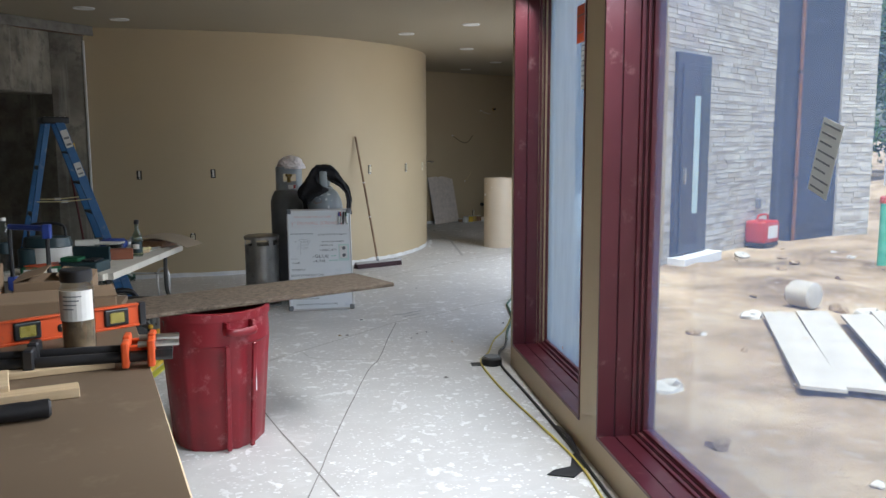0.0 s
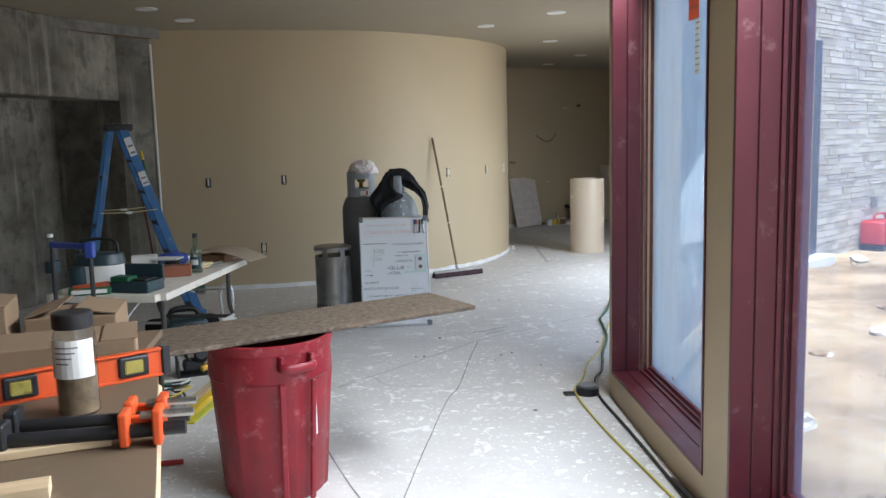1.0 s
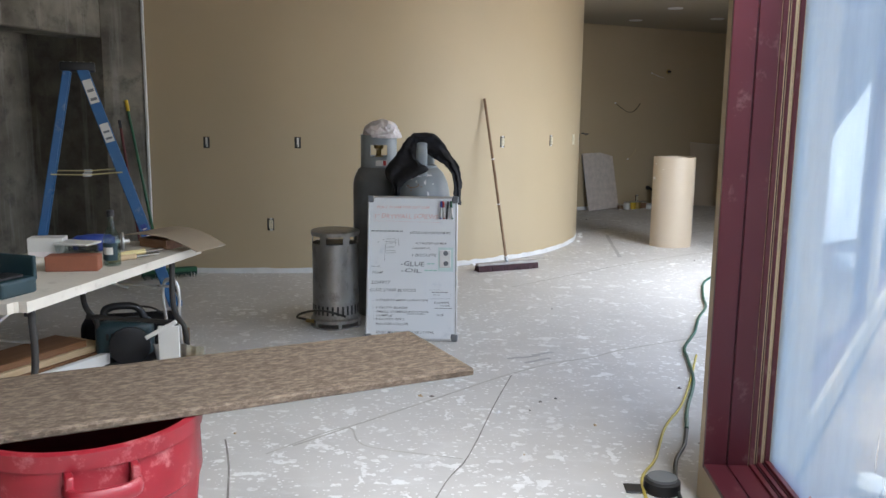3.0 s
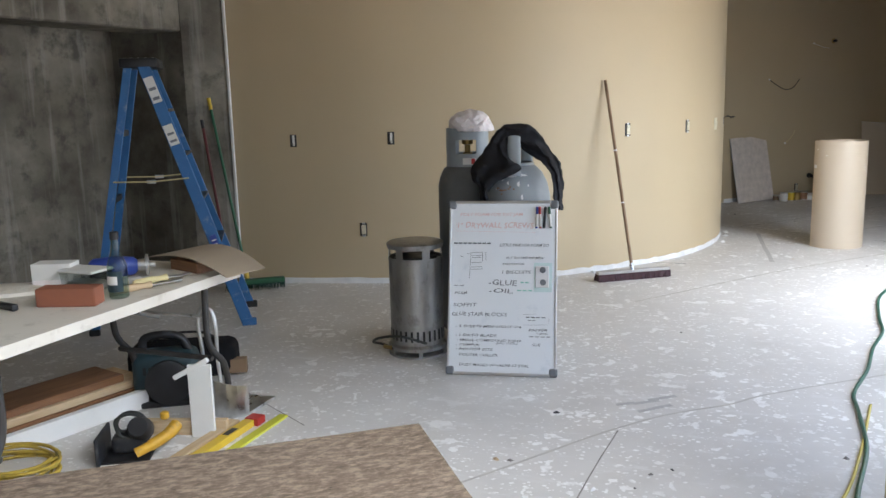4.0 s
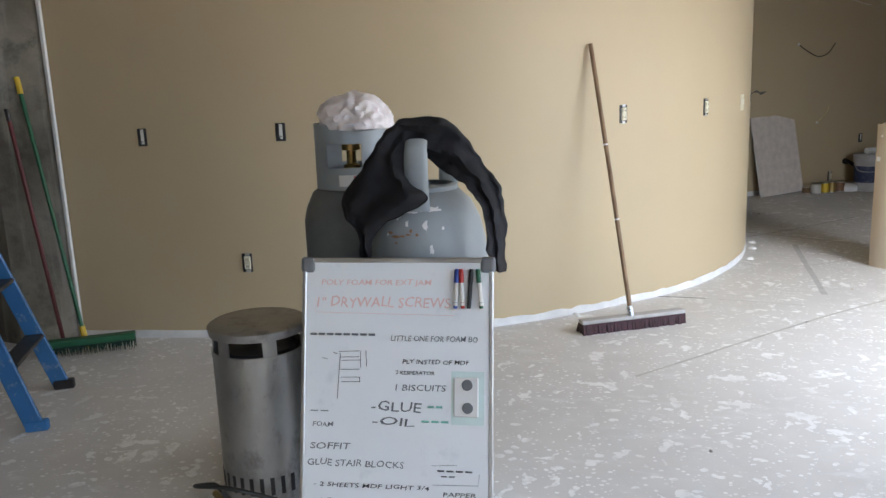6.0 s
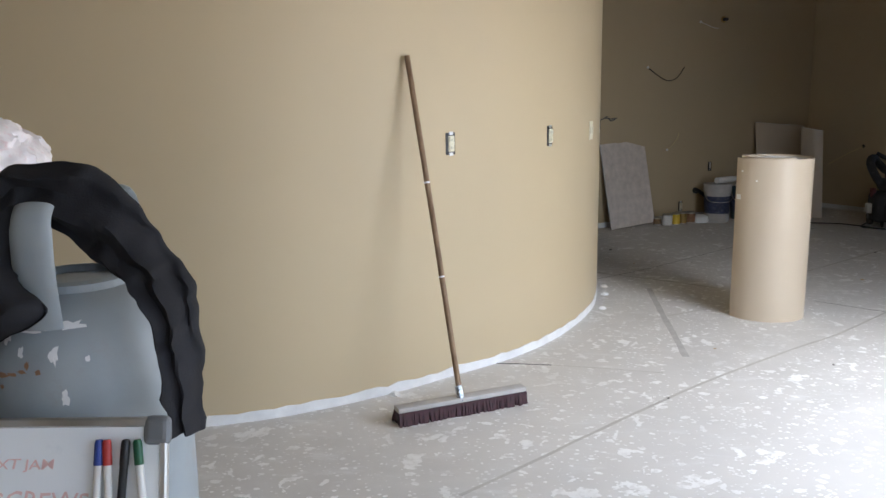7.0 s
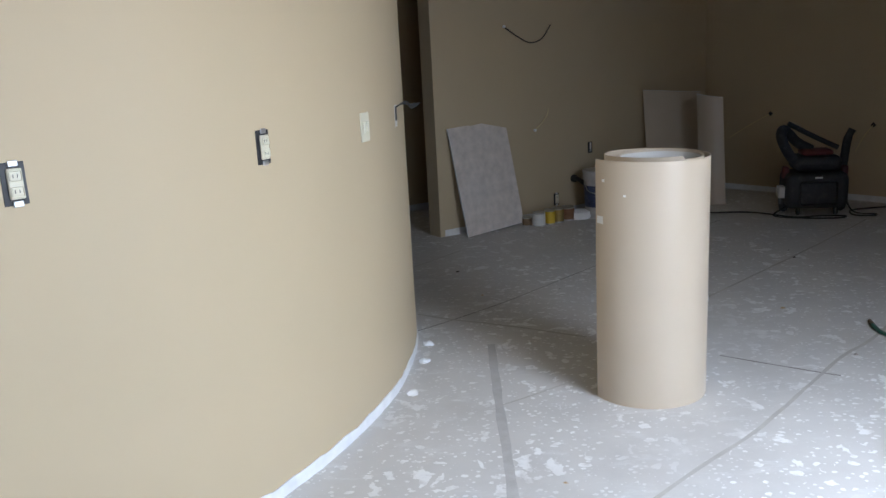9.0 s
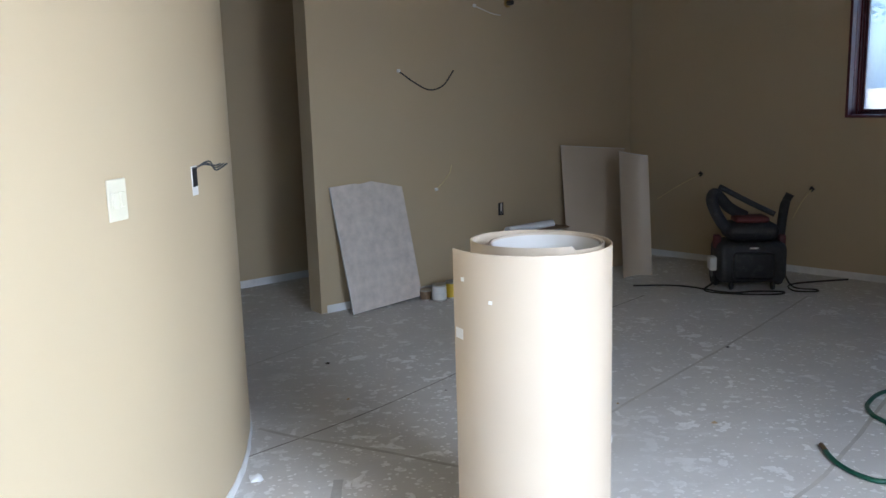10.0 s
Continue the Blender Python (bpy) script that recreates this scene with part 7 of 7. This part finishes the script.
for i, (x, y) in enumerate(((1.44, 12.66), (1.50, 13.05), (0.20, 11.0), (1.53, 13.3))):
    bm = bmesh.new()
    bmesh.ops.create_icosphere(bm, subdivisions=2, radius=0.03)
    for v in bm.verts:
        v.co *= 1 + 0.5 * noise.noise(v.co * 40 + Vector((i, 0, 0)))
        v.co.z = max(0, v.co.z * 0.6)
    solid("plaster_lump", bm, M_CHALK, "lump of dried compound at the wall foot", "debris", pose(x + 0.03, y - 0.02, 0), "lumps at the wall foot")

# ---- ceiling lights and the bare ceiling edge ----
def downlight(x, y):
    t = thing("recessed_light", "round white recessed ceiling light, switched off", "ceiling light", pose(x, y, CEIL), "recessed ceiling lights")
    part("trim_ring", lathe([(0.062, -0.003), (0.092, -0.010), (0.098, -0.004), (0.098, 0.0)], 32, cap=False), M_WHITE, t, "", True)
    part("lens", lathe([(0.064, -0.006), (0.03, -0.0065)], 28), M_LABEL, t, "pale diffuser")
    return t


for x, y in ((0.93, 10.40), (-2.16, 9.52), (1.56, 9.50), (1.93, 12.0), (2.49, 15.45), (-2.31, 8.78), (2.75, 14.0), (3.6, 15.2), (-0.6, 7.2), (-0.3, 5.0)):
    downlight(x, y)
ts = thing("ceiling_track", "bare metal ceiling track along the concrete wall", "track")
ta, tb_ = Vector((-2.60, 10.12, 0)), Vector((-2.60 - 0.56 * 6, 10.12 - 0.83 * 6, 0))
mt, LT = frame_of((ta.x, ta.y), (tb_.x, tb_.y))
part("channel", xf(box(0, LT, -0.16, 0.0, 2.79, 2.868, 0.004, 1), mt), M_TRACK, ts, "tarnished metal channel")
part("lip", xf(box(-0.01, LT, 0.0, 0.012, 2.762, 2.868, 0.002, 1), mt), M_TRACK, ts)
part("torn_board", xf(box(0.02, LT, -0.15, -0.02, 2.772, 2.789, 0.002, 1), mt), M_OAK, ts, "brown wood furring under the channel")

# ---- the courtyard outside ----
solid("ground", ground_mesh(), M_DIRT, "bare trodden dirt yard of a building site", "ground", kind="structure", smooth=True)


def stone_material():
    m, nt, b = material("ledge_stone", 0.9, spec=0.2)
    info = nt.nodes.new("ShaderNodeNewGeometry")
    c = ramp(nt, info.outputs["Random Per Island"], [(0.0, (0.42, 0.39, 0.34)), (0.5, (0.55, 0.53, 0.48)), (1.0, (0.66, 0.64, 0.58))])
    c = mixc(nt, mth(nt, "MULTIPLY", tex_noise(nt, coords(nt), 18, 6), 0.4), c, (0.30, 0.27, 0.23))
    nt.links.new(c, b.inputs["Base Color"])
    bump(nt, b, tex_noise(nt, coords(nt), 30, 6), 0.6, 0.01)
    return m


M_STONE = stone_material()
M_DARKCLAD = mat("dark_blue_cladding", (0.030, 0.040, 0.060), 0.5, vary=0.15, scale=2)
M_DOOR = mat("dark_blue_door_paint", (0.035, 0.055, 0.085), 0.45, vary=0.12, scale=3)
M_BLEACH = mat("bleached_board", (0.50, 0.46, 0.40), 0.85, vary=0.15, scale=3, fine=60, relief=0.3)
M_RUST = mat("rusty_pipe", (0.20, 0.09, 0.05), 0.8, vary=0.2, scale=8)


def stone_facade(name, p, q, z1, holes=()):
    m, L = frame_of(p, q)
    core = solid(name, box(0, L, 0.005, 0.26, -0.4, z1, m=m) if not holes else bmesh.new(), M_STONE, "stacked grey ledge stone facade", "wall", kind="structure")
    rnd_ = random.Random(len(name))
    bm = bmesh.new()
    z = -0.3
    while z < z1 - 0.02:
        h = rnd_.choice([0.045, 0.06, 0.075, 0.09])
        u = -rnd_.uniform(0, 0.2)
        while u < L:
            w = rnd_.uniform(0.16, 0.50)
            u0, u1 = max(0.0, u), min(L, u + w)
            if u1 - u0 > 0.03:
                pro = rnd_.uniform(0.004, 0.020)
                t = [bm.verts.new(m @ Vector(v)) for v in ((u0 + 0.003, 0.26, z + 0.003), (u1 - 0.003, 0.26, z + 0.003), (u1 - 0.003, 0.26, z + h - 0.003), (u0 + 0.003, 0.26, z + h - 0.003),
                                                            (u0 + 0.006, 0.26 + pro, z + 0.006), (u1 - 0.006, 0.26 + pro, z + 0.006), (u1 - 0.006, 0.26 + pro * 0.8, z + h - 0.006), (u0 + 0.006, 0.26 + pro * 0.9, z + h - 0.006))]
                for f in ((4, 5, 6, 7), (0, 1, 5, 4), (1, 2, 6, 5), (2, 3, 7, 6), (3, 0, 4, 7)):
                    bm.faces.new([t[k] for k in f])
            u += w
        z += h
    st = part("ledge_stones", bm, M_STONE, core, "thin stacked grey stones of mixed length")
    st["kind"] = "stuff"
    return m, L


msf, LSF = stone_facade("facade_stone", (7.30, 13.78), (4.25, 11.20), 5.2)
stone_facade("facade_stone_end", (9.60, 14.3), (8.85, 14.15), 5.2)
# door in the stone facade
dr = thing("door_1", "dark blue house door with a narrow glass light, shut", "door", msf, kind="structure")
u0 = LSF - 1.28
part("frame", box(u0 - 0.06, u0 + 0.98, 0.27, 0.33, -0.02, 2.78, 0.006, 1), M_DOOR, dr, "dark door frame")
lf = part("leaf", box(u0, u0 + 0.86, 0.331, 0.355, 0.0, 2.62, 0.004, 1), M_DOOR, dr, "dark blue door leaf")
part("glass_light", box(u0 + 0.33, u0 + 0.50, 0.356, 0.362, 0.55, 2.2), mat("pale_door_glass", (0.45, 0.60, 0.62), 0.1, vary=0.1), lf, "narrow pale glass")
part("threshold", box(u0 - 0.15, u0 + 1.05, 0.28, 0.55, -0.25, -0.03, 0.01, 1), M_CHALK, dr, "pale concrete step")
part("handle", box(u0 + 0.78, u0 + 0.81, 0.356, 0.40, 0.98, 1.2, 0.006, 1), M_STEEL, lf)
solid("outdoor_outlet", box(0.62, 0.72, 0.30, 0.36, 0.45, 0.62, 0.01, 1, m=msf), M_GREYPL, "grey weatherproof outlet on the stone", "outlet")
mk, LK = frame_of((8.85, 14.15), (7.30, 13.78))
solid("facade_dark", box(0.004, LK - 0.004, 0.0, 0.22, -0.4, 5.4, m=mk), M_DARKCLAD, "dark blue sheet cladding between stone piers", "wall", kind="structure")
ps = thing("down_pipe", "rusty brown down pipe on the dark cladding", "pipe")
part("pipe", tube([mk @ Vector((0.95, 0.26, -0.2)), mk @ Vector((0.95, 0.26, 5.2))], 0.035, 10, smooth=False), M_RUST, ps, "", True)
for z in (0.9, 2.7, 4.4):
    part("bracket", xf(box(0.90, 1.0, 0.215, 0.30, z, z + 0.05, 0.004, 1), mk), M_BLACK, ps)
gn = thing("generator", "small red portable generator on the dirt", "generator", pose(6.95, 12.85, -0.13, 0, 0, 35))
part("case", box(-0.25, 0.25, -0.18, 0.18, 0.06, 0.42, 0.05, 3), M_REDP, gn, "red case", True)
part("skirt", box(-0.24, 0.24, -0.17, 0.17, 0.0, 0.07, 0.02, 2), M_BLACK, gn)
part("handle", tube([(-0.18, 0, 0.41), (-0.14, 0, 0.5), (0.14, 0, 0.5), (0.18, 0, 0.41)], 0.018, 8), M_REDP, gn)
part("panel", box(-0.16, 0.16, -0.186, -0.178, 0.14, 0.34, 0.004, 1), M_LABEL, gn, "pale control panel")
for k, (off, dy, yaw) in enumerate(((0.0, 0.0, 67.0), (0.32, 0.06, 66.4), (0.64, -0.10, 66.8), (0.97, 0.08, 65.5))):
    solid("weathered_board", xf(slab([(-0.15, -1.30), (0.14, -1.34), (0.15, 1.28), (-0.14, 1.22)], 0, 0.025), Matrix.Rotation(radians(0.4 * k), 4, "X")), M_BLEACH, "bleached flat board lying on the dirt", "board", pose(3.78 + 0.90 * off, 6.50 - 0.42 * off + dy, -0.085 + 0.008 * k, 0, 0, yaw - 90), "boards on the dirt")
gp = thing("green_pipe", "upright green plastic pipe in the yard", "pipe", pose(7.55, 10.7, -0.2))
part("pipe", lathe([(0.06, 0), (0.06, 0.95)], 16), mat("mint_pipe", (0.08, 0.42, 0.28), 0.5), gp, "", True)
part("cap", lathe([(0.07, 0.92), (0.07, 1.0), (0.05, 1.02)], 16), mat("red_cap", (0.5, 0.08, 0.06), 0.5), gp, "red cap")
rnd = random.Random(21)
for i in range(120):
    x, y = rnd.uniform(2.0, 9.0), rnd.uniform(3.0, 12.5)
    if y > 6 and x < 1.9 + (y - 6) * 0.62:
        continue
    s = rnd.choice([0.03, 0.04, 0.06, 0.10])
    bm = bmesh.new()
    bmesh.ops.create_icosphere(bm, subdivisions=2, radius=s)
    for v in bm.verts:
        v.co *= 1 + 0.9 * noise.noise(v.co * (0.9 / s) + Vector((i * 3.7, 0, 0)))
        v.co.z *= 0.6
    solid("rubble_stone", bm, rnd.choice([M_DIRT, M_DIRT, M_STONE]), "loose stone on the dirt", "stone", pose(x, y, -0.11, 0, 0, rnd.uniform(0, 360)), "loose stones in the yard")
bm = lathe([(0.02, -0.19), (0.17, -0.19), (0.19, -0.16), (0.185, 0.15), (0.16, 0.17), (0.02, 0.165)], 28)
for v in bm.verts:
    v.co *= 1 + 0.06 * noise.noise(v.co * 6)
solid("pale_drum", bm, M_BLEACH, "pale plaster-covered drum lying on the dirt", "drum", pose(4.85, 8.15, 0.0, 90, 0, 24) @ Matrix.Diagonal((0.75, 0.75, 0.75, 1)), smooth=True)
tk = thing("site_trailer", "white site trailer beyond the yard", "trailer", pose(15.6, 19.0, 0.0, 0, 0, -20))
part("body", box(-1.6, 1.6, -0.7, 0.7, 0.35, 1.35, 0.06, 2), M_WHITE, tk)
for x in (-0.9, 0.1, 1.0):
    part("window", box(x - 0.25, x + 0.25, -0.715, -0.69, 0.75, 1.15, 0.01, 1), M_TEAL, tk, "dark window")
for x in (-1.0, 1.0):
    part("wheel", xf(lathe([(0.10, -0.09), (0.3, -0.08), (0.32, 0), (0.3, 0.08), (0.10, 0.09)], 18), Matrix.Translation((x, -0.62, 0.22)) @ Matrix.Rotation(radians(90), 4, "X")), M_BLACK, tk)


def leaf_material():
    m, nt, b = material("leaf", 0.6, spec=0.3)
    info = nt.nodes.new("ShaderNodeNewGeometry")
    c = ramp(nt, info.outputs["Random Per Island"], [(0.0, (0.030, 0.075, 0.025)), (0.6, (0.06, 0.14, 0.045)), (1.0, (0.11, 0.20, 0.07))])
    nt.links.new(c, b.inputs["Base Color"])
    return m


M_LEAF = leaf_material()
M_BARK = mat("bark", (0.11, 0.085, 0.065), 0.9, vary=0.3, scale=9, relief=0.6)


def tree(x, y, h, spread, seed):
    rnd_ = random.Random(seed)
    t = thing("tree", "broad-leaved green tree beyond the yard", "tree", pose(x, y, -0.2), "trees beyond the yard")
    bm = tube([(0, 0, 0), (0.1, 0.05, h * 0.25), (0.0, 0.1, h * 0.55), (0.05, 0, h * 0.85)], [0.22, 0.18, 0.12, 0.05], 10)
    tips = []
    for i in range(9):
        a = rnd_.uniform(0, 6.28)
        z0 = h * rnd_.uniform(0.22, 0.7)
        r = spread * rnd_.uniform(0.5, 0.95)
        e = Vector((r * math.cos(a), r * math.sin(a), z0 + h * rnd_.uniform(0.1, 0.28)))
        tube([(0, 0, z0), (e.x * 0.5, e.y * 0.5, z0 + (e.z - z0) * 0.65), tuple(e)], [0.09, 0.06, 0.02], 6, bm=bm, steps=4)
        tips += [e, e * 0.7 + Vector((0, 0, z0 * 0.3))]
    part("trunk", bm, M_BARK, t)
    vs, fs = [], []
    cl = [(tip + Vector((rnd_.gauss(0, 0.5), rnd_.gauss(0, 0.5), rnd_.gauss(0, 0.4))), rnd_.uniform(0.5, 1.1)) for tip in tips for _ in range(4)]
    cl += [(Vector((rnd_.gauss(0, spread * 0.4), rnd_.gauss(0, spread * 0.4), h * rnd_.uniform(0.12, 1.0))), rnd_.uniform(0.5, 1.0)) for _ in range(34)]
    for c, r in cl:
        for _ in range(85):
            p = c + Vector((rnd_.gauss(0, 1), rnd_.gauss(0, 1), rnd_.gauss(0, 0.8))) * r * 0.55
            s = rnd_.uniform(0.07, 0.16)
            a, b = Vector((rnd_.gauss(0, 1), rnd_.gauss(0, 1), rnd_.gauss(0, 1))).normalized() * s, Vector((rnd_.gauss(0, 1), rnd_.gauss(0, 1), rnd_.gauss(0, 1))).normalized() * s * 0.6
            k = len(vs)
            vs += [tuple(p - a), tuple(p + b), tuple(p + a), tuple(p - b)]
            fs.append((k, k + 1, k + 2, k + 3))
    me = bpy.data.meshes.new("crown")
    me.from_pydata(vs, [], fs)
    me.materials.append(M_LEAF)
    o = new("crown", me)
    o.parent = t
    return t


for i, (x, y, h, s) in enumerate(((24.0, 30.0, 10.0, 3.6), (29.0, 31.0, 11.0, 4.0), (20.5, 32.0, 9.5, 3.4), (33.5, 29.0, 10.0, 4.0), (27.0, 36.0, 12.0, 4.2))):
    tree(x, y, h, s, 40 + i)

# stickers on the panes
def pane_sticker(y, z, w, h, tilt, face, label, bars):
    t = thing("window_sticker", label, "sticker", pose(1.4705, y, z, 0, 0, -90) @ pose(0, 0, 0, 0, tilt, 0))
    part("paper", box(-w / 2, w / 2, -0.0005, 0.0006, -h / 2, h / 2), face, t)
    for k in range(bars):
        zz = h / 2 - h * (k + 0.6) / (bars + 0.2)
        part("print_bar", box(-w * 0.42, w * (0.42 - 0.12 * (k % 3)), -0.0012, -0.0006, zz - h * 0.013, zz + h * 0.013), M_GREYPL, t)
    return t


pane_sticker(2.613, 1.56, 0.108, 0.235, 17, M_STICKER, "white printed sticker stuck aslant on the pane", 8)
pane_sticker(5.16, 2.30, 0.15, 0.22, 0, M_ORANGE, "orange and white sticker on the pane", 2)
pane_sticker(5.10, 2.05, 0.07, 0.27, 0, M_STICKER, "narrow white printed sticker on the pane", 9)
for y in (5.43, 4.945):
    solid("pane_mark", box(-0.010, 0.010, -0.0004, 0.0006, -0.010, 0.010, m=Matrix.Rotation(radians(45), 4, "Y")), M_RUST, "small brown diamond sticker on the pane", "sticker", pose(1.470, y, 0.25, 0, 0, -90), "diamond marks on the pane")
